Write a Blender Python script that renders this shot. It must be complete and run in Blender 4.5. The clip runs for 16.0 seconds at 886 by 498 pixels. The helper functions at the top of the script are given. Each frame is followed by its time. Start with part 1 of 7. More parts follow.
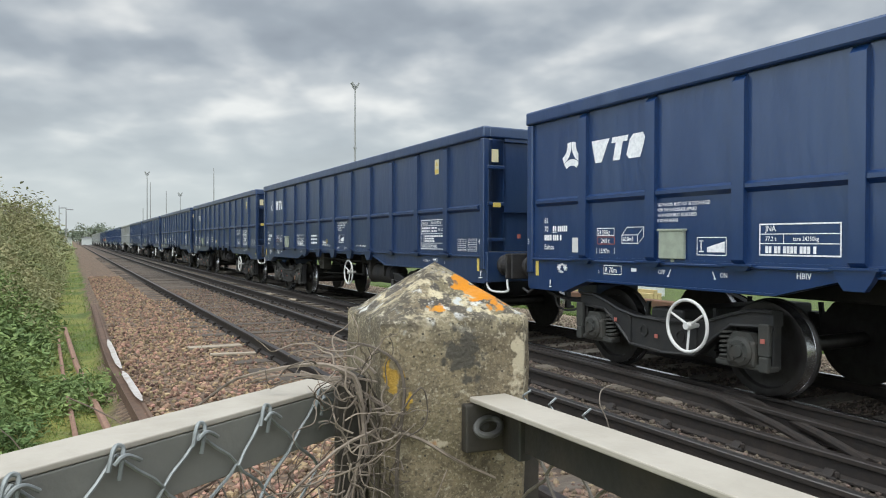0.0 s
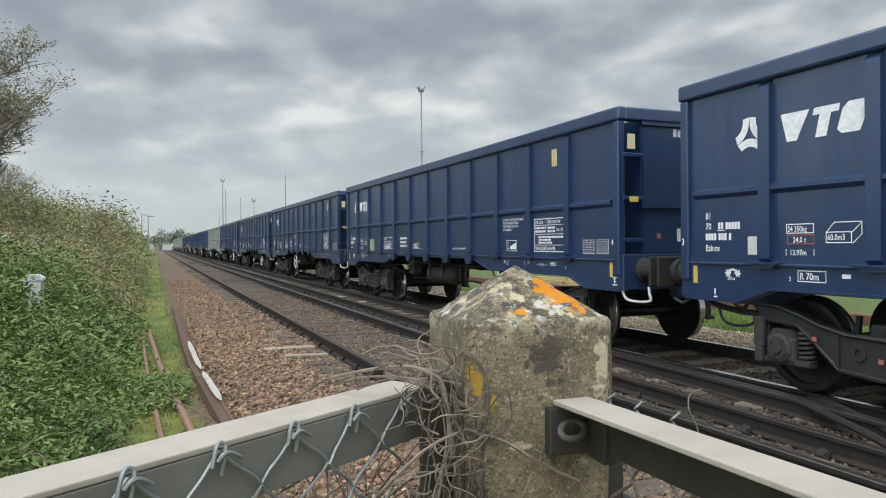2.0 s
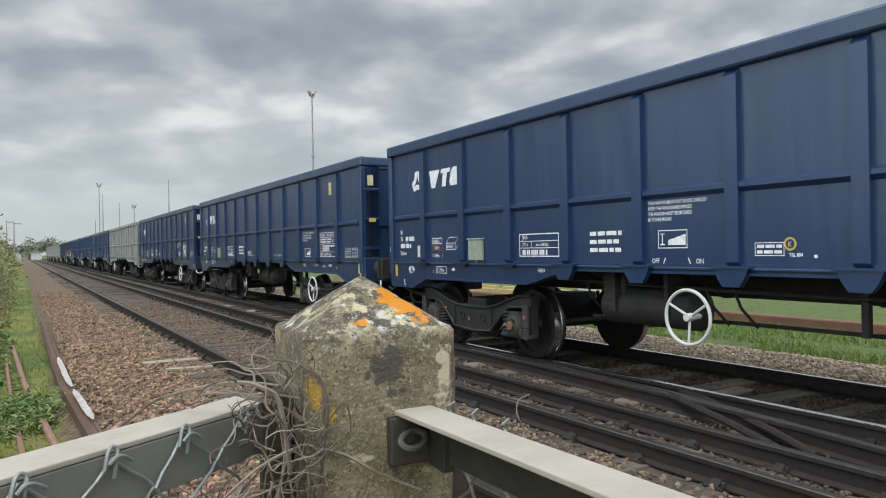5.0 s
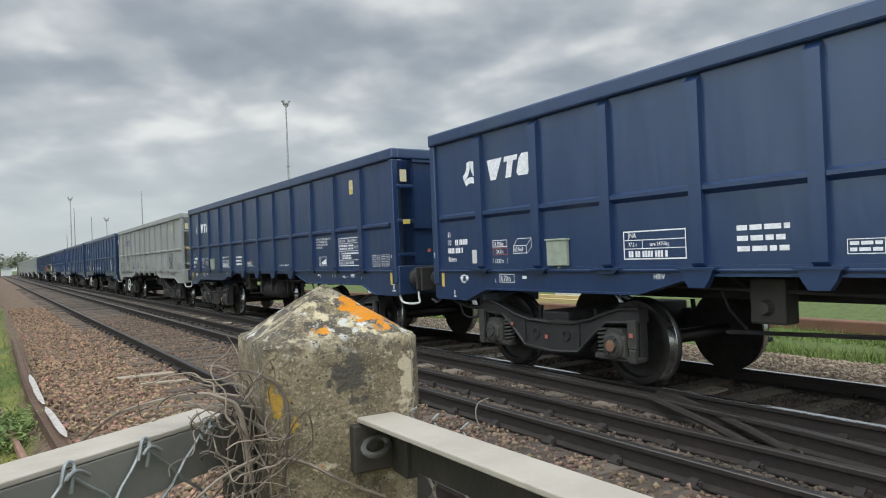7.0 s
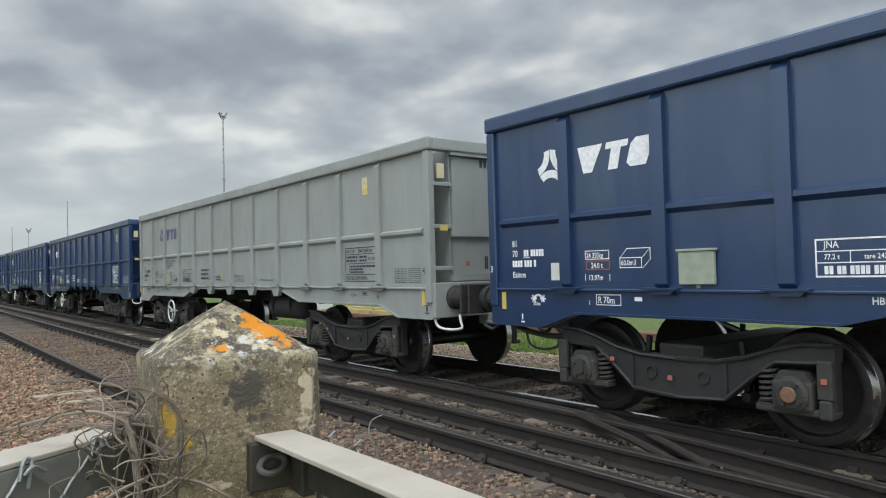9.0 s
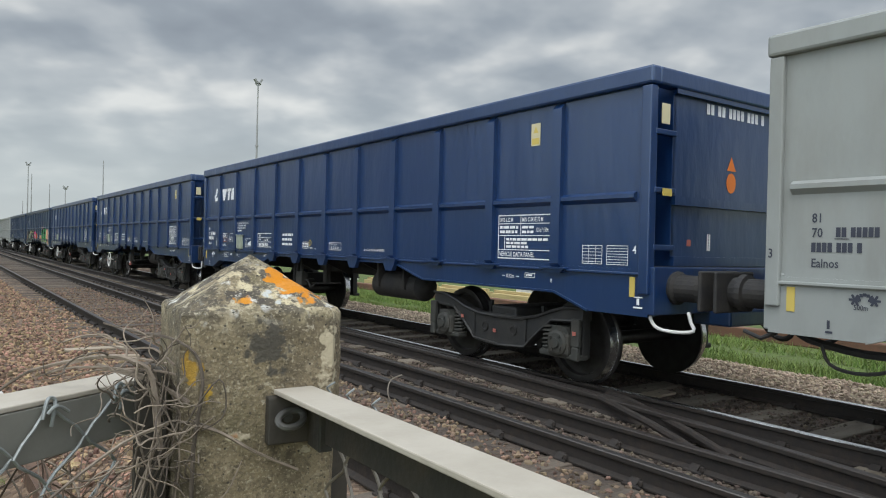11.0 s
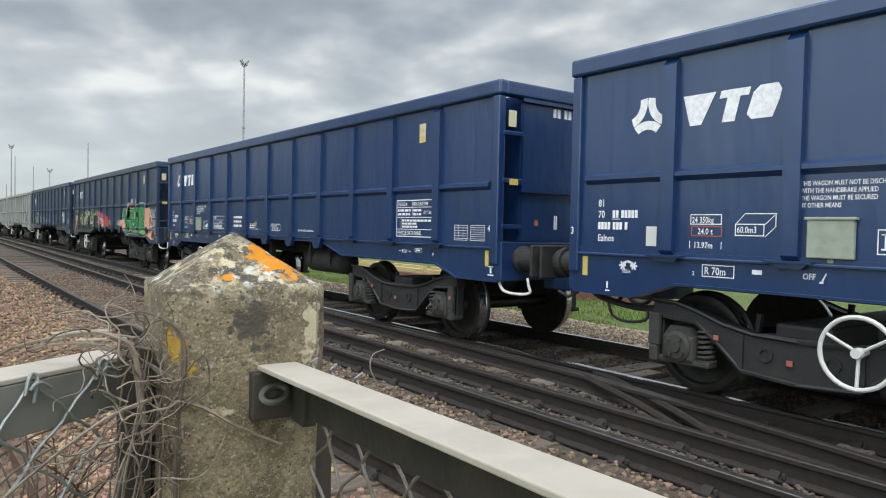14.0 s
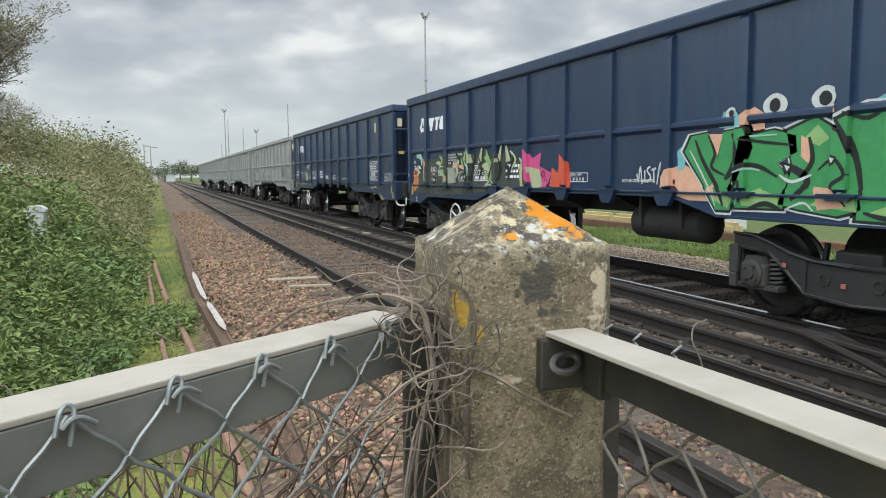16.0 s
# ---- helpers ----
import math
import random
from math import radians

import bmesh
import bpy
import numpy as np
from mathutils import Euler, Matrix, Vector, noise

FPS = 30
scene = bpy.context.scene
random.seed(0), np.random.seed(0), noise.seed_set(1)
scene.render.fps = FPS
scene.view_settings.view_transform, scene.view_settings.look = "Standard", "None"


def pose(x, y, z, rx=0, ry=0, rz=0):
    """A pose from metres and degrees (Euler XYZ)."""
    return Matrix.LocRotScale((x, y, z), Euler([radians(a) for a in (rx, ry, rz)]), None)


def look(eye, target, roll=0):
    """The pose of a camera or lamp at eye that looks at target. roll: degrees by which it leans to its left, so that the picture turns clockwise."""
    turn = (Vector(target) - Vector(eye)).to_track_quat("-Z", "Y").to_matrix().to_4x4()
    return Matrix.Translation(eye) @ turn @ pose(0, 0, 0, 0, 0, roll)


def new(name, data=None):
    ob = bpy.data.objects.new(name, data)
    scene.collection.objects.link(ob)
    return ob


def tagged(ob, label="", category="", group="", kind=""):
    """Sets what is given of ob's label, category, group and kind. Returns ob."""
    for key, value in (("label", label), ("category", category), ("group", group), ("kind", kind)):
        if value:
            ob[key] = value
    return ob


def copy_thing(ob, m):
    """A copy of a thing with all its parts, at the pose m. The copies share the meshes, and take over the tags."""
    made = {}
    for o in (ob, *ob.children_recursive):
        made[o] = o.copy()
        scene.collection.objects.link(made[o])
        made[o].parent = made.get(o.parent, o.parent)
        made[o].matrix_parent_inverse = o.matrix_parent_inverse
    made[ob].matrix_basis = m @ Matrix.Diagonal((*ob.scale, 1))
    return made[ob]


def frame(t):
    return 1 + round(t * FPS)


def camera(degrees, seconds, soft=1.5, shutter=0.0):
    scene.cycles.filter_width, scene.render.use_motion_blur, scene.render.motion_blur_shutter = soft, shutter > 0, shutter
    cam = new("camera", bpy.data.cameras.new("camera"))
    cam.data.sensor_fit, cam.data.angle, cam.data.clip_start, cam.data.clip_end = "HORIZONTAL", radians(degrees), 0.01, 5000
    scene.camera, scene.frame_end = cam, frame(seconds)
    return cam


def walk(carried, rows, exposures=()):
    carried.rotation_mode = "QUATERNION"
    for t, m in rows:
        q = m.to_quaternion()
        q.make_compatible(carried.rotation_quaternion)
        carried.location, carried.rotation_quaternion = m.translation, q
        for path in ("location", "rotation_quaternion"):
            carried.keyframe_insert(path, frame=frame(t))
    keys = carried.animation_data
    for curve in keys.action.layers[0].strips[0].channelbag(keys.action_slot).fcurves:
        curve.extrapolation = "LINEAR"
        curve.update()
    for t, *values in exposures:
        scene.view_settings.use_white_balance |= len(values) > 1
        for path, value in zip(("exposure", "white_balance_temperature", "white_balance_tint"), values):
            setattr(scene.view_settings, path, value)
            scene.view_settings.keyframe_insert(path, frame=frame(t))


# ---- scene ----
cam = camera(63.95, 16.0, soft=1.05)
ROWS = [
    (0, 0.0000, 0.0000, 1.3950, -27.608, -0.625, -0.139),
    (0.5, -0.0193, 0.0057, 1.3991, -20.796, -0.102, 0.289),
    (1, -0.0235, 0.0075, 1.3957, -20.056, -0.354, 0.461),
    (1.5, -0.0225, 0.0027, 1.3958, -21.053, -0.446, 0.488),
    (2, -0.0165, -0.0016, 1.3970, -22.198, -0.442, 0.463),
    (2.5, -0.0118, -0.0027, 1.3971, -23.261, -0.339, 0.500),
    (3, -0.0071, -0.0073, 1.3988, -24.407, -0.327, 0.530),
    (3.5, -0.0007, -0.0100, 1.3986, -25.862, -0.381, 0.558),
    (4, 0.0034, -0.0115, 1.3984, -27.649, -0.329, 0.418),
    (4.5, 0.0192, -0.0153, 1.3962, -29.391, -0.230, 0.624),
    (5, 0.0313, -0.0211, 1.4007, -30.759, -0.086, 1.011),
    (7.5, 0.0437, -0.0362, 1.3987, -32.868, 0.930, 2.171),
    (8, 0.0385, -0.0383, 1.3969, -34.189, 1.732, 2.177),
    (8.2, 0.0394, -0.0423, 1.3998, -35.167, 1.900, 2.423),
    (10.3, 0.1135, -0.0904, 1.3973, -39.428, 1.218, -0.044),
    (10.5, 0.0933, -0.0726, 1.3958, -38.167, 0.881, -0.616),
    (11, 0.0731, -0.0568, 1.3872, -35.357, -0.248, -1.391),
    (11.5, 0.0754, -0.0458, 1.3825, -34.119, -1.139, -1.716),
    (12, 0.0821, -0.0477, 1.3850, -34.592, -1.644, -1.779),
    (12.5, 0.0911, -0.0532, 1.3842, -36.056, -1.765, -1.828),
    (13, 0.0847, -0.0568, 1.3827, -37.222, -1.769, -1.712),
    (13.5, 0.0846, -0.0611, 1.3809, -37.539, -1.690, -1.605),
    (14, 0.0764, -0.0629, 1.3812, -36.273, -1.639, -1.248),
    (14.5, 0.0679, -0.0680, 1.3827, -33.117, -1.839, -0.973),
    (15, 0.0629, -0.0734, 1.3855, -28.525, -2.655, -0.112),
    (15.5, 0.0174, -0.0490, 1.3842, -23.847, -3.593, 0.628),
    (16, 0.0232, 0.0466, 1.3848, -21.837, -5.955, 0.486),
]
EXPOSURES = [(0.0, 0.13), (0.7, 0.02), (5.0, 0.0), (8.2, 0.0), (10.3, -0.06), (11.0, -0.06), (12.0, 0.08), (13.5, 0.16), (16.0, 0.15)]
walk(cam, [(t, pose(x, y, z, 90 + pitch, roll, yaw)) for t, x, y, z, yaw, pitch, roll in ROWS], EXPOSURES)


# ---- world and sun ----
ZENITH = 1.95
SUN_SIDE = (-9.0, -7.0, 9.0)   # towards the sun


def build_world():
    w = bpy.data.worlds.new("overcast")
    scene.world = w
    w.use_nodes = True
    nt = w.node_tree
    nt.nodes.clear()
    N, L = nt.nodes.new, nt.links.new
    out, bg = N("ShaderNodeOutputWorld"), N("ShaderNodeBackground")
    tc = N("ShaderNodeTexCoord")
    sep = N("ShaderNodeSeparateXYZ")
    L(tc.outputs["Generated"], sep.inputs[0])
    up = N("ShaderNodeMath"); up.operation = "MAXIMUM"; up.inputs[1].default_value = 0.0
    L(sep.outputs[2], up.inputs[0])
    den = N("ShaderNodeMath"); den.operation = "ADD"; den.inputs[1].default_value = 0.30
    L(up.outputs[0], den.inputs[0])
    div = N("ShaderNodeVectorMath"); div.operation = "DIVIDE"
    comb = N("ShaderNodeCombineXYZ")
    for i in range(3):
        L(den.outputs[0], comb.inputs[i])
    L(tc.outputs["Generated"], div.inputs[0]); L(comb.outputs[0], div.inputs[1])
    mp = N("ShaderNodeMapping")
    mp.inputs["Scale"].default_value = (1.0, 1.0, 0.0)
    mp.inputs["Location"].default_value = (3.1, 1.7, 0.0)
    mp.inputs["Rotation"].default_value = (0, 0, 0.5)
    L(div.outputs[0], mp.inputs[0])
    n1 = N("ShaderNodeTexNoise"); n1.inputs["Scale"].default_value = 2.6; n1.inputs["Detail"].default_value = 3; n1.inputs["Roughness"].default_value = 0.42
    n1.inputs["Distortion"].default_value = 0.25
    n2 = N("ShaderNodeTexNoise"); n2.inputs["Scale"].default_value = 6.5; n2.inputs["Detail"].default_value = 3; n2.inputs["Roughness"].default_value = 0.45
    L(mp.outputs[0], n1.inputs[0]); L(mp.outputs[0], n2.inputs[0])
    mx = N("ShaderNodeMath"); mx.operation = "MULTIPLY_ADD"; mx.inputs[1].default_value = 0.36
    L(n2.outputs["Fac"], mx.inputs[0]); L(n1.outputs["Fac"], mx.inputs[2])
    ramp = N("ShaderNodeValToRGB")
    r = ramp.color_ramp
    r.elements[0].position, r.elements[0].color = 0.46, (0.265, 0.300, 0.345, 1)
    r.elements[1].position, r.elements[1].color = 0.90, (0.86, 0.87, 0.85, 1)
    e = r.elements.new(0.62); e.color = (0.35, 0.395, 0.44, 1)
    e = r.elements.new(0.74); e.color = (0.50, 0.54, 0.57, 1)
    L(mx.outputs[0], ramp.inputs[0])
    # the paler band above the horizon
    hz = N("ShaderNodeMapRange"); hz.inputs[1].default_value = 0.0; hz.inputs[2].default_value = 0.27; hz.inputs[3].default_value = 0.85; hz.inputs[4].default_value = 0.0
    hz.interpolation_type = "SMOOTHSTEP"
    L(sep.outputs[2], hz.inputs[0])
    mh = N("ShaderNodeMix"); mh.data_type = "RGBA"; mh.inputs["B"].default_value = (0.60, 0.66, 0.67, 1)
    L(hz.outputs[0], mh.inputs["Factor"]); L(ramp.outputs[0], mh.inputs["A"])
    # thick cloud over a clear sky
    sky = N("ShaderNodeTexSky"); sky.sky_type = "NISHITA"; sky.sun_disc = False
    sky.sun_elevation, sky.sun_rotation = radians(60), radians(232)
    sc = N("ShaderNodeVectorMath"); sc.operation = "SCALE"; sc.inputs["Scale"].default_value = 0.10
    L(sky.outputs[0], sc.inputs[0])
    cover = N("ShaderNodeMix"); cover.data_type = "RGBA"; cover.inputs["Factor"].default_value = 0.93
    L(sc.outputs[0], cover.inputs["A"]); L(mh.outputs["Result"], cover.inputs["B"])
    L(cover.outputs["Result"], bg.inputs["Color"])
    # an overcast sky is about three times as bright overhead as near the horizon
    zen = N("ShaderNodeMapRange"); zen.interpolation_type = "SMOOTHSTEP"
    zen.inputs[1].default_value, zen.inputs[2].default_value, zen.inputs[3].default_value, zen.inputs[4].default_value = 0.30, 0.90, 1.0, ZENITH
    L(sep.outputs[2], zen.inputs[0])
    # and brighter round the sun behind the cloud
    toward = N("ShaderNodeVectorMath"); toward.operation = "DOT_PRODUCT"; toward.inputs[1].default_value = Vector(SUN_SIDE).normalized()
    L(tc.outputs["Generated"], toward.inputs[0])
    glow = N("ShaderNodeMapRange"); glow.interpolation_type = "SMOOTHSTEP"
    glow.inputs[1].default_value, glow.inputs[2].default_value, glow.inputs[3].default_value, glow.inputs[4].default_value = -0.1, 1.0, 1.0, 2.9
    L(toward.outputs["Value"], glow.inputs[0])
    both = N("ShaderNodeMath"); both.operation = "MULTIPLY"
    L(zen.outputs[0], both.inputs[0]); L(glow.outputs[0], both.inputs[1]); L(both.outputs[0], bg.inputs["Strength"])
    L(bg.outputs[0], out.inputs[0])


build_world()
sun_data = bpy.data.lights.new("sun", "SUN")
sun_data.energy, sun_data.angle, sun_data.color = 1.3, radians(30), (1.0, 0.965, 0.91)
sun = new("sun", sun_data)
sun.matrix_world = look((0, 0, 30), (9.0, 7.0, 11))


# ---- materials ----
MATS = {}


def mat(name, col, rough=0.6, metal=0.0, col2=None, scale=8.0, amount=0.5, bump=0.0, bump_scale=60.0, col3=None, scale3=1.2, amount3=0.4, low=0.42, high=0.62,
        low3=0.45, high3=0.65, coords="Object", stretch=(1, 1, 1), random_tint=0.0, spec=0.5, island=0.0, sub=0.0):
    """A node material: a base colour, a fine second colour, broad stains in a third, and a fine relief."""
    if name in MATS:
        return MATS[name]
    m = bpy.data.materials.new(name)
    m.use_nodes = True
    nt = m.node_tree
    N, L = nt.nodes.new, nt.links.new
    b = nt.nodes["Principled BSDF"]
    b.inputs["Roughness"].default_value, b.inputs["Metallic"].default_value = rough, metal
    b.inputs["Specular IOR Level"].default_value = spec
    tc = N("ShaderNodeTexCoord")
    mp = N("ShaderNodeMapping"); mp.inputs["Scale"].default_value = stretch
    L(tc.outputs[coords], mp.inputs[0])
    last = None
    base = N("ShaderNodeRGB"); base.outputs[0].default_value = (*col, 1)
    last = base.outputs[0]

    def layer(last, colour, sc, amt, lo, hi):
        n = N("ShaderNodeTexNoise"); n.inputs["Scale"].default_value = sc; n.inputs["Detail"].default_value = 6; n.inputs["Roughness"].default_value = 0.62
        L(mp.outputs[0], n.inputs[0])
        mr = N("ShaderNodeMapRange"); mr.inputs[1].default_value, mr.inputs[2].default_value, mr.inputs[4].default_value = lo, hi, amt
        L(n.outputs["Fac"], mr.inputs[0])
        mx = N("ShaderNodeMix"); mx.data_type = "RGBA"; mx.inputs["B"].default_value = (*colour, 1)
        L(mr.outputs[0], mx.inputs["Factor"]); L(last, mx.inputs["A"])
        return mx.outputs["Result"]

    if col2:
        last = layer(last, col2, scale, amount, low, high)
    if col3:
        last = layer(last, col3, scale3, amount3, low3, high3)
    if random_tint or island:
        src = N("ShaderNodeObjectInfo").outputs["Random"] if random_tint else N("ShaderNodeNewGeometry").outputs["Random Per Island"]
        hs = N("ShaderNodeHueSaturation")
        mr = N("ShaderNodeMapRange"); v = random_tint or island
        mr.inputs[3].default_value, mr.inputs[4].default_value = 1 - v, 1 + v
        L(src, mr.inputs[0]); L(mr.outputs[0], hs.inputs["Value"]); L(last, hs.inputs["Color"])
        if island:
            mh = N("ShaderNodeMapRange"); mh.inputs[3].default_value, mh.inputs[4].default_value = 0.5 - 0.05 * island, 0.5 + 0.05 * island
            mul = N("ShaderNodeMath"); mul.operation = "MULTIPLY"; mul.inputs[1].default_value = 7.31
            fr = N("ShaderNodeMath"); fr.operation = "FRACT"
            L(src, mul.inputs[0]); L(mul.outputs[0], fr.inputs[0]); L(fr.outputs[0], mh.inputs[0]); L(mh.outputs[0], hs.inputs["Hue"])
        last = hs.outputs[0]
    L(last, b.inputs["Base Color"])
    if sub:
        b.inputs["Transmission Weight"].default_value = 0.0
        b.inputs["Subsurface Weight"].default_value = sub
        b.inputs["Subsurface Radius"].default_value = (0.02, 0.03, 0.01)
    if bump:
        n = N("ShaderNodeTexNoise"); n.inputs["Scale"].default_value = bump_scale; n.inputs["Detail"].default_value = 5
        L(mp.outputs[0], n.inputs[0])
        bp = N("ShaderNodeBump"); bp.inputs["Strength"].default_value = bump; bp.inputs["Distance"].default_value = 0.6 / bump_scale
        L(n.outputs["Fac"], bp.inputs["Height"]); L(bp.outputs[0], b.inputs["Normal"])
    MATS[name] = m
    return m


BLUE = mat("blue_wagon_paint", (0.006, 0.023, 0.080), 0.34, col2=(0.010, 0.030, 0.092), scale=3.0, amount=0.55, col3=(0.035, 0.055, 0.075), scale3=1.1, amount3=0.4, bump=0.09, bump_scale=2.6, stretch=(1, 1, 0.35), low3=0.5, high3=0.75, spec=0.8)
NEWBLUE = mat("newer_blue_wagon_paint", (0.003, 0.022, 0.090), 0.30, col2=(0.005, 0.028, 0.102), scale=3.0, amount=0.55, col3=(0.03, 0.05, 0.085), scale3=1.1, amount3=0.25, bump=0.09, bump_scale=2.6, stretch=(1, 1, 0.35), low3=0.5, high3=0.75, spec=0.8)
OLDBLUE = mat("faded_dark_blue_wagon_paint", (0.008, 0.023, 0.062), 0.38, col2=(0.013, 0.030, 0.072), scale=3.0, amount=0.55, col3=(0.035, 0.045, 0.055), scale3=1.1, amount3=0.45, bump=0.09, bump_scale=2.6, stretch=(1, 1, 0.35), low3=0.5, high3=0.75, spec=0.7)
for gloss in (BLUE, NEWBLUE, OLDBLUE):
    gloss.node_tree.nodes["Principled BSDF"].inputs["IOR"].default_value = 1.66
    gloss.node_tree.nodes["Principled BSDF"].inputs["Specular Tint"].default_value = (0.82, 0.92, 1.0, 1.0)
GREY = mat("grey_wagon_paint", (0.275, 0.292, 0.282), 0.5, col2=(0.225, 0.238, 0.228), scale=3.0, amount=0.6, col3=(0.19, 0.165, 0.13), scale3=1.3, amount3=0.4, bump=0.05, bump_scale=5, stretch=(1, 1, 0.35), low3=0.5, high3=0.78)
BLACK = mat("grimy_black_running_gear", (0.017, 0.017, 0.018), 0.7, col2=(0.036, 0.032, 0.028), scale=7, amount=0.6, col3=(0.055, 0.045, 0.035), scale3=2.2, amount3=0.35, bump=0.2, bump_scale=40)
BOGIEGREY = mat("dark_cast_steel", (0.015, 0.016, 0.017), 0.62, col2=(0.031, 0.028, 0.024), scale=7, amount=0.6, col3=(0.028, 0.027, 0.026), scale3=2.2, amount3=0.5, bump=0.2, bump_scale=40)
GEAR = mat("grey_olive_cast_steel", (0.034, 0.036, 0.032), 0.75, col2=(0.026, 0.023, 0.020), scale=9, amount=0.6, col3=(0.066, 0.055, 0.04), scale3=3, amount3=0.4, bump=0.2, bump_scale=50)
TYRE = mat("worn_wheel_steel", (0.05, 0.047, 0.045), 0.45, 0.6, col2=(0.03, 0.026, 0.024), scale=9, amount=0.7, bump=0.1)
TREAD = mat("bright_wheel_tread", (0.55, 0.55, 0.56), 0.25, 0.95, col2=(0.35, 0.34, 0.33), scale=30)
WHITE = mat("white_paint", (0.58, 0.58, 0.56), 0.5, col2=(0.55, 0.54, 0.5), scale=14, amount=0.5)
LETTER = mat("white_lettering_paint", (0.80, 0.81, 0.82), 0.55, col2=(0.5, 0.52, 0.56), scale=25, amount=0.5)
DARKLETTER = mat("dark_lettering_paint", (0.035, 0.04, 0.06), 0.55)
LOGOBLUE = mat("purple_blue_logo_paint", (0.055, 0.06, 0.15), 0.5, col2=(0.12, 0.125, 0.19), scale=12, amount=0.5)
YELLOW = mat("yellow_sticker", (0.55, 0.42, 0.10), 0.5)
PALEYELLOW = mat("pale_warning_sticker", (0.55, 0.50, 0.32), 0.5)
ORANGE = mat("orange_marker", (0.75, 0.20, 0.03), 0.5)
RED = mat("red_marker", (0.36, 0.11, 0.085), 0.6)
RUSTRAIL = mat("rusty_rail_side", (0.019, 0.0155, 0.0135), 0.75, 0.15, col2=(0.038, 0.027, 0.020), scale=16, amount=0.7, col3=(0.02, 0.017, 0.015), scale3=2.5, amount3=0.6, bump=0.3, bump_scale=70)
RAILTOP = mat("polished_rail_head", (0.60, 0.60, 0.60), 0.22, 1.0, col2=(0.40, 0.38, 0.36), scale=20, amount=0.5)
DULLTOP = mat("dull_rail_head", (0.062, 0.054, 0.049), 0.45, 0.6, col2=(0.042, 0.034, 0.029), scale=18, amount=0.7)
WORNTOP = mat("worn_rail_head", (0.12, 0.112, 0.105), 0.42, 0.85, col2=(0.085, 0.073, 0.063), scale=18, amount=0.6)
SLEEPER = mat("weathered_timber_sleeper", (0.085, 0.067, 0.05), 0.9, col2=(0.045, 0.034, 0.026), scale=9, amount=0.8, col3=(0.12, 0.10, 0.08), scale3=3.0, amount3=0.5, bump=0.6, bump_scale=45, stretch=(0.35, 2.2, 1), random_tint=0.3)


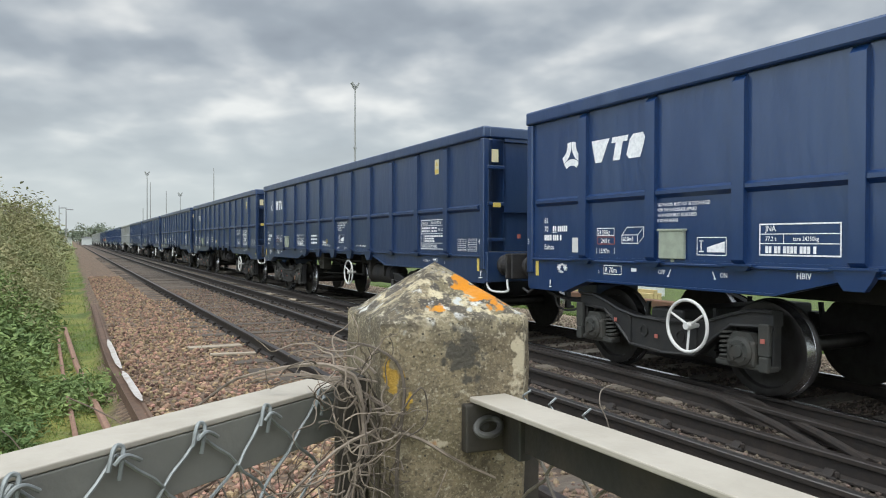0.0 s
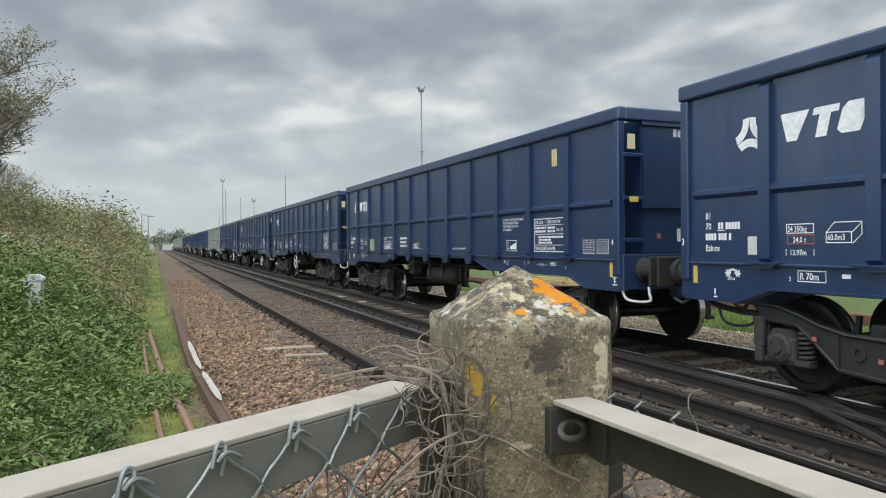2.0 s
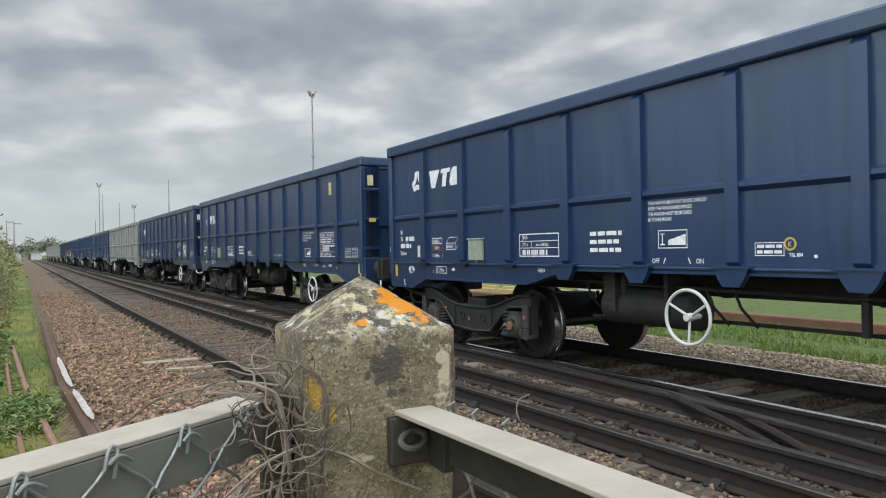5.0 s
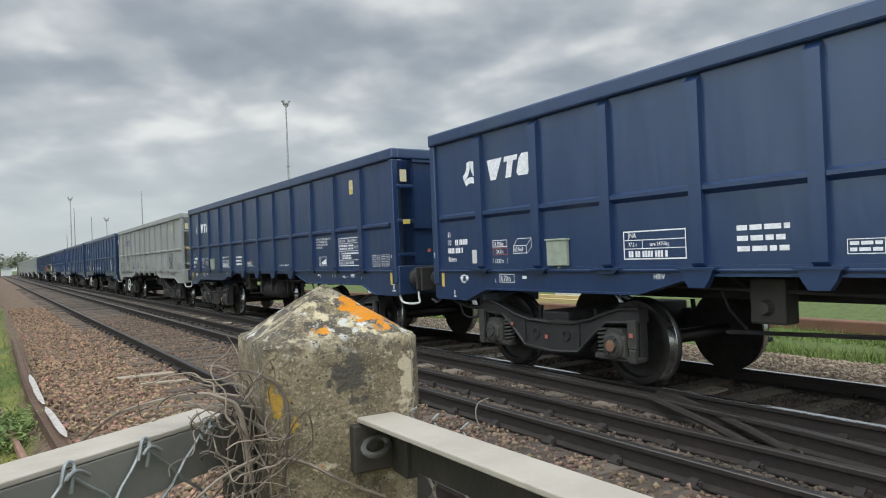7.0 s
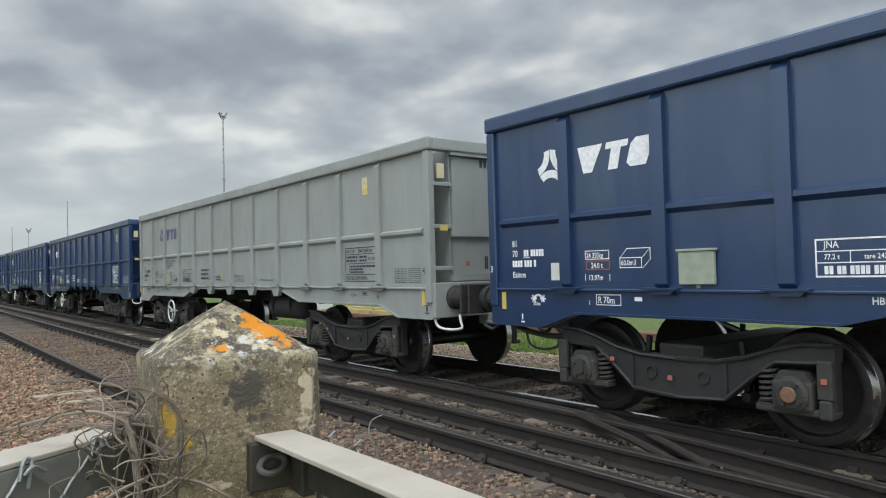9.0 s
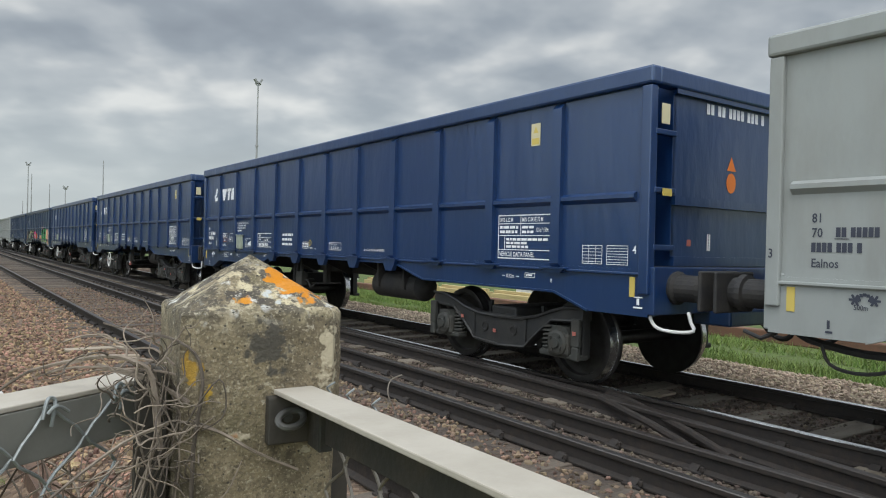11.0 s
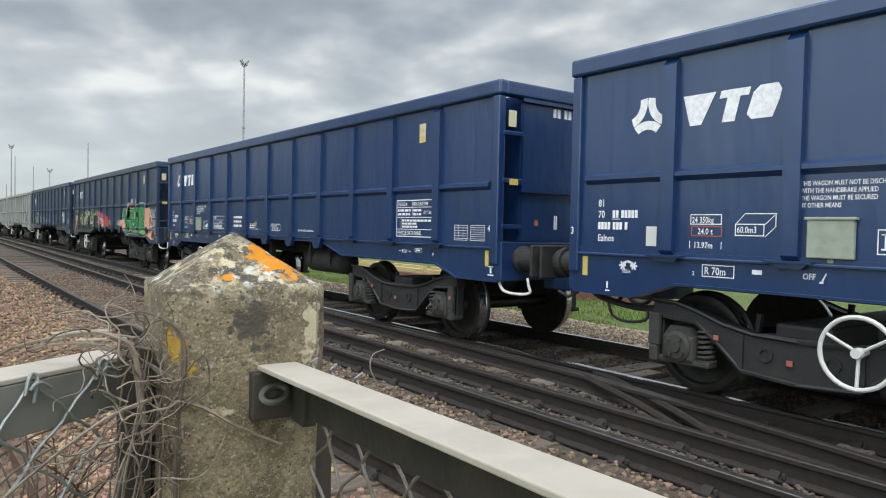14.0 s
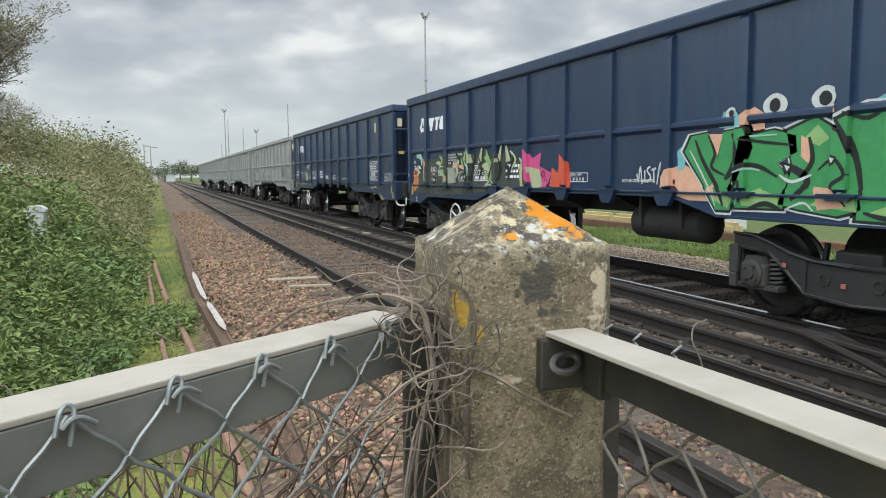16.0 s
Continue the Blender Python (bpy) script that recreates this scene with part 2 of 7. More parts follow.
def concrete():
    m = mat("lichened_concrete", (0.225, 0.180, 0.112), 0.95, col2=(0.125, 0.100, 0.064), scale=150, amount=0.6, col3=(0.105, 0.092, 0.048), scale3=9, amount3=0.75, bump=1.0, bump_scale=260, low=0.46, high=0.58, low3=0.5, high3=0.66)
    nt = m.node_tree
    N, L = nt.nodes.new, nt.links.new
    b = nt.nodes["Principled BSDF"]
    tc = N("ShaderNodeTexCoord")
    nz = N("ShaderNodeTexNoise"); nz.inputs["Scale"].default_value = 85; nz.inputs["Detail"].default_value = 6
    L(tc.outputs["Object"], nz.inputs[0])
    last = b.inputs["Base Color"].links[0].from_socket

    def mixin(last, colour, factor):
        mx = N("ShaderNodeMix"); mx.data_type = "RGBA"; mx.inputs["B"].default_value = (*colour, 1)
        L(factor, mx.inputs["Factor"]); L(last, mx.inputs["A"])
        return mx.outputs["Result"]

    # pale crust and black algae over the weathered top
    sp = N("ShaderNodeSeparateXYZ"); L(tc.outputs["Object"], sp.inputs[0])
    up = N("ShaderNodeMapRange"); up.inputs[1].default_value, up.inputs[2].default_value = 1.300, 1.325
    L(sp.outputs[2], up.inputs[0])
    for sc, colour, lo, hi, amt, off in ((48, (0.50, 0.43, 0.28), 0.46, 0.54, 0.9, 0.0), (62, (0.050, 0.044, 0.038), 0.47, 0.53, 0.92, 3.0), (60, (0.60, 0.60, 0.56), 0.60, 0.66, 0.8, 7.0)):
        mp = N("ShaderNodeMapping"); mp.inputs["Location"].default_value = (off, off, off)
        L(tc.outputs["Object"], mp.inputs[0])
        n = N("ShaderNodeTexNoise"); n.inputs["Scale"].default_value = sc; n.inputs["Detail"].default_value = 7
        L(mp.outputs[0], n.inputs[0])
        mr = N("ShaderNodeMapRange"); mr.inputs[1].default_value, mr.inputs[2].default_value, mr.inputs[4].default_value = lo, hi, amt
        L(n.outputs["Fac"], mr.inputs[0])
        mu = N("ShaderNodeMath"); mu.operation = "MULTIPLY"; L(mr.outputs[0], mu.inputs[0]); L(up.outputs[0], mu.inputs[1])
        last = mixin(last, colour, mu.outputs[0])
    # dark and pale pits on the faces
    for sc, colour, lo, hi, amt in ((110, (0.06, 0.05, 0.036), 0.60, 0.66, 0.6), (15, (0.070, 0.058, 0.038), 0.46, 0.64, 0.75), (45, (0.33, 0.28, 0.19), 0.60, 0.68, 0.6), (90, (0.40, 0.36, 0.27), 0.63, 0.68, 0.7)):
        mp = N("ShaderNodeMapping"); mp.inputs["Location"].default_value = (sc, 0, 0)
        L(tc.outputs["Object"], mp.inputs[0])
        n = N("ShaderNodeTexNoise"); n.inputs["Scale"].default_value = sc; n.inputs["Detail"].default_value = 4
        L(mp.outputs[0], n.inputs[0])
        mr = N("ShaderNodeMapRange"); mr.inputs[1].default_value, mr.inputs[2].default_value, mr.inputs[4].default_value = lo, hi, amt
        L(n.outputs["Fac"], mr.inputs[0])
        last = mixin(last, colour, mr.outputs[0])
    # sand grains and small pits
    for sc, colour, lo, hi, amt, kind in ((420, (0.07, 0.058, 0.040), 0.55, 0.62, 0.45, 0), (360, (0.42, 0.37, 0.26), 0.58, 0.64, 0.40, 0), (105, (0.035, 0.03, 0.024), 0.15, 0.09, 0.9, 1)):
        n = N("ShaderNodeTexVoronoi" if kind else "ShaderNodeTexNoise"); n.inputs["Scale"].default_value = sc
        L(tc.outputs["Object"], n.inputs[0])
        mr = N("ShaderNodeMapRange"); mr.inputs[1].default_value, mr.inputs[2].default_value, mr.inputs[4].default_value = lo, hi, amt
        L(n.outputs["Distance" if kind else "Fac"], mr.inputs[0])
        last = mixin(last, colour, mr.outputs[0])
    # lichens of their own outline
    spots = [((0.019, -0.028, 1.352), (1, 1, 1), 0.0115, (0.52, 0.19, 0.004)), ((0.030, -0.040, 1.344), (1, 1, 1), 0.0155, (0.52, 0.19, 0.004)), ((0.043, -0.050, 1.336), (1, 1, 1), 0.0125, (0.52, 0.19, 0.004)),
             ((-0.0195, -0.058, 1.326), (1, 1, 1), 0.0075, (0.52, 0.21, 0.01)), ((0.006, -0.054, 1.329), (0.9, 1, 0.8), 0.0062, (0.42, 0.44, 0.43)), ((0.012, -0.060, 1.324), (1, 1, 1), 0.005, (0.42, 0.44, 0.43)),
             ((0.0, -0.078, 1.286), (1, 1, 0.9), 0.016, (0.06, 0.054, 0.044)), ((-0.070, -0.072, 1.270), (1, 0.8, 0.7), 0.0080, (0.36, 0.215, 0.03)), ((-0.056, -0.078, 1.246), (0.9, 1, 0.7), 0.0045, (0.46, 0.29, 0.04)),
             ((-0.028, -0.078, 1.203), (0.6, 1, 1.4), 0.006, (0.46, 0.40, 0.29)), ((-0.030, -0.078, 1.204), (1, 1, 1.4), 0.004, (0.42, 0.24, 0.13)), ((0.062, -0.078, 1.275), (1.6, 1, 0.45), 0.014, (0.46, 0.40, 0.28))]
    for c, k, r, colour in spots:
        sub = N("ShaderNodeVectorMath"); sub.operation = "SUBTRACT"; sub.inputs[1].default_value = c
        mul = N("ShaderNodeVectorMath"); mul.operation = "MULTIPLY"; mul.inputs[1].default_value = k
        ln = N("ShaderNodeVectorMath"); ln.operation = "LENGTH"
        L(tc.outputs["Object"], sub.inputs[0]); L(sub.outputs[0], mul.inputs[0]); L(mul.outputs[0], ln.inputs[0])
        wob = N("ShaderNodeMath"); wob.operation = "MULTIPLY_ADD"; wob.inputs[1].default_value = r * 3.6; L(nz.outputs["Fac"], wob.inputs[0]); L(ln.outputs["Value"], wob.inputs[2])
        mr = N("ShaderNodeMapRange"); mr.inputs[1].default_value, mr.inputs[2].default_value, mr.inputs[3].default_value, mr.inputs[4].default_value = r * 2.65, r * 2.95, 0.92, 0.0
        L(wob.outputs[0], mr.inputs[0])
        last = mixin(last, colour, mr.outputs[0])
    L(last, b.inputs["Base Color"])
    return m


CONCRETE = concrete()
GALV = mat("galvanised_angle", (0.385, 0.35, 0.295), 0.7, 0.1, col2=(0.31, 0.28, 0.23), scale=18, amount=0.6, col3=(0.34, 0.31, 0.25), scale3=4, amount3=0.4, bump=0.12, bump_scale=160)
OLDWIRE = mat("weathered_wire", (0.20, 0.18, 0.15), 0.7, 0.3, col2=(0.11, 0.085, 0.065), scale=40, amount=0.7)
WIRE = mat("galvanised_wire", (0.28, 0.30, 0.295), 0.55, 0.5, col2=(0.18, 0.195, 0.19), scale=60, amount=0.6)
# Darker copy of the galvanised colour: shade painted onto the left rail's web.
GALV_SHADED = mat("shaded_galvanised_web", (0.17, 0.17, 0.15), 0.7, 0.1, col2=(0.12, 0.12, 0.105), scale=14, amount=0.6, col3=(0.22, 0.21, 0.18), scale3=3.0, amount3=0.5, bump=0.15, bump_scale=130)
# Dark bracket and bar steel; also the shade colour on the right web.
DARKSTEEL_AND_SHADE = mat("dark_steel_and_shaded_web", (0.035, 0.033, 0.028), 0.7, 0.2, col2=(0.07, 0.055, 0.04), scale=20, amount=0.5, bump=0.2, bump_scale=90)
VINE = mat("dry_vine_stem", (0.155, 0.125, 0.098), 0.9, col2=(0.06, 0.046, 0.036), scale=45, amount=0.7, col3=(0.26, 0.215, 0.165), scale3=8, amount3=0.5, bump=0.4, bump_scale=220, random_tint=0.5)
# Bark colour greyed and paled: haze over the trees is mixed in.
TWIG = mat("haze_greyed_bark", (0.19, 0.165, 0.14), 0.9, col2=(0.24, 0.21, 0.18), scale=6, amount=0.6)
STONE = mat("ballast_stone", (0.245, 0.160, 0.100), 0.95, col2=(0.115, 0.078, 0.056), scale=14, amount=0.5, bump=0.4, bump_scale=70, island=0.65)
GREYSTONE = mat("pale_ballast_stone", (0.37, 0.30, 0.22), 0.95, col2=(0.22, 0.17, 0.125), scale=14, amount=0.5, bump=0.4, bump_scale=70, island=0.4)
LEAF = mat("weed_leaf", (0.135, 0.195, 0.068), 0.7, col2=(0.225, 0.285, 0.090), scale=1.6, amount=0.75, col3=(0.065, 0.120, 0.040), scale3=0.55, amount3=0.6, island=0.16, spec=0.25)
# Olive hedge leaves, with the bank's haze already in the tint.
PALELEAF = mat("hazed_hedge_leaf", (0.225, 0.235, 0.115), 0.75, col2=(0.32, 0.285, 0.155), scale=0.30, amount=0.85, col3=(0.13, 0.155, 0.075), scale3=0.2, amount3=0.6, island=0.14, spec=0.25)
DRYLEAF = mat("spring_bud_leaf", (0.25, 0.225, 0.14), 0.7, col2=(0.21, 0.20, 0.095), scale=2, amount=0.6, island=0.4)
# Leaf green washed out by painted haze for the far trees.
FARLEAF = mat("hazed_tree_foliage", (0.16, 0.19, 0.13), 0.9, col2=(0.22, 0.24, 0.18), scale=0.3, amount=0.6, island=0.3)
RUSTPIPE = mat("rust_red_pipe", (0.25, 0.145, 0.10), 0.8, col2=(0.15, 0.085, 0.06), scale=14, amount=0.6, bump=0.2, bump_scale=80)
# Mast grey, lightened to stand for the distance haze.
MAST = mat("hazed_mast", (0.27, 0.275, 0.28), 0.7, col2=(0.33, 0.33, 0.32), scale=3)
PLANK = mat("yellow_timber", (0.45, 0.36, 0.17), 0.85, col2=(0.33, 0.25, 0.12), scale=7, amount=0.6, stretch=(1, 0.2, 3), bump=0.3)
PALEBOX = mat("pale_cabinet_paint", (0.55, 0.58, 0.56), 0.6, col2=(0.40, 0.42, 0.39), scale=8, amount=0.5)


# ---- mesh helpers ----
def bm_new():
    return bmesh.new()


def box(bm, x0, x1, y0, y1, z0, z1, bevel=0.0):
    vs = [bm.verts.new(p) for p in ((x0, y0, z0), (x1, y0, z0), (x1, y1, z0), (x0, y1, z0), (x0, y0, z1), (x1, y0, z1), (x1, y1, z1), (x0, y1, z1))]
    fs = [bm.faces.new([vs[i] for i in q]) for q in ((3, 2, 1, 0), (4, 5, 6, 7), (0, 1, 5, 4), (1, 2, 6, 5), (2, 3, 7, 6), (3, 0, 4, 7))]
    if bevel:
        es = {e for f in fs for e in f.edges}
        bmesh.ops.bevel(bm, geom=list(es), offset=bevel, segments=2, affect="EDGES", profile=0.5)
    return vs


def prism(bm, pts, axis, a, b):
    """A closed outline of (p, q) pairs, drawn out from a to b along an axis."""
    def place(p, q, d):
        return {"x": (d, p, q), "y": (p, d, q), "z": (p, q, d)}[axis]
    v0 = [bm.verts.new(place(p, q, a)) for p, q in pts]
    v1 = [bm.verts.new(place(p, q, b)) for p, q in pts]
    n = len(pts)
    bm.faces.new(v0)
    bm.faces.new(list(reversed(v1)))
    for i in range(n):
        bm.faces.new((v0[(i + 1) % n], v0[i], v1[i], v1[(i + 1) % n]))


def tube(bm, pts, r, seg=6, cap=True, taper=None):
    pts = [Vector(p) for p in pts]
    rings = []
    side = None
    for i, p in enumerate(pts):
        d = (pts[min(i + 1, len(pts) - 1)] - pts[max(i - 1, 0)]).normalized()
        if side is None:
            side = d.orthogonal().normalized()
        side = (side - d * side.dot(d))
        side = side.normalized() if side.length > 1e-6 else d.orthogonal().normalized()
        up = d.cross(side)
        rr = taper[i] if taper else r
        rings.append([bm.verts.new(p + (side * math.cos(2 * math.pi * k / seg) + up * math.sin(2 * math.pi * k / seg)) * rr) for k in range(seg)])
    for a, b in zip(rings, rings[1:]):
        for k in range(seg):
            bm.faces.new((a[k], a[(k + 1) % seg], b[(k + 1) % seg], b[k]))
    if cap:
        bm.faces.new(list(reversed(rings[0])))
        bm.faces.new(rings[-1])


def smooth_line(pts, k=3):
    pts = [Vector(p) for p in pts]
    out = []
    for i in range(len(pts) - 1):
        p0, p1, p2, p3 = pts[max(i - 1, 0)], pts[i], pts[i + 1], pts[min(i + 2, len(pts) - 1)]
        for j in range(k):
            t = j / k
            out.append(0.5 * ((2 * p1) + (p2 - p0) * t + (2 * p0 - 5 * p1 + 4 * p2 - p3) * t * t + (3 * p1 - p0 - 3 * p2 + p3) * t ** 3))
    return out + [pts[-1]]


def lathe(bm, profile, axis="x", seg=24, centre=(0, 0, 0)):
    """profile: (along, radius) pairs turned about an axis."""
    rings = []
    for d, r in profile:
        ring = []
        for k in range(seg):
            c, s = r * math.cos(2 * math.pi * k / seg), r * math.sin(2 * math.pi * k / seg)
            p = {"x": (d, c, s), "y": (s, d, c), "z": (c, s, d)}[axis]
            ring.append(bm.verts.new(Vector(p) + Vector(centre)))
        rings.append(ring)
    for a, b in zip(rings, rings[1:]):
        for k in range(seg):
            bm.faces.new((a[k], b[k], b[(k + 1) % seg], a[(k + 1) % seg]))
    if profile[0][1] > 1e-4:
        bm.faces.new(rings[0])
    if profile[-1][1] > 1e-4:
        bm.faces.new(list(reversed(rings[-1])))


def mesh_of(name, bm, material, smooth=False):
    bmesh.ops.recalc_face_normals(bm, faces=bm.faces)
    me = bpy.data.meshes.new(name)
    bm.to_mesh(me)
    bm.free()
    for m in material if isinstance(material, (list, tuple)) else [material]:
        me.materials.append(m)
    if smooth:
        me.shade_smooth()
        me.set_sharp_from_angle(angle=radians(38))
    return me


def part(name, bm, material, parent=None, label="", at=None, smooth=False):
    me = bm if isinstance(bm, bpy.types.Mesh) else mesh_of(name, bm, material, smooth)
    ob = new(name, me)
    if parent:
        ob.parent = parent
    if at is not None:
        ob.matrix_basis = at if isinstance(at, Matrix) else Matrix.Translation(at)
    if label:
        ob["label"] = label
    return ob


def raw_mesh(name, verts, faces, material):
    me = bpy.data.meshes.new(name)
    me.from_pydata(verts, [], faces)
    me.materials.append(material)
    me.update()
    return me


# ---- the ground ----
CENTRE = 6.354   # middle of the train's track
A1, A2, D1, D2 = 2.363, 3.868, 5.602, 7.107


def smooth(a, b, v):
    k = min(max((v - a) / (b - a), 0.0), 1.0)
    return k * k * (3 - 2 * k)


def ground_height(x, y):
    bed = smooth(0.15, 0.75, x) * (1 - smooth(9.0, 10.2, x))
    z = -0.33 + 0.16 * bed
    z += 1.5 * smooth(-1.6, -7.5, x) * smooth(-20, 6, y) + 0.8 * smooth(-6, -16, x)
    if abs(x) < 40 and abs(y) < 120:
        z += 0.025 * noise.noise((x * 1.3, y * 1.3, 0.0)) * (1 - 0.6 * bed)
    return z


def build_ground():
    xs = [-900, -300, -120, -60, -35, -24] + list(np.arange(-16, -2, 1.0)) + list(np.arange(-2, 11.01, 0.25)) + [12, 14, 17, 22, 30, 45, 80, 160, 400, 900]
    ys = [-900, -200, -60, -25] + list(np.arange(-12, 20, 0.5)) + list(np.arange(20, 60, 2.0)) + [65, 75, 90, 110, 140, 180, 260, 400, 700, 1500, 3000]
    verts = [(x, y, ground_height(x, y)) for y in ys for x in xs]
    n = len(xs)
    faces = [(j * n + i, j * n + i + 1, (j + 1) * n + i + 1, (j + 1) * n + i) for j in range(len(ys) - 1) for i in range(n - 1)]
    m = bpy.data.materials.new("ground_ballast_and_grass")
    m.use_nodes = True
    nt = m.node_tree
    N, L = nt.nodes.new, nt.links.new
    b = nt.nodes["Principled BSDF"]
    b.inputs["Roughness"].default_value = 0.95
    tc = N("ShaderNodeTexCoord")
    vo = N("ShaderNodeTexVoronoi"); vo.inputs["Scale"].default_value = 19
    L(tc.outputs["Object"], vo.inputs[0])
    st = N("ShaderNodeValToRGB"); r = st.color_ramp
    r.elements[0].position, r.elements[0].color = 0.0, (0.065, 0.043, 0.030, 1)
    r.elements[1].position, r.elements[1].color = 1.0, (0.21, 0.148, 0.10, 1)
    e = r.elements.new(0.5); e.color = (0.115, 0.076, 0.049, 1)
    sepc = N("ShaderNodeSeparateColor"); L(vo.outputs["Color"], sepc.inputs[0]); L(sepc.outputs[0], st.inputs[0])
    # darker, oily ground between the rails
    sp = N("ShaderNodeSeparateXYZ"); L(tc.outputs["Object"], sp.inputs[0])
    n0 = N("ShaderNodeTexNoise"); n0.inputs["Scale"].default_value = 0.9; n0.inputs["Detail"].default_value = 6
    L(tc.outputs["Object"], n0.inputs[0])
    wob = N("ShaderNodeMath"); wob.operation = "MULTIPLY_ADD"; wob.inputs[1].default_value = 0.9
    L(n0.outputs["Fac"], wob.inputs[0]); L(sp.outputs[0], wob.inputs[2])

    def band(a, bb):
        q = N("ShaderNodeMapRange"); q.interpolation_type = "SMOOTHSTEP"
        q.inputs[1].default_value, q.inputs[2].default_value = a, bb
        L(wob.outputs[0], q.inputs[0])
        return q.outputs[0]
    oil = N("ShaderNodeMath"); oil.operation = "MULTIPLY"
    inv = N("ShaderNodeMath"); inv.operation = "SUBTRACT"; inv.inputs[0].default_value = 1.0
    L(band(7.7, 8.2), inv.inputs[1]); L(band(2.4, 4.2), oil.inputs[0]); L(inv.outputs[0], oil.inputs[1])
    mo = N("ShaderNodeMix"); mo.data_type = "RGBA"; mo.inputs["B"].default_value = (0.052, 0.041, 0.033, 1)
    om = N("ShaderNodeMath"); om.operation = "MULTIPLY"; om.inputs[1].default_value = 0.8; L(oil.outputs[0], om.inputs[0])
    L(om.outputs[0], mo.inputs["Factor"]); L(st.outputs[0], mo.inputs["A"])
    # grass and moss either side
    gn = N("ShaderNodeTexNoise"); gn.inputs["Scale"].default_value = 7; gn.inputs["Detail"].default_value = 8; gn.inputs["Roughness"].default_value = 0.7
    L(tc.outputs["Object"], gn.inputs[0])
    gr = N("ShaderNodeValToRGB"); r = gr.color_ramp
    r.elements[0].position, r.elements[0].color = 0.35, (0.05, 0.055, 0.02, 1)
    r.elements[1].position, r.elements[1].color = 0.68, (0.115, 0.165, 0.032, 1)
    e = r.elements.new(0.5); e.color = (0.075, 0.108, 0.024, 1)
    L(gn.outputs["Fac"], gr.inputs[0])
    left = N("ShaderNodeMath"); left.operation = "SUBTRACT"; left.inputs[0].default_value = 1.0; L(band(0.72, 0.92), left.inputs[1])
    side = N("ShaderNodeMath"); side.operation = "MAXIMUM"; L(left.outputs[0], side.inputs[0]); L(band(9.9, 10.8), side.inputs[1])
    mg = N("ShaderNodeMix"); mg.data_type = "RGBA"
    L(side.outputs[0], mg.inputs["Factor"]); L(mo.outputs["Result"], mg.inputs["A"]); L(gr.outputs[0], mg.inputs["B"])
    # yellow moss among the grass by the ballast
    ms = N("ShaderNodeMix"); ms.data_type = "RGBA"; ms.inputs["B"].default_value = (0.22, 0.205, 0.045, 1)
    mf = N("ShaderNodeMapRange"); mf.inputs[1].default_value, mf.inputs[2].default_value, mf.inputs[4].default_value = 0.40, 0.62, 0.8
    mm = N("ShaderNodeMath"); mm.operation = "MULTIPLY"
    L(n0.outputs["Fac"], mf.inputs[0]); L(mf.outputs[0], mm.inputs[0]); L(left.outputs[0], mm.inputs[1])
    L(mm.outputs[0], ms.inputs["Factor"]); L(mg.outputs["Result"], ms.inputs["A"])
    L(ms.outputs["Result"], b.inputs["Base Color"])
    bp = N("ShaderNodeBump"); bp.inputs["Strength"].default_value = 1.0; bp.inputs["Distance"].default_value = 0.03
    ivd = N("ShaderNodeMath"); ivd.operation = "SUBTRACT"; ivd.inputs[0].default_value = 1.0
    L(vo.outputs["Distance"], ivd.inputs[1]); L(ivd.outputs[0], bp.inputs["Height"]); L(bp.outputs[0], b.inputs["Normal"])
    me = raw_mesh("ground", verts, faces, m)
    me.shade_smooth()
    tagged(new("ground", me), "ballast and grassy ground beside railway tracks", "ground", kind="structure")


build_ground()


# ---- rails and sleepers ----
def rail_profile(w=0.034, foot=0.06, h=0.155):
    return [(-foot, -h), (foot, -h), (foot, -h + 0.012), (0.012, -h + 0.03), (0.010, -0.045), (w, -0.034), (w, -0.006), (w - 0.006, 0.0), (-w + 0.006, 0.0), (-w, -0.006), (-w, -0.034), (-0.010, -0.045), (-0.012, -h + 0.03), (-foot, -h + 0.012)]


def rail(line, top, label, name="rail"):
    """line: (x, y) points along the rail's middle, its head at z 0."""
    prof = rail_profile()
    bm = bm_new()
    rings = []
    for x, y, *z in line:
        rings.append([bm.verts.new((x + p, y, (z[0] if z else 0.0) + q)) for p, q in prof])
    n = len(prof)
    for a, b in zip(rings, rings[1:]):
        for k in range(n):
            f = bm.faces.new((a[k], a[(k + 1) % n], b[(k + 1) % n], b[k]))
            f.material_index = 1 if k in (6, 7, 8) else 0
    bm.faces.new(rings[0]); bm.faces.new(list(reversed(rings[-1])))
    ob = part(name, bm, [RUSTRAIL, top])
    return tagged(ob, label, "rail", "track rails", "structure")


YS = [-60, -20, -6, 0, 3, 6, 10, 20, 60, 150, 400]
rail([(A1, y) for y in YS], DULLTOP, "rusty steel running rail with a dull head")
rail([(A2, y) for y in YS], WORNTOP, "steel running rail with a polished head")
rail([(D1, y) for y in YS], RAILTOP, "steel running rail under the moving train")
rail([(D2, y) for y in YS], RAILTOP, "far running rail under the moving train")
rail([(4.45, -60), (4.45, 0), (4.47, 3), (4.50, 6), (4.50, 9), (4.52, 20), (4.62, 60), (5.4, 150)], DULLTOP, "dark crossover rail between the two tracks")
C_LINE = [(4.05, -6), (4.55, 0), (4.90, 1.8), (5.10, 3.2), (5.24, 4.7), (5.33, 7), (5.36, 10), (5.34, 20), (5.36, 60), (5.40, 150)]
rail(C_LINE, DULLTOP, "dark curved crossover rail beside the train's track")
rail([(x + 0.13 * smooth(2, 6, y), y, -0.006) for x, y in C_LINE if y > 1], DULLTOP, "dark check rail close beside the crossover rail")


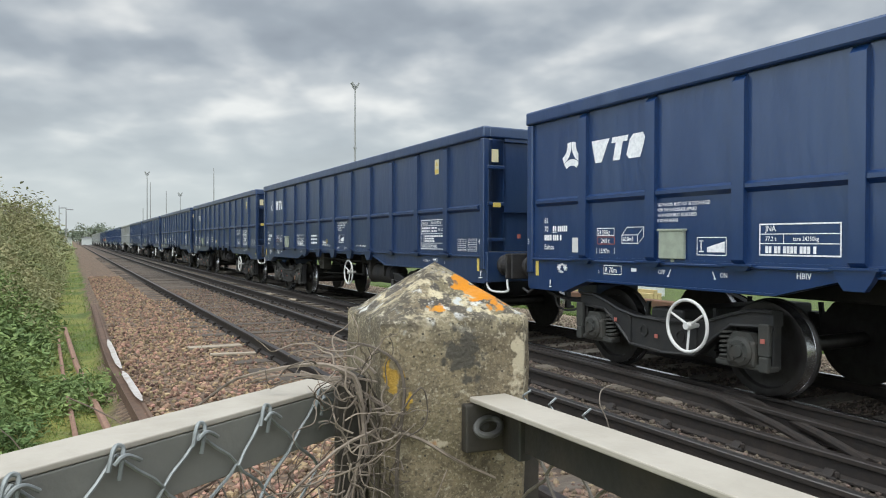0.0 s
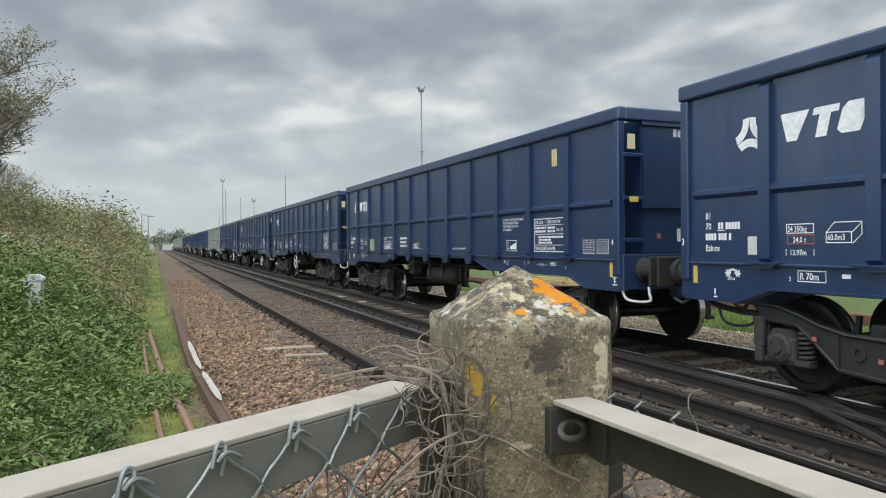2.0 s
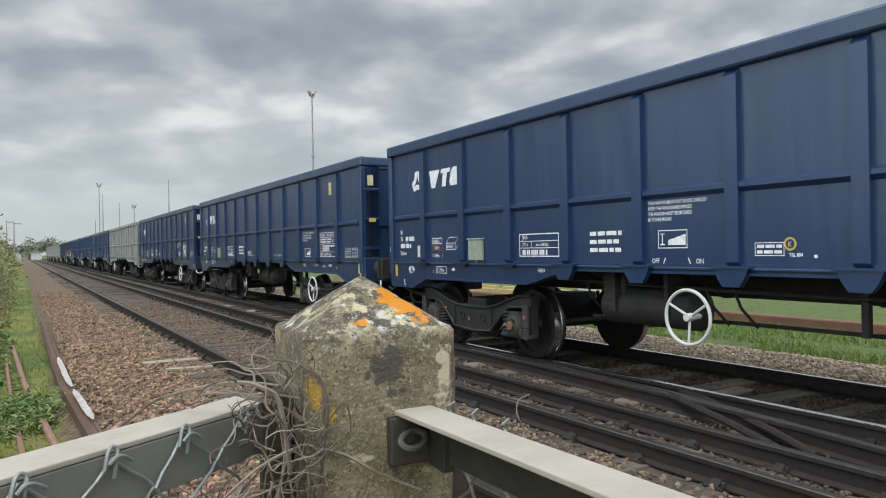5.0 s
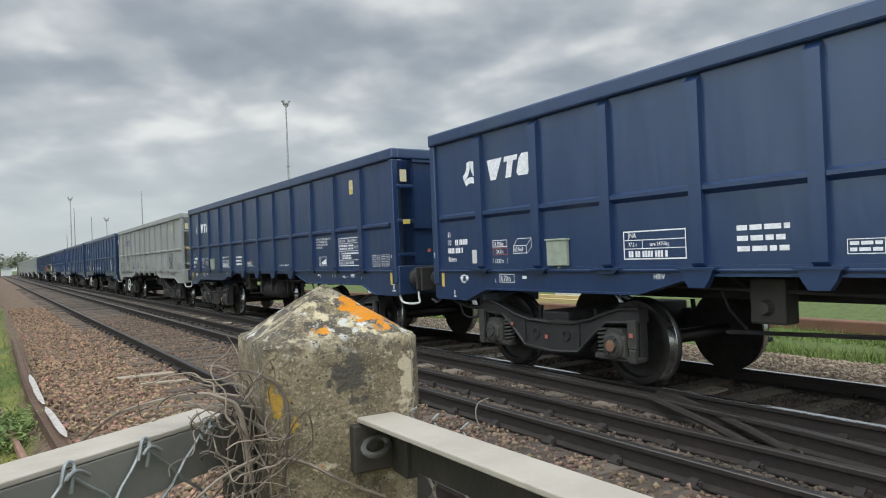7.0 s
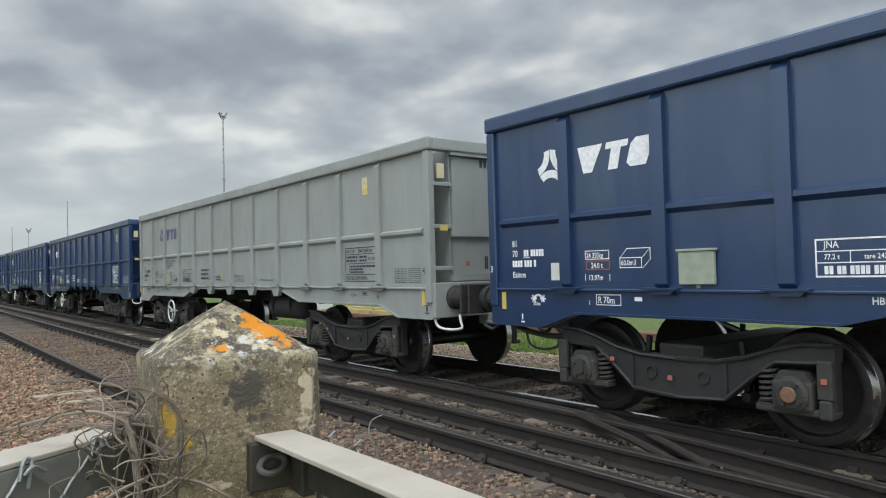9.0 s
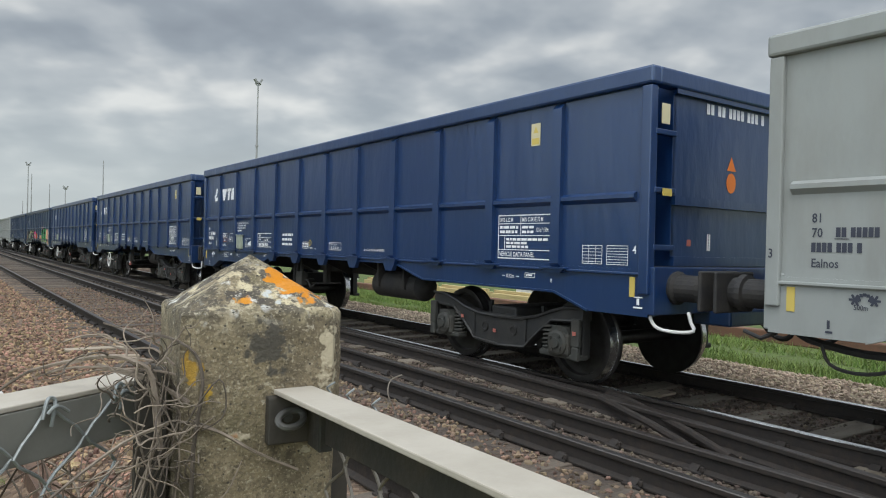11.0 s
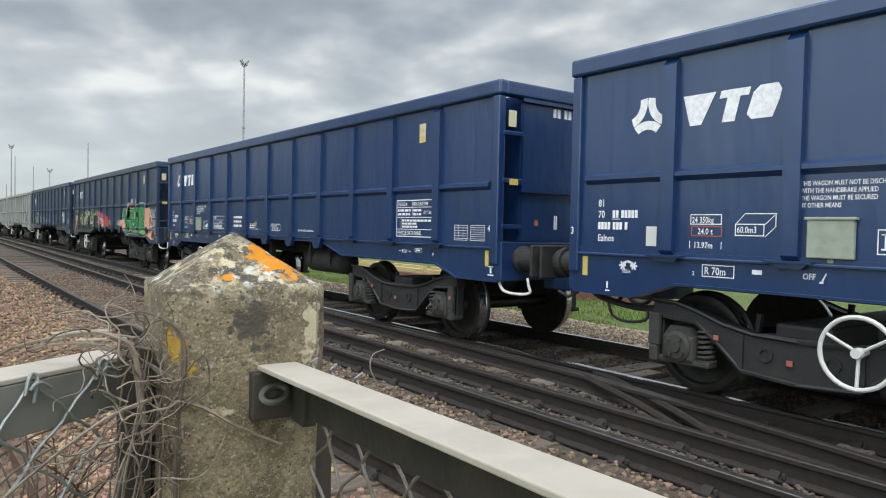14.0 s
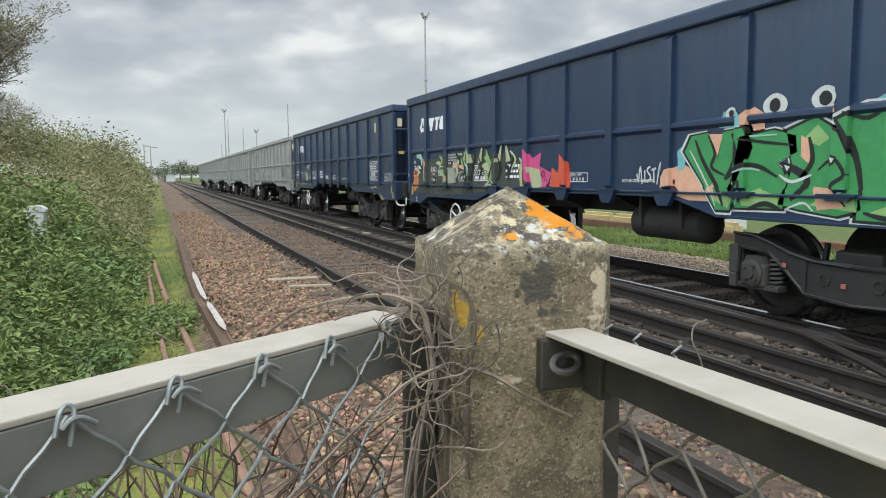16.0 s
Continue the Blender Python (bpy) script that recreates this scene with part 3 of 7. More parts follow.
def build_sleepers():
    bm = bm_new()
    box(bm, -1.3, 1.3, -0.125, 0.125, -0.13, 0.0, 0.012)
    me = mesh_of("sleeper", bm, SLEEPER)
    bm = bm_new()
    box(bm, -1.3, 1.3, -0.125, 0.125, -0.13, 0.0, 0.012)
    dusty = mesh_of("sleeper", bm, mat("dusty_timber_sleeper", (0.13, 0.11, 0.085), 0.9, col2=(0.12, 0.095, 0.07), scale=9, amount=0.7, col3=(0.27, 0.24, 0.19), scale3=3.0, amount3=0.4, bump=0.6, bump_scale=45, stretch=(0.35, 2.2, 1), random_tint=0.3))
    bm = bm_new()
    box(bm, -0.09, 0.09, -0.08, 0.08, 0.0, 0.025, 0.008)
    for s in (-1, 1):
        prism(bm, [(s * 0.02, 0.02), (s * 0.085, 0.02), (s * 0.04, 0.06), (s * 0.02, 0.06)], "y", -0.035, 0.035)
    for s in (-1, 1):
        lathe(bm, [(0.03, 0.016), (0.06, 0.016), (0.065, 0.008)], "z", 8, (s * 0.07, s * 0.07, 0))
    chair = mesh_of("rail_chair", bm, RUSTRAIL)
    near = new("track_sleepers")
    tagged(near, "weathered timber sleepers under the nearer track", "sleepers", kind="structure")
    train = new("track_sleepers")
    tagged(train, "dark timber sleepers under the train's track", "sleepers", kind="structure")
    rnd = random.Random(4)
    for parent, cx, count, wide in ((near, (A1 + A2) / 2, 110, 1.0), (train, CENTRE, 110, 0.98)):
        for i in range(count):
            y = -4 + i * 0.70 + rnd.uniform(-0.04, 0.04)
            ob = part("sleeper", me if parent == near else dusty, None, parent, at=pose(cx + rnd.uniform(-0.05, 0.05), y, (-0.160 if parent == near else -0.146) + rnd.uniform(-0.008, 0.008), rnd.uniform(-1, 1), 0, rnd.uniform(-1.5, 1.5)))
            ob.scale = (wide, rnd.uniform(0.9, 1.1), 1)
            if parent == train:
                ob = part("sleeper", me, None, parent, at=pose(4.62 + rnd.uniform(-0.05, 0.05), y + rnd.uniform(-0.02, 0.02), -0.150, 0, 0, rnd.uniform(-1.5, 1.5)))
                ob.scale = (0.17, rnd.uniform(0.9, 1.1), 1)
            if i < 45:
                for x in ((A1, A2) if parent == near else (4.48, D1, D2)):
                    part("rail_chair", chair, None, parent, at=(x, y, -0.165))


build_sleepers()


# ---- the wagons ----
BODY, PITCH = 12.93, 13.97
RIBS = [1.125 + 1.062 * i for i in range(11)]


def floor_line(u):
    """Height of the sole bar's lower edge, u metres from a wagon's end."""
    u = min(u, BODY - u)
    if u < 0.72:
        return 0.80
    if u < 1.2:
        return 0.80 + (u - 0.72) / 0.48 * 0.16
    if u < 3.6:
        return 0.96
    if u < 4.3:
        return 0.96 + (u - 3.6) / 0.7 * 0.18
    return 1.14


def build_wheelset():
    bm = bm_new()
    r = 0.43
    for s in (-1, 1):
        prof = [(0.655, 0.09), (0.665, 0.30), (0.66, 0.355), (0.655, 0.40), (0.655, r + 0.028), (0.68, r + 0.028), (0.693, r + 0.005), (0.70, r), (0.80, r - 0.004), (0.805, r - 0.02), (0.80, 0.36), (0.755, 0.345), (0.735, 0.20), (0.76, 0.13), (0.80, 0.11), (0.80, 0.05)]
        before = len(bm.faces)
        lathe(bm, [(s * a, b) for a, b in prof], "x", 32)
        for f in list(bm.faces)[before:]:
            c = f.calc_center_median()
            q = math.hypot(c.y, c.z)
            if abs(c.x) > 0.69 and q > r - 0.012:
                f.material_index = 1
        # a chalked fleck and bolts that let the turning show
        for k in range(6):
            a = k * math.pi / 3
            lathe(bm, [(s * 0.80, 0.014), (s * 0.815, 0.014)], "x", 6, (0, 0.085 * math.cos(a), 0.085 * math.sin(a)))
    lathe(bm, [(-0.80, 0.075), (0.80, 0.075)], "x", 16)
    return mesh_of("wheelset", bm, [TYRE, TREAD], True)


def build_bogie_frame():
    bm = bm_new()
    for s in (-1, 1):
        x0, x1 = s * 0.93, s * 1.06
        half = [(0.0, 0.60), (0.36, 0.61), (0.62, 0.66), (0.84, 0.735), (1.05, 0.79), (1.29, 0.80)]
        under = [(1.29, 0.67), (0.86, 0.645), (0.66, 0.50), (0.44, 0.31), (0.0, 0.28)]
        right = half + under
        prism(bm, right + [(-a, b) for a, b in reversed(right[1:-1])], "x", x0, x1)
        # raised lips along the casting's edges
        for line in (half, under):
            for m in (-1, 1):
                for a, b in zip(line, line[1:]):
                    tube(bm, [(s * 1.07, m * a[0], a[1]), (s * 1.07, m * b[0], b[1])], 0.017, 5)
        for y in (-1.0, 1.0):
            m = 1 if y > 0 else -1
            # pedestal leg and the end arm
            box(bm, s * 0.99 - 0.06, s * 0.99 + 0.05, y + m * 0.235 - 0.05, y + m * 0.235 + 0.05, 0.29, 0.70, 0.012)
        box(bm, s * 0.985 - 0.06, s * 0.985 + 0.06, -0.30, 0.30, 0.40, 0.625, 0.012)
        box(bm, s * 1.0 - 0.05, s * 1.0 + 0.08, -0.2, 0.2, 0.31, 0.42, 0.02)
        for y in (-0.5, 0.5):
            lathe(bm, [(s * 1.05, 0.062), (s * 1.075, 0.062), (s * 1.075, 0.04), (s * 1.05, 0.04)], "x", 12, (0, y * 0.5, 0.47))
            box(bm, s * 1.06 - 0.02, s * 1.06 + 0.02, y * 0.9 - 0.02, y * 0.9 + 0.02, 0.33, 0.60)
            tube(bm, [(s * 0.80, y * 0.9, 0.75), (s * 0.80, y * 1.0, 0.35)], 0.03, 6)
            box(bm, s * 0.75 - 0.05, s * 0.75 + 0.05, y - 0.05, y + 0.05, 0.25, 0.48, 0.01)
    box(bm, -1.0, 1.0, -0.22, 0.22, 0.42, 0.72, 0.03)
    tube(bm, [(-0.95, 0.55, 0.33), (0.95, 0.55, 0.33)], 0.04, 8)
    tube(bm, [(-0.95, -0.55, 0.33), (0.95, -0.55, 0.33)], 0.04, 8)
    return mesh_of("bogie", bm, BOGIEGREY)


def build_axlebox():
    bm = bm_new()
    box(bm, -0.10, 0.07, -0.155, 0.155, -0.13, 0.10, 0.03)
    box(bm, -0.08, 0.05, -0.29, 0.29, -0.155, -0.10, 0.015)
    prism(bm, [(-0.14, 0.09), (0.14, 0.09), (0.09, 0.165), (-0.09, 0.165)], "x", -0.08, 0.06)
    lathe(bm, [(-0.06, 0.135), (-0.11, 0.13), (-0.125, 0.10), (-0.125, 0.0001)], "x", 16)
    lathe(bm, [(-0.12, 0.055), (-0.145, 0.05), (-0.145, 0.0001)], "x", 12)
    for k in range(4):
        a = k * math.pi / 2 + 0.6
        lathe(bm, [(-0.12, 0.016), (-0.142, 0.016), (-0.142, 0.0001)], "x", 6, (0, 0.085 * math.cos(a), 0.085 * math.sin(a)))
    axlebox = mesh_of("axlebox", bm, GEAR)
    bm = bm_new()
    coil = [(0.062 * math.cos(a), 0.062 * math.sin(a), 0.0068 * a) for a in np.arange(0, 38, 0.55)]
    tube(bm, coil, 0.015, 5)
    lathe(bm, [(-0.012, 0.0001), (-0.012, 0.085), (0.0, 0.085)], "z", 12)
    spring = mesh_of("coil_spring", bm, GEAR)
    bm = bm_new()
    box(bm, -0.025, 0.025, -0.055, 0.055, 0.14, 0.42, 0.012)
    box(bm, -0.03, 0.03, -0.045, 0.045, 0.0, 0.14, 0.015)
    damper = mesh_of("damper", bm, GEAR)
    return axlebox, spring, damper


WHEELSET, BOGIE = build_wheelset(), build_bogie_frame()
AXLEBOX, SPRING, DAMPER = build_axlebox()
bm = bmesh.new()
lathe(bm, [(-0.124, 0.0), (-0.150, 0.060), (-0.158, 0.055), (-0.160, 0.0001)][1:], "x", 12)
HUBCAP = mesh_of("axle_cap", bm, mat("rusty_axle_cap", (0.20, 0.105, 0.06), 0.8, col2=(0.10, 0.06, 0.04), scale=30, amount=0.6))


def build_handwheel():
    bm = bm_new()
    ring = [(0, 0.245 * math.cos(a), 0.245 * math.sin(a)) for a in np.linspace(0, 2 * math.pi, 33)]
    tube(bm, ring, 0.0165, 8, cap=False)
    for a in (0.5, 0.5 + 2.094, 0.5 + 4.189):
        tube(bm, [(0.03, 0, 0), (0.0, 0.24 * math.cos(a), 0.24 * math.sin(a))], 0.0125, 6)
    lathe(bm, [(-0.02, 0.035), (0.03, 0.04), (0.12, 0.025), (0.16, 0.025)], "x", 12)
    return mesh_of("handbrake_wheel", bm, WHITE, True)


HANDWHEEL = build_handwheel()
SIDE, RIM = 1.170, 1.229


def build_wagon(paint, label):
    """A bogie box wagon; its origin on the rail level under one end, its body towards -y."""
    w = new("box_wagon")
    tagged(w, label, "wagon", "wagons of the goods train")
    # shell: four walls and a floor
    for s in (-1, 1):
        bm = bm_new()
        box(bm, s * SIDE, s * (SIDE - 0.05), -BODY + 0.06, -0.06, 1.18, 2.88)
        part("side_wall", bm, paint, w)
        # sole bar with its stepped lower edge
        bm = bm_new()
        us = [0.04, 0.72, 1.2, 3.6, 4.3, BODY - 4.3, BODY - 3.6, BODY - 1.2, BODY - 0.72, BODY - 0.04]
        prism(bm, [(-u, floor_line(u)) for u in us] + [(-us[-1], 1.22), (-us[0], 1.22)], "x", s * (SIDE + 0.012), s * (SIDE - 0.10))
        us2 = [0.74, 1.2, 3.6, 4.3, BODY - 4.3, BODY - 3.6, BODY - 1.2, BODY - 0.74]
        for a, b in zip(us2, us2[1:]):
            za, zb = floor_line(a), floor_line(b)
            prism(bm, [(-a, za - 0.014), (-a, za + 0.006), (-b, zb + 0.006), (-b, zb - 0.014)], "x", s * (SIDE + 0.035), s * (SIDE - 0.11))
        part("sole_bar", bm, paint, w)
        bm = bm_new()
        box(bm, s * (SIDE + 0.04), s * (SIDE - 0.02), -BODY + 0.03, -0.03, 1.165, 1.19, 0.006)
        part("sill_strip", bm, paint, w)
        bm = bm_new()
        box(bm, s * RIM, s * (SIDE - 0.07), -BODY, 0.0, 2.86, 3.026, 0.025)
        part("top_rail", bm, paint, w)
        # end posts
        for y0, y1 in ((-0.13, -0.02), (-BODY + 0.02, -BODY + 0.13)):
            bm = bm_new()
            box(bm, s * (SIDE + 0.045), s * (SIDE - 0.05), y0, y1, 1.0, 2.855, 0.012)
            part("corner_post", bm, paint, w)
        edges = [0.13] + RIBS + [BODY - 0.13]
        bm = bm_new()
        prism(bm, [(s * SIDE, 2.855), (s * (SIDE + 0.05), 2.80), (s * (SIDE + 0.05), 1.24), (s * SIDE, 1.19)], "y", -0.065, 0.065)
        rib = mesh_of("rib", bm, paint)
        bm = bm_new()
        prism(bm, [(-0.17, 1.19), (0.17, 1.19), (0.13, 1.10), (0.08, 1.03), (-0.08, 1.03), (-0.13, 1.10)], "x", s * (SIDE + 0.013), s * (SIDE + 0.075))
        box(bm, s * (SIDE + 0.013), s * (SIDE + 0.09), -0.19, 0.19, 1.185, 1.205)
        foot = mesh_of("rib_foot", bm, paint)
        bm = bm_new()
        prism(bm, [(-0.15, 1.19), (0.15, 1.19), (0.10, 1.145), (-0.10, 1.145)], "x", s * (SIDE + 0.013), s * (SIDE + 0.06))
        box(bm, s * (SIDE + 0.013), s * (SIDE + 0.085), -0.18, 0.18, 1.185, 1.203)
        short_foot = mesh_of("rib_foot", bm, paint)
        for u in RIBS:
            part("rib", rib, None, w, at=(0, -u, 0))
            part("rib_foot", foot if 3.9 < u < BODY - 3.9 else short_foot, None, w, at=(0, -u, 0))
        bars = {}
        for a, b in zip(edges, edges[1:]):
            a2, b2 = a + 0.066, b - 0.066
            key = round(b2 - a2, 3)
            if key not in bars:
                bm = bm_new()
                prism(bm, [(s * SIDE, 1.925), (s * (SIDE + 0.04), 1.90), (s * (SIDE + 0.04), 1.865), (s * SIDE, 1.825)], "y", 0, -key)
                bars[key] = mesh_of("waist_rail", bm, paint)
            part("waist_rail", bars[key], None, w, at=(0, -a2, 0))
    bm = bm_new()
    box(bm, -SIDE + 0.052, SIDE - 0.052, -BODY + 0.1, -0.1, 1.16, 1.24)
    part("floor_plate", bm, BLACK, w)
    for y0, y1 in ((-0.11, -0.06), (-BODY + 0.06, -BODY + 0.11)):
        bm = bm_new()
        box(bm, -SIDE + 0.32, SIDE - 0.052, y0, y1, 1.25, 2.90)
        part("end_wall", bm, paint, w)
        s = 1 if y0 > -1 else -1
        yo = y1 if s > 0 else y0
        for z in (1.30, 1.85, 2.86):
            bm = bm_new()
            box(bm, -SIDE + 0.3, SIDE - 0.06, min(yo, yo + s * 0.05), max(yo, yo + s * 0.05), z - 0.04, z + 0.04)
            part("end_rib", bm, paint, w)
        bm = bm_new()
        box(bm, -RIM + 0.10, RIM - 0.10, yo - 0.07, yo + 0.07, 2.862, 3.02, 0.02)
        part("end_top_rail", bm, paint, w)
        # ladder recess at the near corner: inner cheek, back and steps
        bm = bm_new()
        box(bm, -SIDE + 0.052, -SIDE + 0.36, yo - s * 0.36, yo - s * 0.32, 1.25, 2.90)
        box(bm, -SIDE + 0.31, -SIDE + 0.35, min(yo, yo - s * 0.34), max(yo, yo - s * 0.34), 1.25, 2.90)
        part("ladder_recess", bm, paint, w)
        for z in (1.42, 1.93, 2.45):
            bm = bm_new()
            box(bm, -SIDE + 0.02, -SIDE + 0.31, yo - 0.05, yo + 0.02, z - 0.025, z + 0.025, 0.008)
            part("ladder_step", bm, paint, w)
        # headstock
        bm = bm_new()
        box(bm, -SIDE - 0.012, SIDE + 0.012, yo - 0.09, yo + 0.06, 0.82, 1.245, 0.01)
        box(bm, -0.35, 0.35, yo - 0.3, yo + 0.1, 0.70, 0.85, 0.02)
        part("headstock", bm, paint, w)
        for x in (-0.87, 0.87):
            bm = bm_new()
            lathe(bm, [(yo + s * 0.05, 0.15), (yo + s * 0.12, 0.15), (yo + s * 0.14, 0.12), (yo + s * 0.36, 0.12), (yo + s * 0.37, 0.15), (yo + s * 0.42, 0.155), (yo + s * 0.43, 0.125), (yo + s * 0.50, 0.125)], "y", 20, (x, 0, 1.06))
            box(bm, x - 0.27, x + 0.27, min(yo + s * 0.49, yo + s * 0.525), max(yo + s * 0.49, yo + s * 0.525), 0.89, 1.23, 0.015)
            part("buffer", bm, BLACK, w, "black buffer with a rubber-sleeved shank")
        bm = bm_new()
        tube(bm, [(0, yo + s * 0.05, 1.02), (0, yo + s * 0.60, 1.0)], 0.05, 8)
        tube(bm, smooth_line([(0.35, yo, 0.85), (0.36, yo + s * 0.12, 0.78), (0.36, yo + s * 0.30, 0.60), (0.33, yo + s * 0.46, 0.58), (0.30, yo + s * 0.55, 0.68)]), 0.025, 8)
        part("coupling", bm, BLACK, w)
        if s < 0:
            bm = bm_new()
            tube(bm, smooth_line([(-1.13, yo + 0.02, 0.92), (-1.14, yo + s * 0.03, 0.78), (-1.13, yo + s * 0.10, 0.71), (-1.08, yo + s * 0.25, 0.69), (-1.02, yo + s * 0.38, 0.71), (-1.0, yo + s * 0.34, 0.78), (-0.98, yo + s * 0.30, 0.86)]), 0.016, 8)
            part("shunter_handle", bm, WHITE, w, "white bent shunter's handrail", smooth=True)
        else:
            bm = bm_new()
            tube(bm, [(-1.13, yo - 0.02, 0.80), (-1.14, yo + s * 0.10, 0.74), (-1.12, yo + s * 0.25, 0.78)], 0.017, 8)
            part("shunter_handle", bm, BLACK, w)
        bm = bm_new()
        ym = -0.21 if s > 0 else -BODY + 0.21
        box(bm, -SIDE - 0.018, -SIDE - 0.010, ym - 0.03, ym + 0.03, 0.97, 1.15)
        part("yellow_mark", bm, YELLOW, w, "yellow painted corner mark")
    # under the floor: centre sill, cross bearers, reservoirs, brake rods
    bm = bm_new()
    box(bm, -0.3, 0.3, -BODY + 0.2, -0.2, 0.86, 1.155, 0.02)
    part("centre_sill", bm, BLACK, w)
    for u in (4.4, 5.7, 7.2, 8.5):
        bm = bm_new()
        prism(bm, [(-1.04, 1.15), (1.04, 1.15), (0.4, 0.86), (-0.4, 0.86)], "y", -u, -u - 0.06)
        part("cross_bearer", bm, BLACK, w)
    if paint == NEWBLUE:
        bm = bm_new()
        for u in (4.36, 4.50):
            box(bm, -0.80, -0.74, -u - 0.03, -u + 0.03, 0.48, 1.15, 0.006)
        tube(bm, [(-0.77, -4.3, 0.62), (-0.77, -5.1, 0.66), (-0.60, -5.9, 0.70)], 0.016, 6)
        tube(bm, [(-0.77, -4.4, 0.72), (-0.77, -5.2, 0.74)], 0.014, 6)
        tube(bm, [(-0.90, -4.9, 0.56), (-0.90, -5.0, 0.70), (-0.90, -5.2, 0.72), (-0.90, -5.35, 0.60), (-0.90, -5.5, 0.66)], 0.02, 6)
        part("brake_rod", bm, BLACK, w)
        bm = bm_new()
        lathe(bm, [(-0.95, 0.07), (-0.72, 0.07)], "x", 12, (0, -4.44, 0.50))
        part("brake_cylinder", bm, BLACK, w)
        bm = bm_new()
        box(bm, -0.75, -0.65, -5.62, -5.50, 0.66, 1.10, 0.02)
        part("bracket_plate", bm, BLACK, w)
        bm = bm_new()
        box(bm, -0.98, -0.86, -5.12, -4.86, 0.62, 0.86, 0.012)
        box(bm, -0.94, -0.90, -5.01, -4.97, 0.86, 1.10)
        part("valve_box", bm, GEAR, w, "grey valve box hung under the floor")
        bm = bm_new()
        box(bm, -0.90, -0.86, -4.70, -4.56, 0.46, 0.60, 0.006)
        part("brake_indicator", bm, RED, w, "red and white brake change-over plate")
        bm = bm_new()
        box(bm, -0.907, -0.902, -4.70, -4.56, 0.545, 0.60)
        part("indicator_label", bm, WHITE, w)
    if paint == BLUE:
        for u, wide, low in ((7.32, 0.03, 0.66), (7.62, 0.04, 0.74), (9.05, 0.03, 0.70)):
            bm = bm_new()
            box(bm, -0.86, -0.80, -u - wide, -u + wide, low, 1.15, 0.008)
            part("hanger_bracket", bm, BLACK, w)
        bm = bm_new()
        box(bm, -0.94, -0.74, -4.92, -4.60, 0.72, 1.10, 0.02)
        lathe(bm, [(-1.0, 0.05), (-0.94, 0.07), (-0.90, 0.07)], "x", 10, (0, -4.76, 0.86))
        part("distributor_valve", bm, GEAR, w, "grimy brake distributor valve")
        bm = bm_new()
        tube(bm, smooth_line([(-0.9, -3.7, 1.02), (-0.9, -5.5, 0.98), (-0.88, -7.5, 0.96), (-0.9, -9.2, 1.0)]), 0.018, 6)
        tube(bm, [(-0.7, -4.2, 0.60), (-0.66, -6.0, 0.66), (-0.66, -7.6, 0.66), (-0.7, -9.0, 0.58)], 0.02, 6)
        for u in (4.3, 5.9, 6.2, 8.8):
            tube(bm, [(-0.9, -u, 1.0), (-0.86, -u - 0.05, 0.82), (-0.7, -u - 0.1, 0.64)], 0.014, 5)
        part("brake_rod", bm, BLACK, w)
    # guard arm and hanging pipe at the leading end
    bm = bm_new()
    tube(bm, smooth_line([(-1.00, -0.98, 0.72), (-1.00, -0.65, 0.70), (-1.00, -0.25, 0.76), (-1.00, -0.15, 0.84)]), 0.032, 6)
    part("guard_arm", bm, BOGIEGREY, w)
    bm = bm_new()
    tube(bm, smooth_line([(-1.02, -0.82, 0.68), (-1.02, -0.80, 0.60), (-1.02, -0.60, 0.56), (-1.02, -0.42, 0.60), (-1.02, -0.36, 0.74)]), 0.014, 6)
    part("brake_hose", bm, BLACK, w)
    for y in (-2.205, -BODY + 2.205):
        b = part("bogie", BOGIE, None, w, "black cast-steel bogie with coil springs", at=(0, y, 0))
        for dy in (1.0, -1.0):
            part("wheelset", WHEELSET, None, b, "steel wheels on an axle", at=(0, dy, 0.43))
            part("axlebox", AXLEBOX, None, b, at=(-1.02, dy, 0.43))
            part("axlebox", AXLEBOX, None, b, at=pose(1.02, dy, 0.43, 0, 0, 180))
            if paint == BLUE and dy < 0:
                part("axle_cap", HUBCAP, None, b, "rusty brown axle cap", at=(-1.02, dy, 0.43))
            part("coil_spring", SPRING, None, b, at=(-1.02, dy - 0.215 if dy > 0 else dy + 0.215, 0.34))
            part("damper", DAMPER, None, b, "grey upright friction damper", at=(-1.10, dy + 0.24 if dy > 0 else dy - 0.24, 0.27))
    return w


SLIP_T = (0, 5, 7.5, 8, 10.5, 12, 12.5, 13, 13.5, 14, 14.5, 15, 15.5, 16)
SLIP = (0, -0.05, 0.06, 0, 0.06, 0.02, 0.07, -0.02, 0.20, -0.01, -0.11, -0.15, -0.14, 0.10)


def train_at(t):
    """Where the first wagon's end stands; the train runs a little unevenly."""
    return float(np.interp(t, SLIP_T, SLIP)) + 7.542 - 7.693 * t - 0.02194 * t * t - 0.000913 * t ** 3


WAGONS = {}
BLUE_WAGON = build_wagon(BLUE, "dark blue ribbed steel box wagon with white lettering")
NEW_WAGON = build_wagon(NEWBLUE, "deep blue ribbed steel box wagon with crisp white lettering")
OLD_WAGON = build_wagon(OLDBLUE, "faded dark blue ribbed steel box wagon with worn white lettering")
GREY_WAGON = build_wagon(GREY, "pale grey ribbed steel box wagon, grimy, with dark lettering")


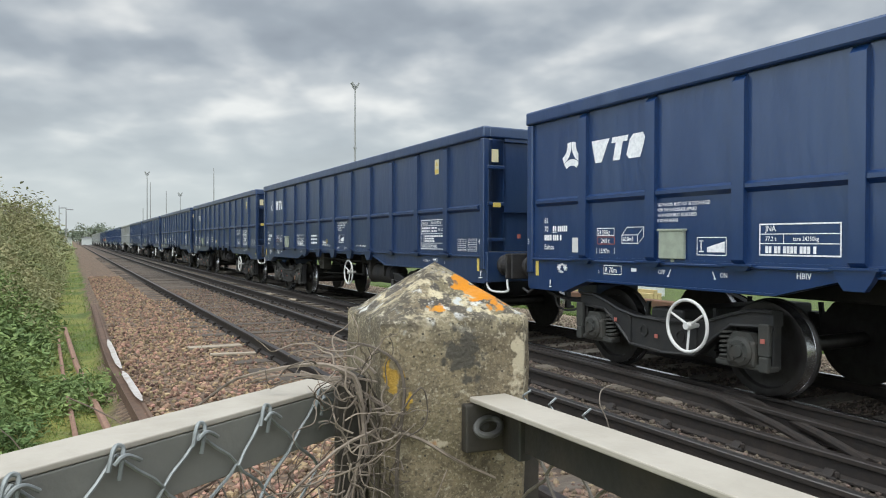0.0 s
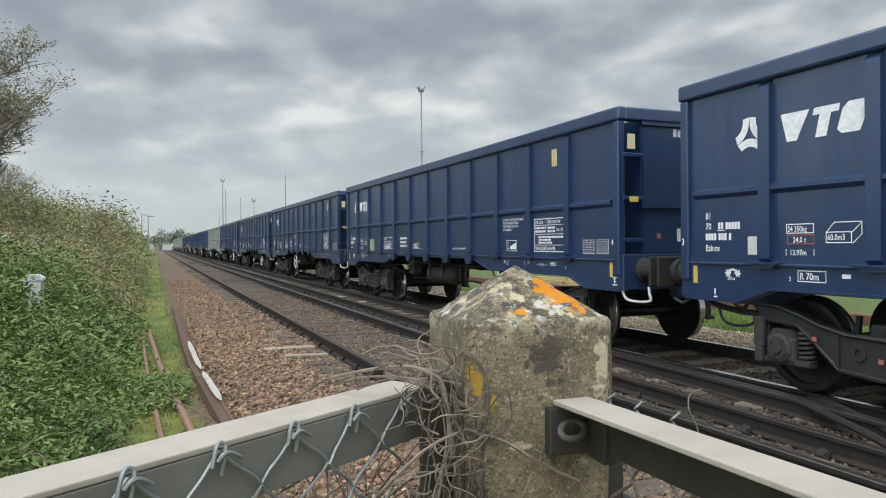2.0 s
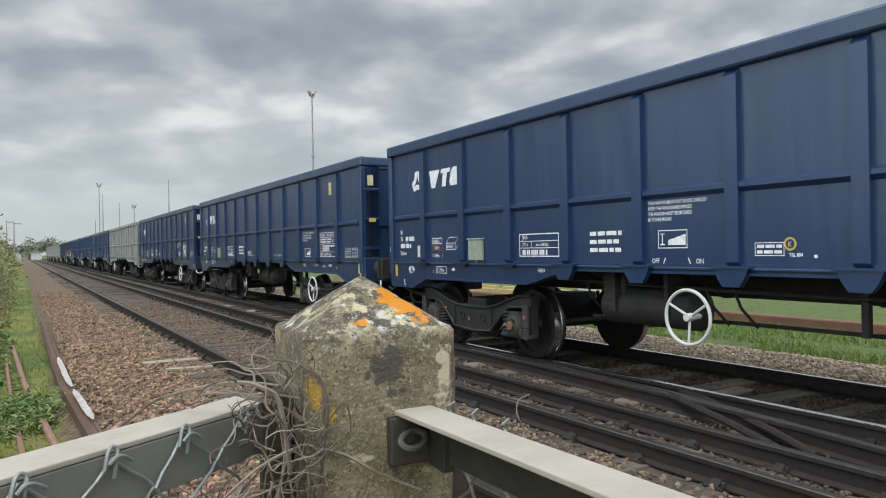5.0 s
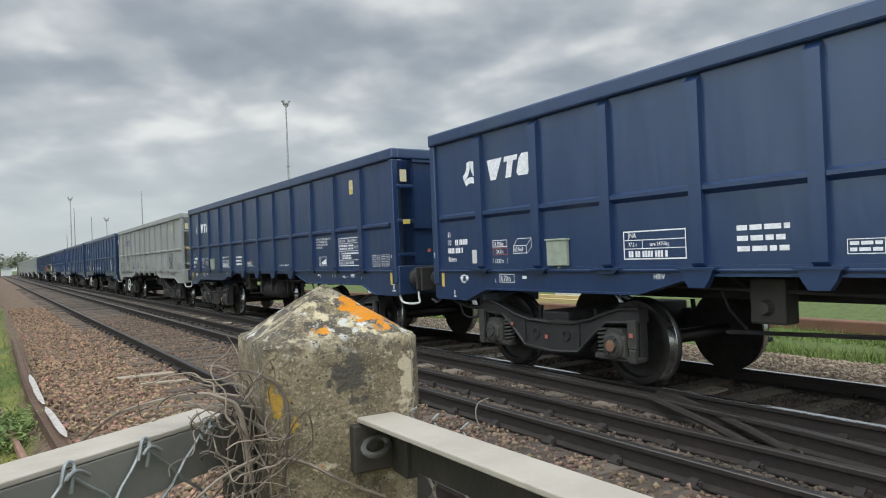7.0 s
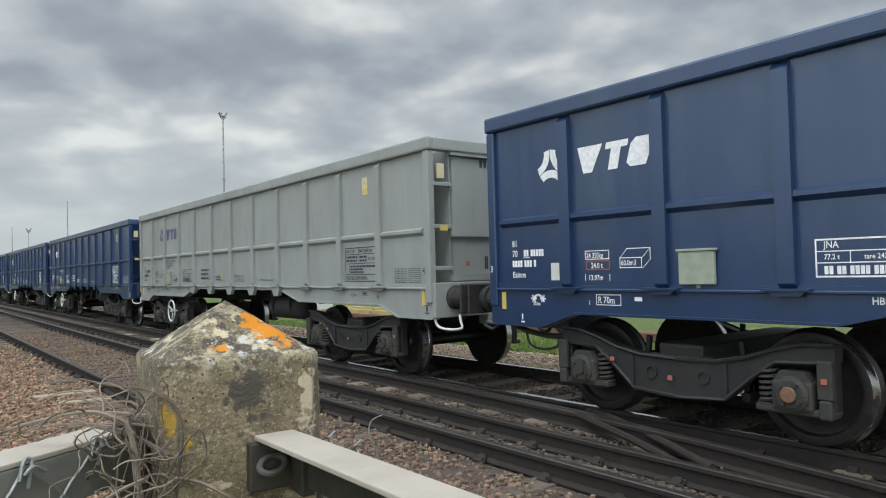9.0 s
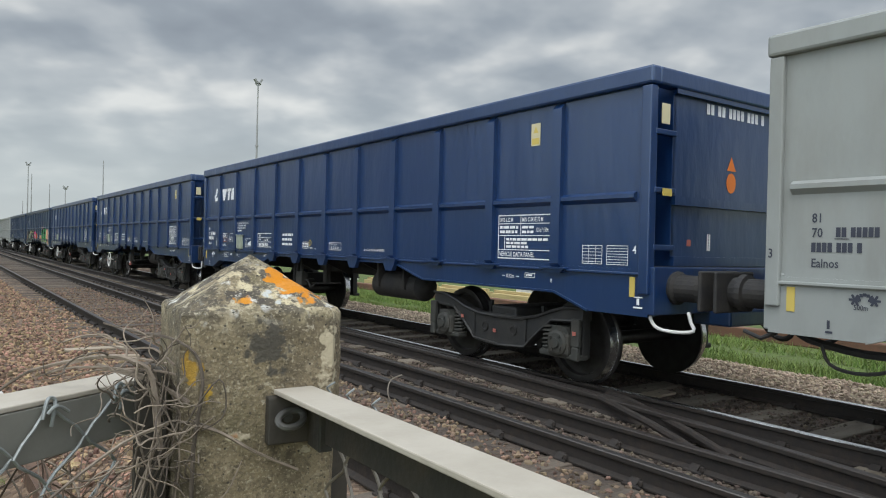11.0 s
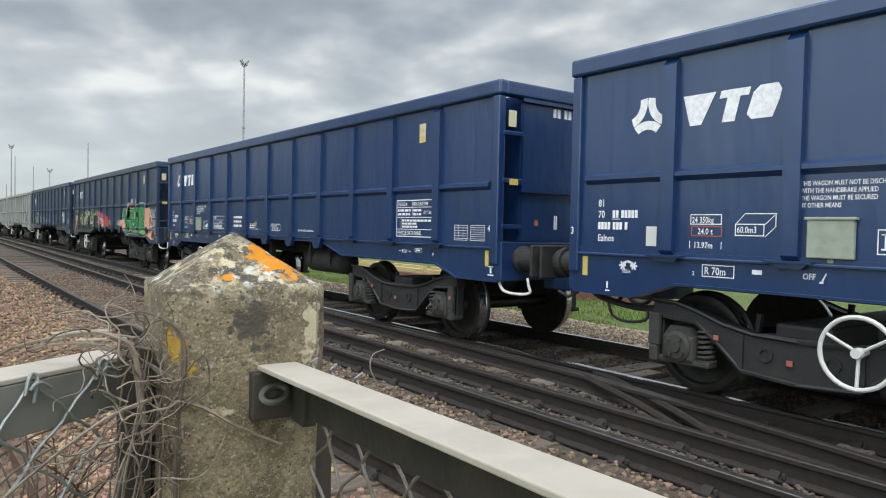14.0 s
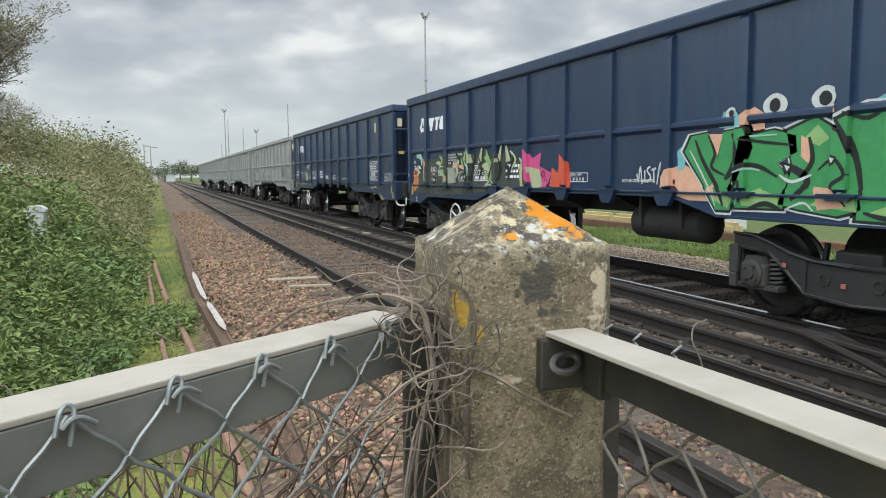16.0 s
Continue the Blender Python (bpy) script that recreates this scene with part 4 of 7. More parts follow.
# ---- lettering and plates on the wagons' near side ----
def paint_text(bm, s, u, z, size, squeeze=0.85, off=0.004, index=0):
    cu = bpy.data.curves.new("line", "FONT")
    cu.body, cu.size, cu.resolution_u, cu.offset = s, size * 1.38, 2, size * 0.018
    tmp = bpy.data.objects.new("line", cu)
    me = bpy.data.meshes.new_from_object(tmp)
    add_flat(bm, [(v.co.x * squeeze, v.co.y) for v in me.vertices], [list(p.vertices) for p in me.polygons], u, z, off, index)
    width = max((v.co.x for v in me.vertices), default=0) * squeeze
    bpy.data.objects.remove(tmp); bpy.data.curves.remove(cu); bpy.data.meshes.remove(me)
    return width


SHIFT = {"u": 0.0}


def add_flat(bm, pts, faces, u, z, off, index=0):
    low = max(z + q for p, q in pts) < 1.17
    off += 0.013 if low and off < 0.01 else 0.0
    vs = [bm.verts.new((-SIDE - off, -(u + p + SHIFT["u"]), z + q)) for p, q in pts]
    for f in faces:
        try:
            bm.faces.new([vs[i] for i in f]).material_index = index
        except ValueError:
            pass


def bar(bm, u0, u1, z0, z1, off=0.004, index=0):
    add_flat(bm, [(u0, z0), (u1, z0), (u1, z1), (u0, z1)], [(0, 1, 2, 3)], 0, 0, off, index)


def frame_box(bm, u0, u1, z0, z1, t=0.008, off=0.004, index=0):
    bar(bm, u0, u1, z0, z0 + t, off, index); bar(bm, u0, u1, z1 - t, z1, off, index)
    bar(bm, u0, u0 + t, z0 + t, z1 - t, off, index); bar(bm, u1 - t, u1, z0 + t, z1 - t, off, index)


def digits(bm, groups, u, z, h, index=0):
    """Blocks the size of numerals that are not written out."""
    for n in groups:
        for i in range(n):
            bar(bm, u, u + h * 0.46, z, z + h, index=index)
            u += h * 0.56
        u += h * 0.34


def small_print(bm, u0, u1, z, h, rnd, index=0):
    u = u0
    while u < u1 - h:
        w = min(h * rnd.uniform(1.2, 3.6), u1 - u)
        bar(bm, u, u + w, z, z + h, index=index)
        u += w + h * 0.5


def emblem(bm, u, z, r):
    """Three bent petals that bow towards their middle."""
    for phi in (-90, 150, 30):
        c = math.radians(phi)
        cu, cz = u + 1.42 * r * math.cos(c), z + 1.42 * r * math.sin(c)
        pts = []
        for rho, order in ((1.22 * r, range(9)), (0.80 * r, range(8, -1, -1))):
            for j in order:
                a = c + math.pi + math.radians(-40 + 10 * j)
                pts.append((cu + rho * math.cos(a), cz + rho * math.sin(a)))
        n = len(pts)
        add_flat(bm, pts, [(j, j + 1, n - 2 - j, n - 1 - j) for j in range(8)], 0, 0, 0.004)


def letter_wagon(w, ink, logo):
    rnd = random.Random(11)
    SHIFT["u"] = 0.175 + (1.05 if logo == LOGOBLUE else 0.09 if w == BLUE_WAGON else 0.045)
    bm = bm_new()
    emblem(bm, 0.655, 2.395, 0.180)
    part("emblem", bm, logo, w)
    bm = bm_new()
    add_flat(bm, [(1.015, 2.52), (1.315, 2.52), (1.185, 2.27), (1.080, 2.27)], [(0, 1, 2, 3)], 0, 0, 0.004)
    part("logo_block", bm, logo, w)
    bm = bm_new()
    add_flat(bm, [(1.345, 2.46), (1.415, 2.46), (1.370, 2.27), (1.480, 2.27), (1.525, 2.46), (1.595, 2.46), (1.610, 2.52), (1.360, 2.52)], [(0, 1, 6, 7), (1, 4, 6), (4, 5, 6), (1, 2, 3, 4)], 0, 0, 0.004)
    part("logo_block", bm, logo, w)
    bm = bm_new()
    add_flat(bm, [(1.580, 2.31), (1.620, 2.27), (1.785, 2.27), (1.840, 2.40), (1.855, 2.47), (1.825, 2.52), (1.685, 2.52), (1.630, 2.47)], [(0, 1, 2, 3, 4, 5, 6, 7)], 0, 0, 0.004)
    part("logo_block", bm, logo, w)
    SHIFT["u"] = 0.175
    bm = bm_new()
    paint_text(bm, "81", 0.17, 1.620, 0.068)
    part("number_lettering", bm, ink, w)
    bm = bm_new()
    paint_text(bm, "70", 0.17, 1.515, 0.068)
    digits(bm, [2, 5], 0.34, 1.515, 0.068)
    bar(bm, 0.33, 0.43, 1.500, 1.506)
    part("number_lettering", bm, ink, w)
    bm = bm_new()
    digits(bm, [4, 3, 1], 0.17, 1.408, 0.068)
    part("number_lettering", bm, ink, w)
    bm = bm_new()
    paint_text(bm, "Ealnos", 0.17, 1.300, 0.064)
    part("number_lettering", bm, ink, w)
    bm = bm_new()
    bar(bm, 0.72, 0.83, 1.27, 1.44)
    part("white_plate", bm, WHITE, w)
    bm = bm_new()
    for a in np.linspace(0, math.pi, 7):
        c, q = math.cos(a), math.sin(a)
        bar(bm, 0.545 + 0.045 * c - 0.011, 0.545 + 0.045 * c + 0.011, 1.085 + 0.04 * q - 0.011, 1.085 + 0.04 * q + 0.011)
    for side in (-1, 1):
        for a in (0.0, 1.05, 2.09):
            dx, dz, hw = 0.040 * math.cos(a), 0.040 * math.sin(a), 0.008
            cx = 0.545 + side * 0.062
            add_flat(bm, [(cx - dx + hw * math.sin(a), 1.088 - dz - hw * math.cos(a)), (cx + dx + hw * math.sin(a), 1.088 + dz - hw * math.cos(a)), (cx + dx - hw * math.sin(a), 1.088 + dz + hw * math.cos(a)), (cx - dx - hw * math.sin(a), 1.088 - dz + hw * math.cos(a))], [(0, 1, 2, 3)], 0, 0, 0.004)
    paint_text(bm, "500m", 0.475, 1.020, 0.036)
    part("hump_symbol", bm, ink, w)
    bm = bm_new()
    paint_text(bm, "R 70m", 1.31, 1.06, 0.062); frame_box(bm, 1.29, 1.575, 1.04, 1.14)
    part("radius_lettering", bm, ink, w)
    bm = bm_new()
    paint_text(bm, "2", 1.20, 1.045, 0.035)
    bar(bm, 1.72, 1.80, 1.085, 1.12)
    bar(bm, 0.29, 0.34, 0.84, 0.855); bar(bm, 0.30, 0.32, 0.87, 0.93)
    part("sole_bar_lettering", bm, ink, w)
    bm = bm_new()
    paint_text(bm, "24 350kg", 1.175, 1.475, 0.050, 0.78); frame_box(bm, 1.16, 1.445, 1.46, 1.545)
    paint_text(bm, "24.0 t", 1.23, 1.382, 0.050, 0.85); paint_text(bm, "13.97m", 1.195, 1.27, 0.050, 0.85)
    bar(bm, 1.155, 1.162, 1.265, 1.325); bar(bm, 1.442, 1.449, 1.265, 1.325)
    frame_box(bm, 1.56, 1.80, 1.375, 1.47); paint_text(bm, "60.0m3", 1.575, 1.40, 0.050, 0.80)
    for q in ((1.56, 1.47, 1.64, 1.55), (1.80, 1.47, 1.89, 1.55), (1.80, 1.375, 1.89, 1.455)):
        add_flat(bm, [(q[0], q[1] - 0.005), (q[0] + 0.008, q[1] - 0.005), (q[2] + 0.008, q[3]), (q[2], q[3])], [(0, 1, 2, 3)], 0, 0, 0.004)
    bar(bm, 1.64, 1.89, 1.543, 1.551); bar(bm, 1.883, 1.891, 1.455, 1.55)
    part("weight_lettering", bm, ink, w)
    bm = bm_new()
    frame_box(bm, 1.17, 1.45, 1.365, 1.45)
    part("red_outline", bm, RED, w)
    SHIFT["u"] = 0.07
    bm = bm_new()
    frame_box(bm, 3.370, 4.100, 1.28, 1.55, 0.012)
    bar(bm, 3.382, 4.088, 1.458, 1.466); bar(bm, 3.382, 4.088, 1.378, 1.386); bar(bm, 3.600, 3.607, 1.386, 1.458)
    paint_text(bm, "JNA", 3.430, 1.485, 0.050); paint_text(bm, "77.2 t", 3.430, 1.405, 0.038); paint_text(bm, "tare 24350kg", 3.690, 1.405, 0.036)
    digits(bm, [2, 2, 4, 3, 1], 3.430, 1.302, 0.058)
    paint_text(bm, "HBIV", 3.730, 1.10, 0.050, 0.9)
    part("class_panel", bm, ink, w)
    SHIFT["u"] = 0.09
    bm = bm_new()
    for i in range(3):
        small_print(bm, 4.58, 5.04 - 0.04 * (i % 2), 1.50 - 0.085 * i, 0.042, rnd)
    part("owner_lettering", bm, ink, w)
    SHIFT["u"] = 0.20
    bm = bm_new()
    paint_text(bm, "NOT TO BE LOOSE OR HUMP SHUNTED", 7.54, 1.285, 0.032, 0.72)
    part("notice_lettering", bm, ink, w)
    bm = bm_new()
    SHIFT["u"] = 0.12
    frame_box(bm, 10.69, 11.55, 1.265, 1.745, 0.012)
    for z in (1.645, 1.515, 1.36):
        bar(bm, 10.702, 11.538, z, z + 0.008)
    bar(bm, 11.06, 11.068, 1.52, 1.735); bar(bm, 10.80, 10.808, 1.368, 1.515)
    paint_text(bm, "IWB 6.52 M", 10.72, 1.67, 0.046, 0.70); paint_text(bm, "MIN CURVE 70 M", 11.085, 1.67, 0.046, 0.68)
    paint_text(bm, "135t / 150t", 11.30, 1.56, 0.044, 0.7)
    for z in (1.595, 1.545):
        small_print(bm, 10.72, 11.03, z, 0.03, rnd); small_print(bm, 11.085, 11.27, z, 0.028, rnd)
    for z in (1.465, 1.425, 1.385):
        small_print(bm, 10.83, 11.52 if z > 1.46 else 11.2, z, 0.026, rnd)
    paint_text(bm, "VEHICLE DATA PANEL", 10.715, 1.292, 0.052, 0.80)
    part("data_panel", bm, ink, w)
    bm = bm_new()
    paint_text(bm, "8.52m", 10.86, 1.06, 0.042, 0.9); bar(bm, 10.79, 10.84, 1.075, 1.082); bar(bm, 11.02, 11.07, 1.075, 1.082)
    part("length_lettering", bm, ink, w)
    bm = bm_new()
    frame_box(bm, 11.16, 11.32, 1.075, 1.125, 0.006); small_print(bm, 11.18, 11.30, 1.09, 0.02, rnd)
    part("maker_plate", bm, ink, w)
    bm = bm_new()
    paint_text(bm, "8", 11.55, 1.04, 0.045)
    part("numeral", bm, ink, w)
    for u0, n in ((11.97, 5), (12.28, 6)):
        bm = bm_new()
        frame_box(bm, u0, u0 + 0.255, 1.25, 1.43, 0.006)
        for i in range(n):
            bar(bm, u0 + 0.006, u0 + 0.249, 1.27 + 0.155 * i / n, 1.275 + 0.155 * i / n)
        if u0 < 12:
            bar(bm, 12.05, 12.055, 1.25, 1.43); bar(bm, 12.14, 12.145, 1.25, 1.43)
        part("grid_panel", bm, ink, w)
    bm = bm_new()
    paint_text(bm, "4", 12.585, 1.36, 0.075)
    part("numeral", bm, ink, w)
    bm = bm_new()
    bar(bm, 12.62, 12.72, 0.87, 0.885); bar(bm, 12.655, 12.685, 0.90, 0.96); bar(bm, 12.62, 12.72, 0.965, 0.975)
    part("end_mark", bm, ink, w)
    bm = bm_new()
    SHIFT["u"] = 0.0
    paint_text(bm, "3", 0.045, 1.36, 0.07, off=0.05)
    SHIFT["u"] = 0.19
    part("numeral", bm, ink, w)
    bm = bm_new()
    bar(bm, 11.13, 11.27, 2.465, 2.70, 0.006)
    part("warning_sticker", bm, PALEYELLOW, w, "pale yellow warning sticker")
    bm = bm_new()
    add_flat(bm, [(11.16, 2.60), (11.24, 2.60), (11.20, 2.67)], [(0, 1, 2)], 0, 0, 0.008)
    part("sticker_sign", bm, YELLOW, w)
    bm = bm_new()
    bar(bm, 11.145, 11.255, 2.48, 2.545, 0.008)
    part("sticker_text", bm, YELLOW, w)
    SHIFT["u"] = 0.0
    # end face: number, orange sign, red mark
    def end_face(bm, pts, lift=0.0):
        vs = [bm.verts.new((x, -BODY + 0.056 - lift, z)) for x, z in pts]
        bm.faces.new(vs)
    bm = bm_new()
    x = -0.36
    for n in (2, 2, 4, 3, 1):
        for i in range(n):
            end_face(bm, [(x, 2.70), (x + 0.05, 2.70), (x + 0.05, 2.80), (x, 2.80)])
            x += 0.068
        x += 0.045
    for xx in (-0.31, -0.28):
        end_face(bm, [(xx, 1.40), (xx + 0.025, 1.40), (xx + 0.025, 1.56), (xx, 1.56)])
    part("end_number", bm, ink, w)
    bm = bm_new()
    end_face(bm, [(-0.01, 2.19), (0.14, 2.19), (0.065, 2.33)])
    end_face(bm, [(0.065 + 0.08 * math.cos(a), 2.07 + 0.10 * math.sin(a)) for a in np.linspace(0, 6.28, 17)[:-1]])
    part("end_sign", bm, ORANGE, w, "orange hazard sign")
    bm = bm_new()
    end_face(bm, [(-0.62, 1.44), (-0.56, 1.44), (-0.56, 1.50), (-0.62, 1.50)])
    part("end_lamp_mark", bm, RED, w)
    bm = bm_new()
    box(bm, -SIDE + 0.05, -SIDE + 0.17, -BODY + 0.385, -BODY + 0.395, 2.50, 2.72)
    part("recess_sticker", bm, PALEYELLOW, w)
    bm = bm_new()
    box(bm, -SIDE + 0.10, -SIDE + 0.22, -BODY - 0.016, -BODY - 0.004, 1.88, 1.945)
    part("step_label", bm, YELLOW, w)
    bm = bm_new()
    box(bm, -SIDE + 0.08, -SIDE + 0.19, -BODY + 0.001, -BODY + 0.008, 2.52, 2.70)
    part("end_sticker", bm, PALEYELLOW, w)
    # pale mark on each bogie's end and red bogie marks
    bm = bm_new()
    box(bm, -0.003, 0.003, -0.022, 0.022, 0.475, 0.515)
    mark = mesh_of("bogie_mark", bm, RED)
    for y in (-2.205, -BODY + 2.205):
        for dx, dy, dz in ((-1.130, -1.24, 0.05), (-1.086, 0.05, -0.06), (-1.086, 0.66, 0.05)):
            part("bogie_mark", mark, None, w, at=(dx, y + dy, dz))


def maintenance_notices(wagon, ink, u, with_code):
    """A boxed brake plate, a ringed letter with its line, and further along the coded box."""
    rnd = random.Random(17)
    bm = bm_new()
    frame_box(bm, u, u + 0.26, 1.29, 1.40, 0.006)
    small_print(bm, u + 0.02, u + 0.24, 1.355, 0.026, rnd); small_print(bm, u + 0.02, u + 0.24, 1.31, 0.026, rnd)
    paint_text(bm, "TBL 804", u + 0.30, 1.285, 0.030, 0.8)
    bar(bm, u + 0.505, u + 0.53, 1.275, 1.30)
    part("brake_plate", bm, ink, wagon)
    bm = bm_new()
    for a in np.linspace(0, 2 * math.pi, 19)[:-1]:
        c, q = math.cos(a), math.sin(a)
        bar(bm, u + 0.310 + 0.045 * c - 0.008, u + 0.310 + 0.045 * c + 0.008, 1.385 + 0.045 * q - 0.008, 1.385 + 0.045 * q + 0.008)
    paint_text(bm, "K", u + 0.290, 1.362, 0.042)
    part("ringed_letter", bm, YELLOW, wagon, "yellow ringed letter")
    if with_code:
        bm = bm_new()
        v = u + 1.03
        frame_box(bm, v, v + 0.42, 1.28, 1.40, 0.008)
        paint_text(bm, "BCTP2 11 12 BCTP1", v + 0.02, 1.355, 0.030, 0.72)
        for i in range(4):
            frame_box(bm, v + 0.07 + 0.075 * i, v + 0.105 + 0.075 * i, 1.30, 1.335, 0.009)
        part("coded_box", bm, ink, wagon)


def notices(wagon, u, ink, shift, lift):
    """The handbrake warning, its picture panel and the OFF and ON marks, beside the wheel."""
    bm = bm_new()
    for i, s in enumerate(("THIS WAGON MUST NOT BE DISCHARGED", "WITH THE HANDBRAKE APPLIED", "THE WAGON MUST BE SECURED", "BY OTHER MEANS")):
        paint_text(bm, s, u, 1.745 + lift * 0.3 - 0.052 * i, 0.034, 0.74)
    part("handbrake_notice", bm, ink, wagon)
    bm = bm_new()
    v = u + shift
    z = lift
    frame_box(bm, v, v + 0.34, 1.27 + z, 1.44 + z, 0.008)
    add_flat(bm, [(v + 0.12, 1.30 + z), (v + 0.32, 1.30 + z), (v + 0.32, 1.40 + z), (v + 0.12, 1.345 + z)], [(0, 1, 2, 3)], 0, 0, 0.004)
    bar(bm, v + 0.045, v + 0.057, 1.31 + z, 1.41 + z); bar(bm, v + 0.025, v + 0.08, 1.40 + z, 1.408 + z); bar(bm, v + 0.025, v + 0.08, 1.30 + z, 1.312 + z)
    part("picture_panel", bm, ink, wagon)
    bm = bm_new()
    z = 1.075 + lift * 1.65
    wide = 0.80 if lift == 0 else 0.55
    paint_text(bm, "OFF", u + 0.04, z, 0.045); paint_text(bm, "ON", u + wide, z, 0.045)
    for x, l in ((u + 0.17, -0.03), (u + wide - 0.06, 0.03)):
        add_flat(bm, [(x, z - 0.015), (x + 0.012, z - 0.015), (x + 0.012 - l, z + 0.05), (x - l, z + 0.05)], [(0, 1, 2, 3)], 0, 0, 0.004)
        bar(bm, x - 0.010, x + 0.018, z - 0.022, z - 0.008)
    part("brake_marks", bm, ink, wagon)


def graffiti(wagon):
    """Sprayed pieces that run over panels and ribs alike."""
    rnd = random.Random(5)
    paints = {k: mat("spray_" + k, c, 0.6, col2=tuple(v * 0.75 for v in c), scale=9, amount=0.5) for k, c in dict(peach=(0.62, 0.36, 0.24), green=(0.045, 0.26, 0.085), mint=(0.30, 0.52, 0.42), lime=(0.25, 0.42, 0.16), orange=(0.55, 0.20, 0.08), black=(0.012, 0.014, 0.014), white=(0.52, 0.55, 0.54), cyan=(0.16, 0.42, 0.45), maroon=(0.07, 0.012, 0.03), olive=(0.050, 0.060, 0.050), cream=(0.40, 0.44, 0.26), pink=(0.55, 0.08, 0.22), red=(0.55, 0.09, 0.05)).items()}
    layers = {}

    def shape(colour, pts, lift):
        layers.setdefault(colour, []).append(([pts], lift))

    def blob(u, z, ru, rz, n=12, wob=0.15):
        return [(u + ru * (1 + rnd.uniform(-wob, wob)) * math.cos(a), z + rz * (1 + rnd.uniform(-wob, wob)) * math.sin(a)) for a in np.linspace(0, 2 * math.pi, n + 1)[:-1]]

    def ribbon(colour, pts, w, lift, taper=False):
        """One smooth sprayed line of even or swelling width."""
        line = [Vector((a, b, 0)) for a, b in pts]
        line = smooth_line(line, 4) if len(line) > 2 else line
        n = len(line)
        left, right = [], []
        for i, q in enumerate(line):
            d = (line[min(i + 1, n - 1)] - line[max(i - 1, 0)]).normalized()
            k = w / 2 * (0.35 + 0.65 * math.sin(math.pi * (i + 0.5) / n) if taper else 1.0)
            left.append((q.x - d.y * k, q.y + d.x * k)); right.append((q.x + d.y * k, q.y - d.x * k))
        layers.setdefault(colour, []).append(([[a, b, c, d] for a, b, c, d in zip(left, left[1:], right[1:], right)], lift))

    # a peach ground behind, with dark spots at its far end
    shape("peach", [(8.42, 1.24), (8.55, 1.42), (8.80, 1.48), (9.2, 1.30), (9.2, 1.10), (8.9, 1.10), (8.6, 1.17)], 0.003)
    shape("peach", [(11.55, 1.02), (11.60, 1.74), (11.95, 1.80), (12.12, 1.72), (12.30, 1.45), (12.42, 1.10), (12.52, 0.90), (12.20, 0.90), (11.9, 0.98)], 0.003)
    shape("maroon", [(11.68, 1.20), (11.62, 1.10), (11.80, 1.02), (11.98, 1.08), (11.96, 1.20)], 0.0045)
    for u, z, a, b in ((12.02, 1.60, 0.03, 0.03), (12.10, 1.42, 0.07, 0.13), (12.06, 1.30, 0.03, 0.03), (12.14, 1.16, 0.06, 0.09), (12.38, 1.02, 0.08, 0.11), (12.30, 1.36, 0.07, 0.08), (12.34, 1.22, 0.04, 0.05), (8.62, 1.19, 0.12, 0.06), (8.66, 1.29, 0.02, 0.03)):
        shape("maroon", blob(u, z, a, b, 11, 0.18), 0.005)
    # letters: a pale halo, a dark edge and the green fill
    letters = [[(8.82, 1.60), (8.92, 1.76), (9.16, 1.78), (9.30, 1.52), (9.36, 1.78), (9.66, 1.80), (9.74, 1.62), (9.60, 1.30), (9.48, 1.02), (9.30, 1.02), (9.10, 1.28)],
               [(9.62, 1.72), (9.98, 1.76), (10.22, 1.70), (10.24, 1.56), (10.02, 1.46), (10.16, 1.36), (10.12, 1.06), (9.56, 1.05), (9.44, 1.24), (9.56, 1.44)],
               [(10.12, 1.74), (10.42, 1.84), (10.66, 1.70), (10.80, 1.44), (10.88, 1.08), (10.66, 1.02), (10.30, 1.06), (10.06, 1.10), (10.20, 1.42)],
               [(10.66, 1.80), (10.92, 1.90), (11.30, 1.88), (11.50, 1.74), (11.52, 1.50), (11.38, 1.40), (11.62, 1.34), (11.66, 1.04), (11.40, 0.99), (10.84, 1.00), (10.86, 1.40)]]
    for p in letters:
        cu, cz = sum(a for a, b in p) / len(p), sum(b for a, b in p) / len(p)
        shape("white", [(cu + (a - cu) * 1.15, cz + (b - cz) * 1.10) for a, b in p], 0.006)
        shape("black", [(cu + (a - cu) * 1.08, cz + (b - cz) * 1.055) for a, b in p], 0.0075)
    for p in letters:
        shape("green", p, 0.009)
    # paler sweeps low in the letters
    for pts in ([(9.26, 1.12), (9.36, 1.20), (9.52, 1.14), (9.46, 1.04)], [(9.60, 1.16), (9.85, 1.24), (10.08, 1.16), (10.06, 1.08), (9.64, 1.07)], [(10.40, 1.10), (10.60, 1.22), (10.82, 1.16), (10.84, 1.06)], [(10.95, 1.06), (11.2, 1.16), (11.6, 1.14), (11.62, 1.05), (11.3, 1.02)], [(10.3, 1.66), (10.44, 1.78), (10.56, 1.66), (10.46, 1.60)]):
        shape("lime", pts, 0.0105)
    for pts in ([(9.17, 1.77), (9.30, 1.55), (9.36, 1.76)], [(10.42, 1.26), (10.66, 1.24), (10.74, 1.10), (10.48, 1.06)], [(10.28, 1.70), (10.40, 1.62), (10.38, 1.44), (10.28, 1.52)], [(9.14, 1.20), (9.24, 1.28), (9.30, 1.12)]):
        shape("peach", pts, 0.0112)
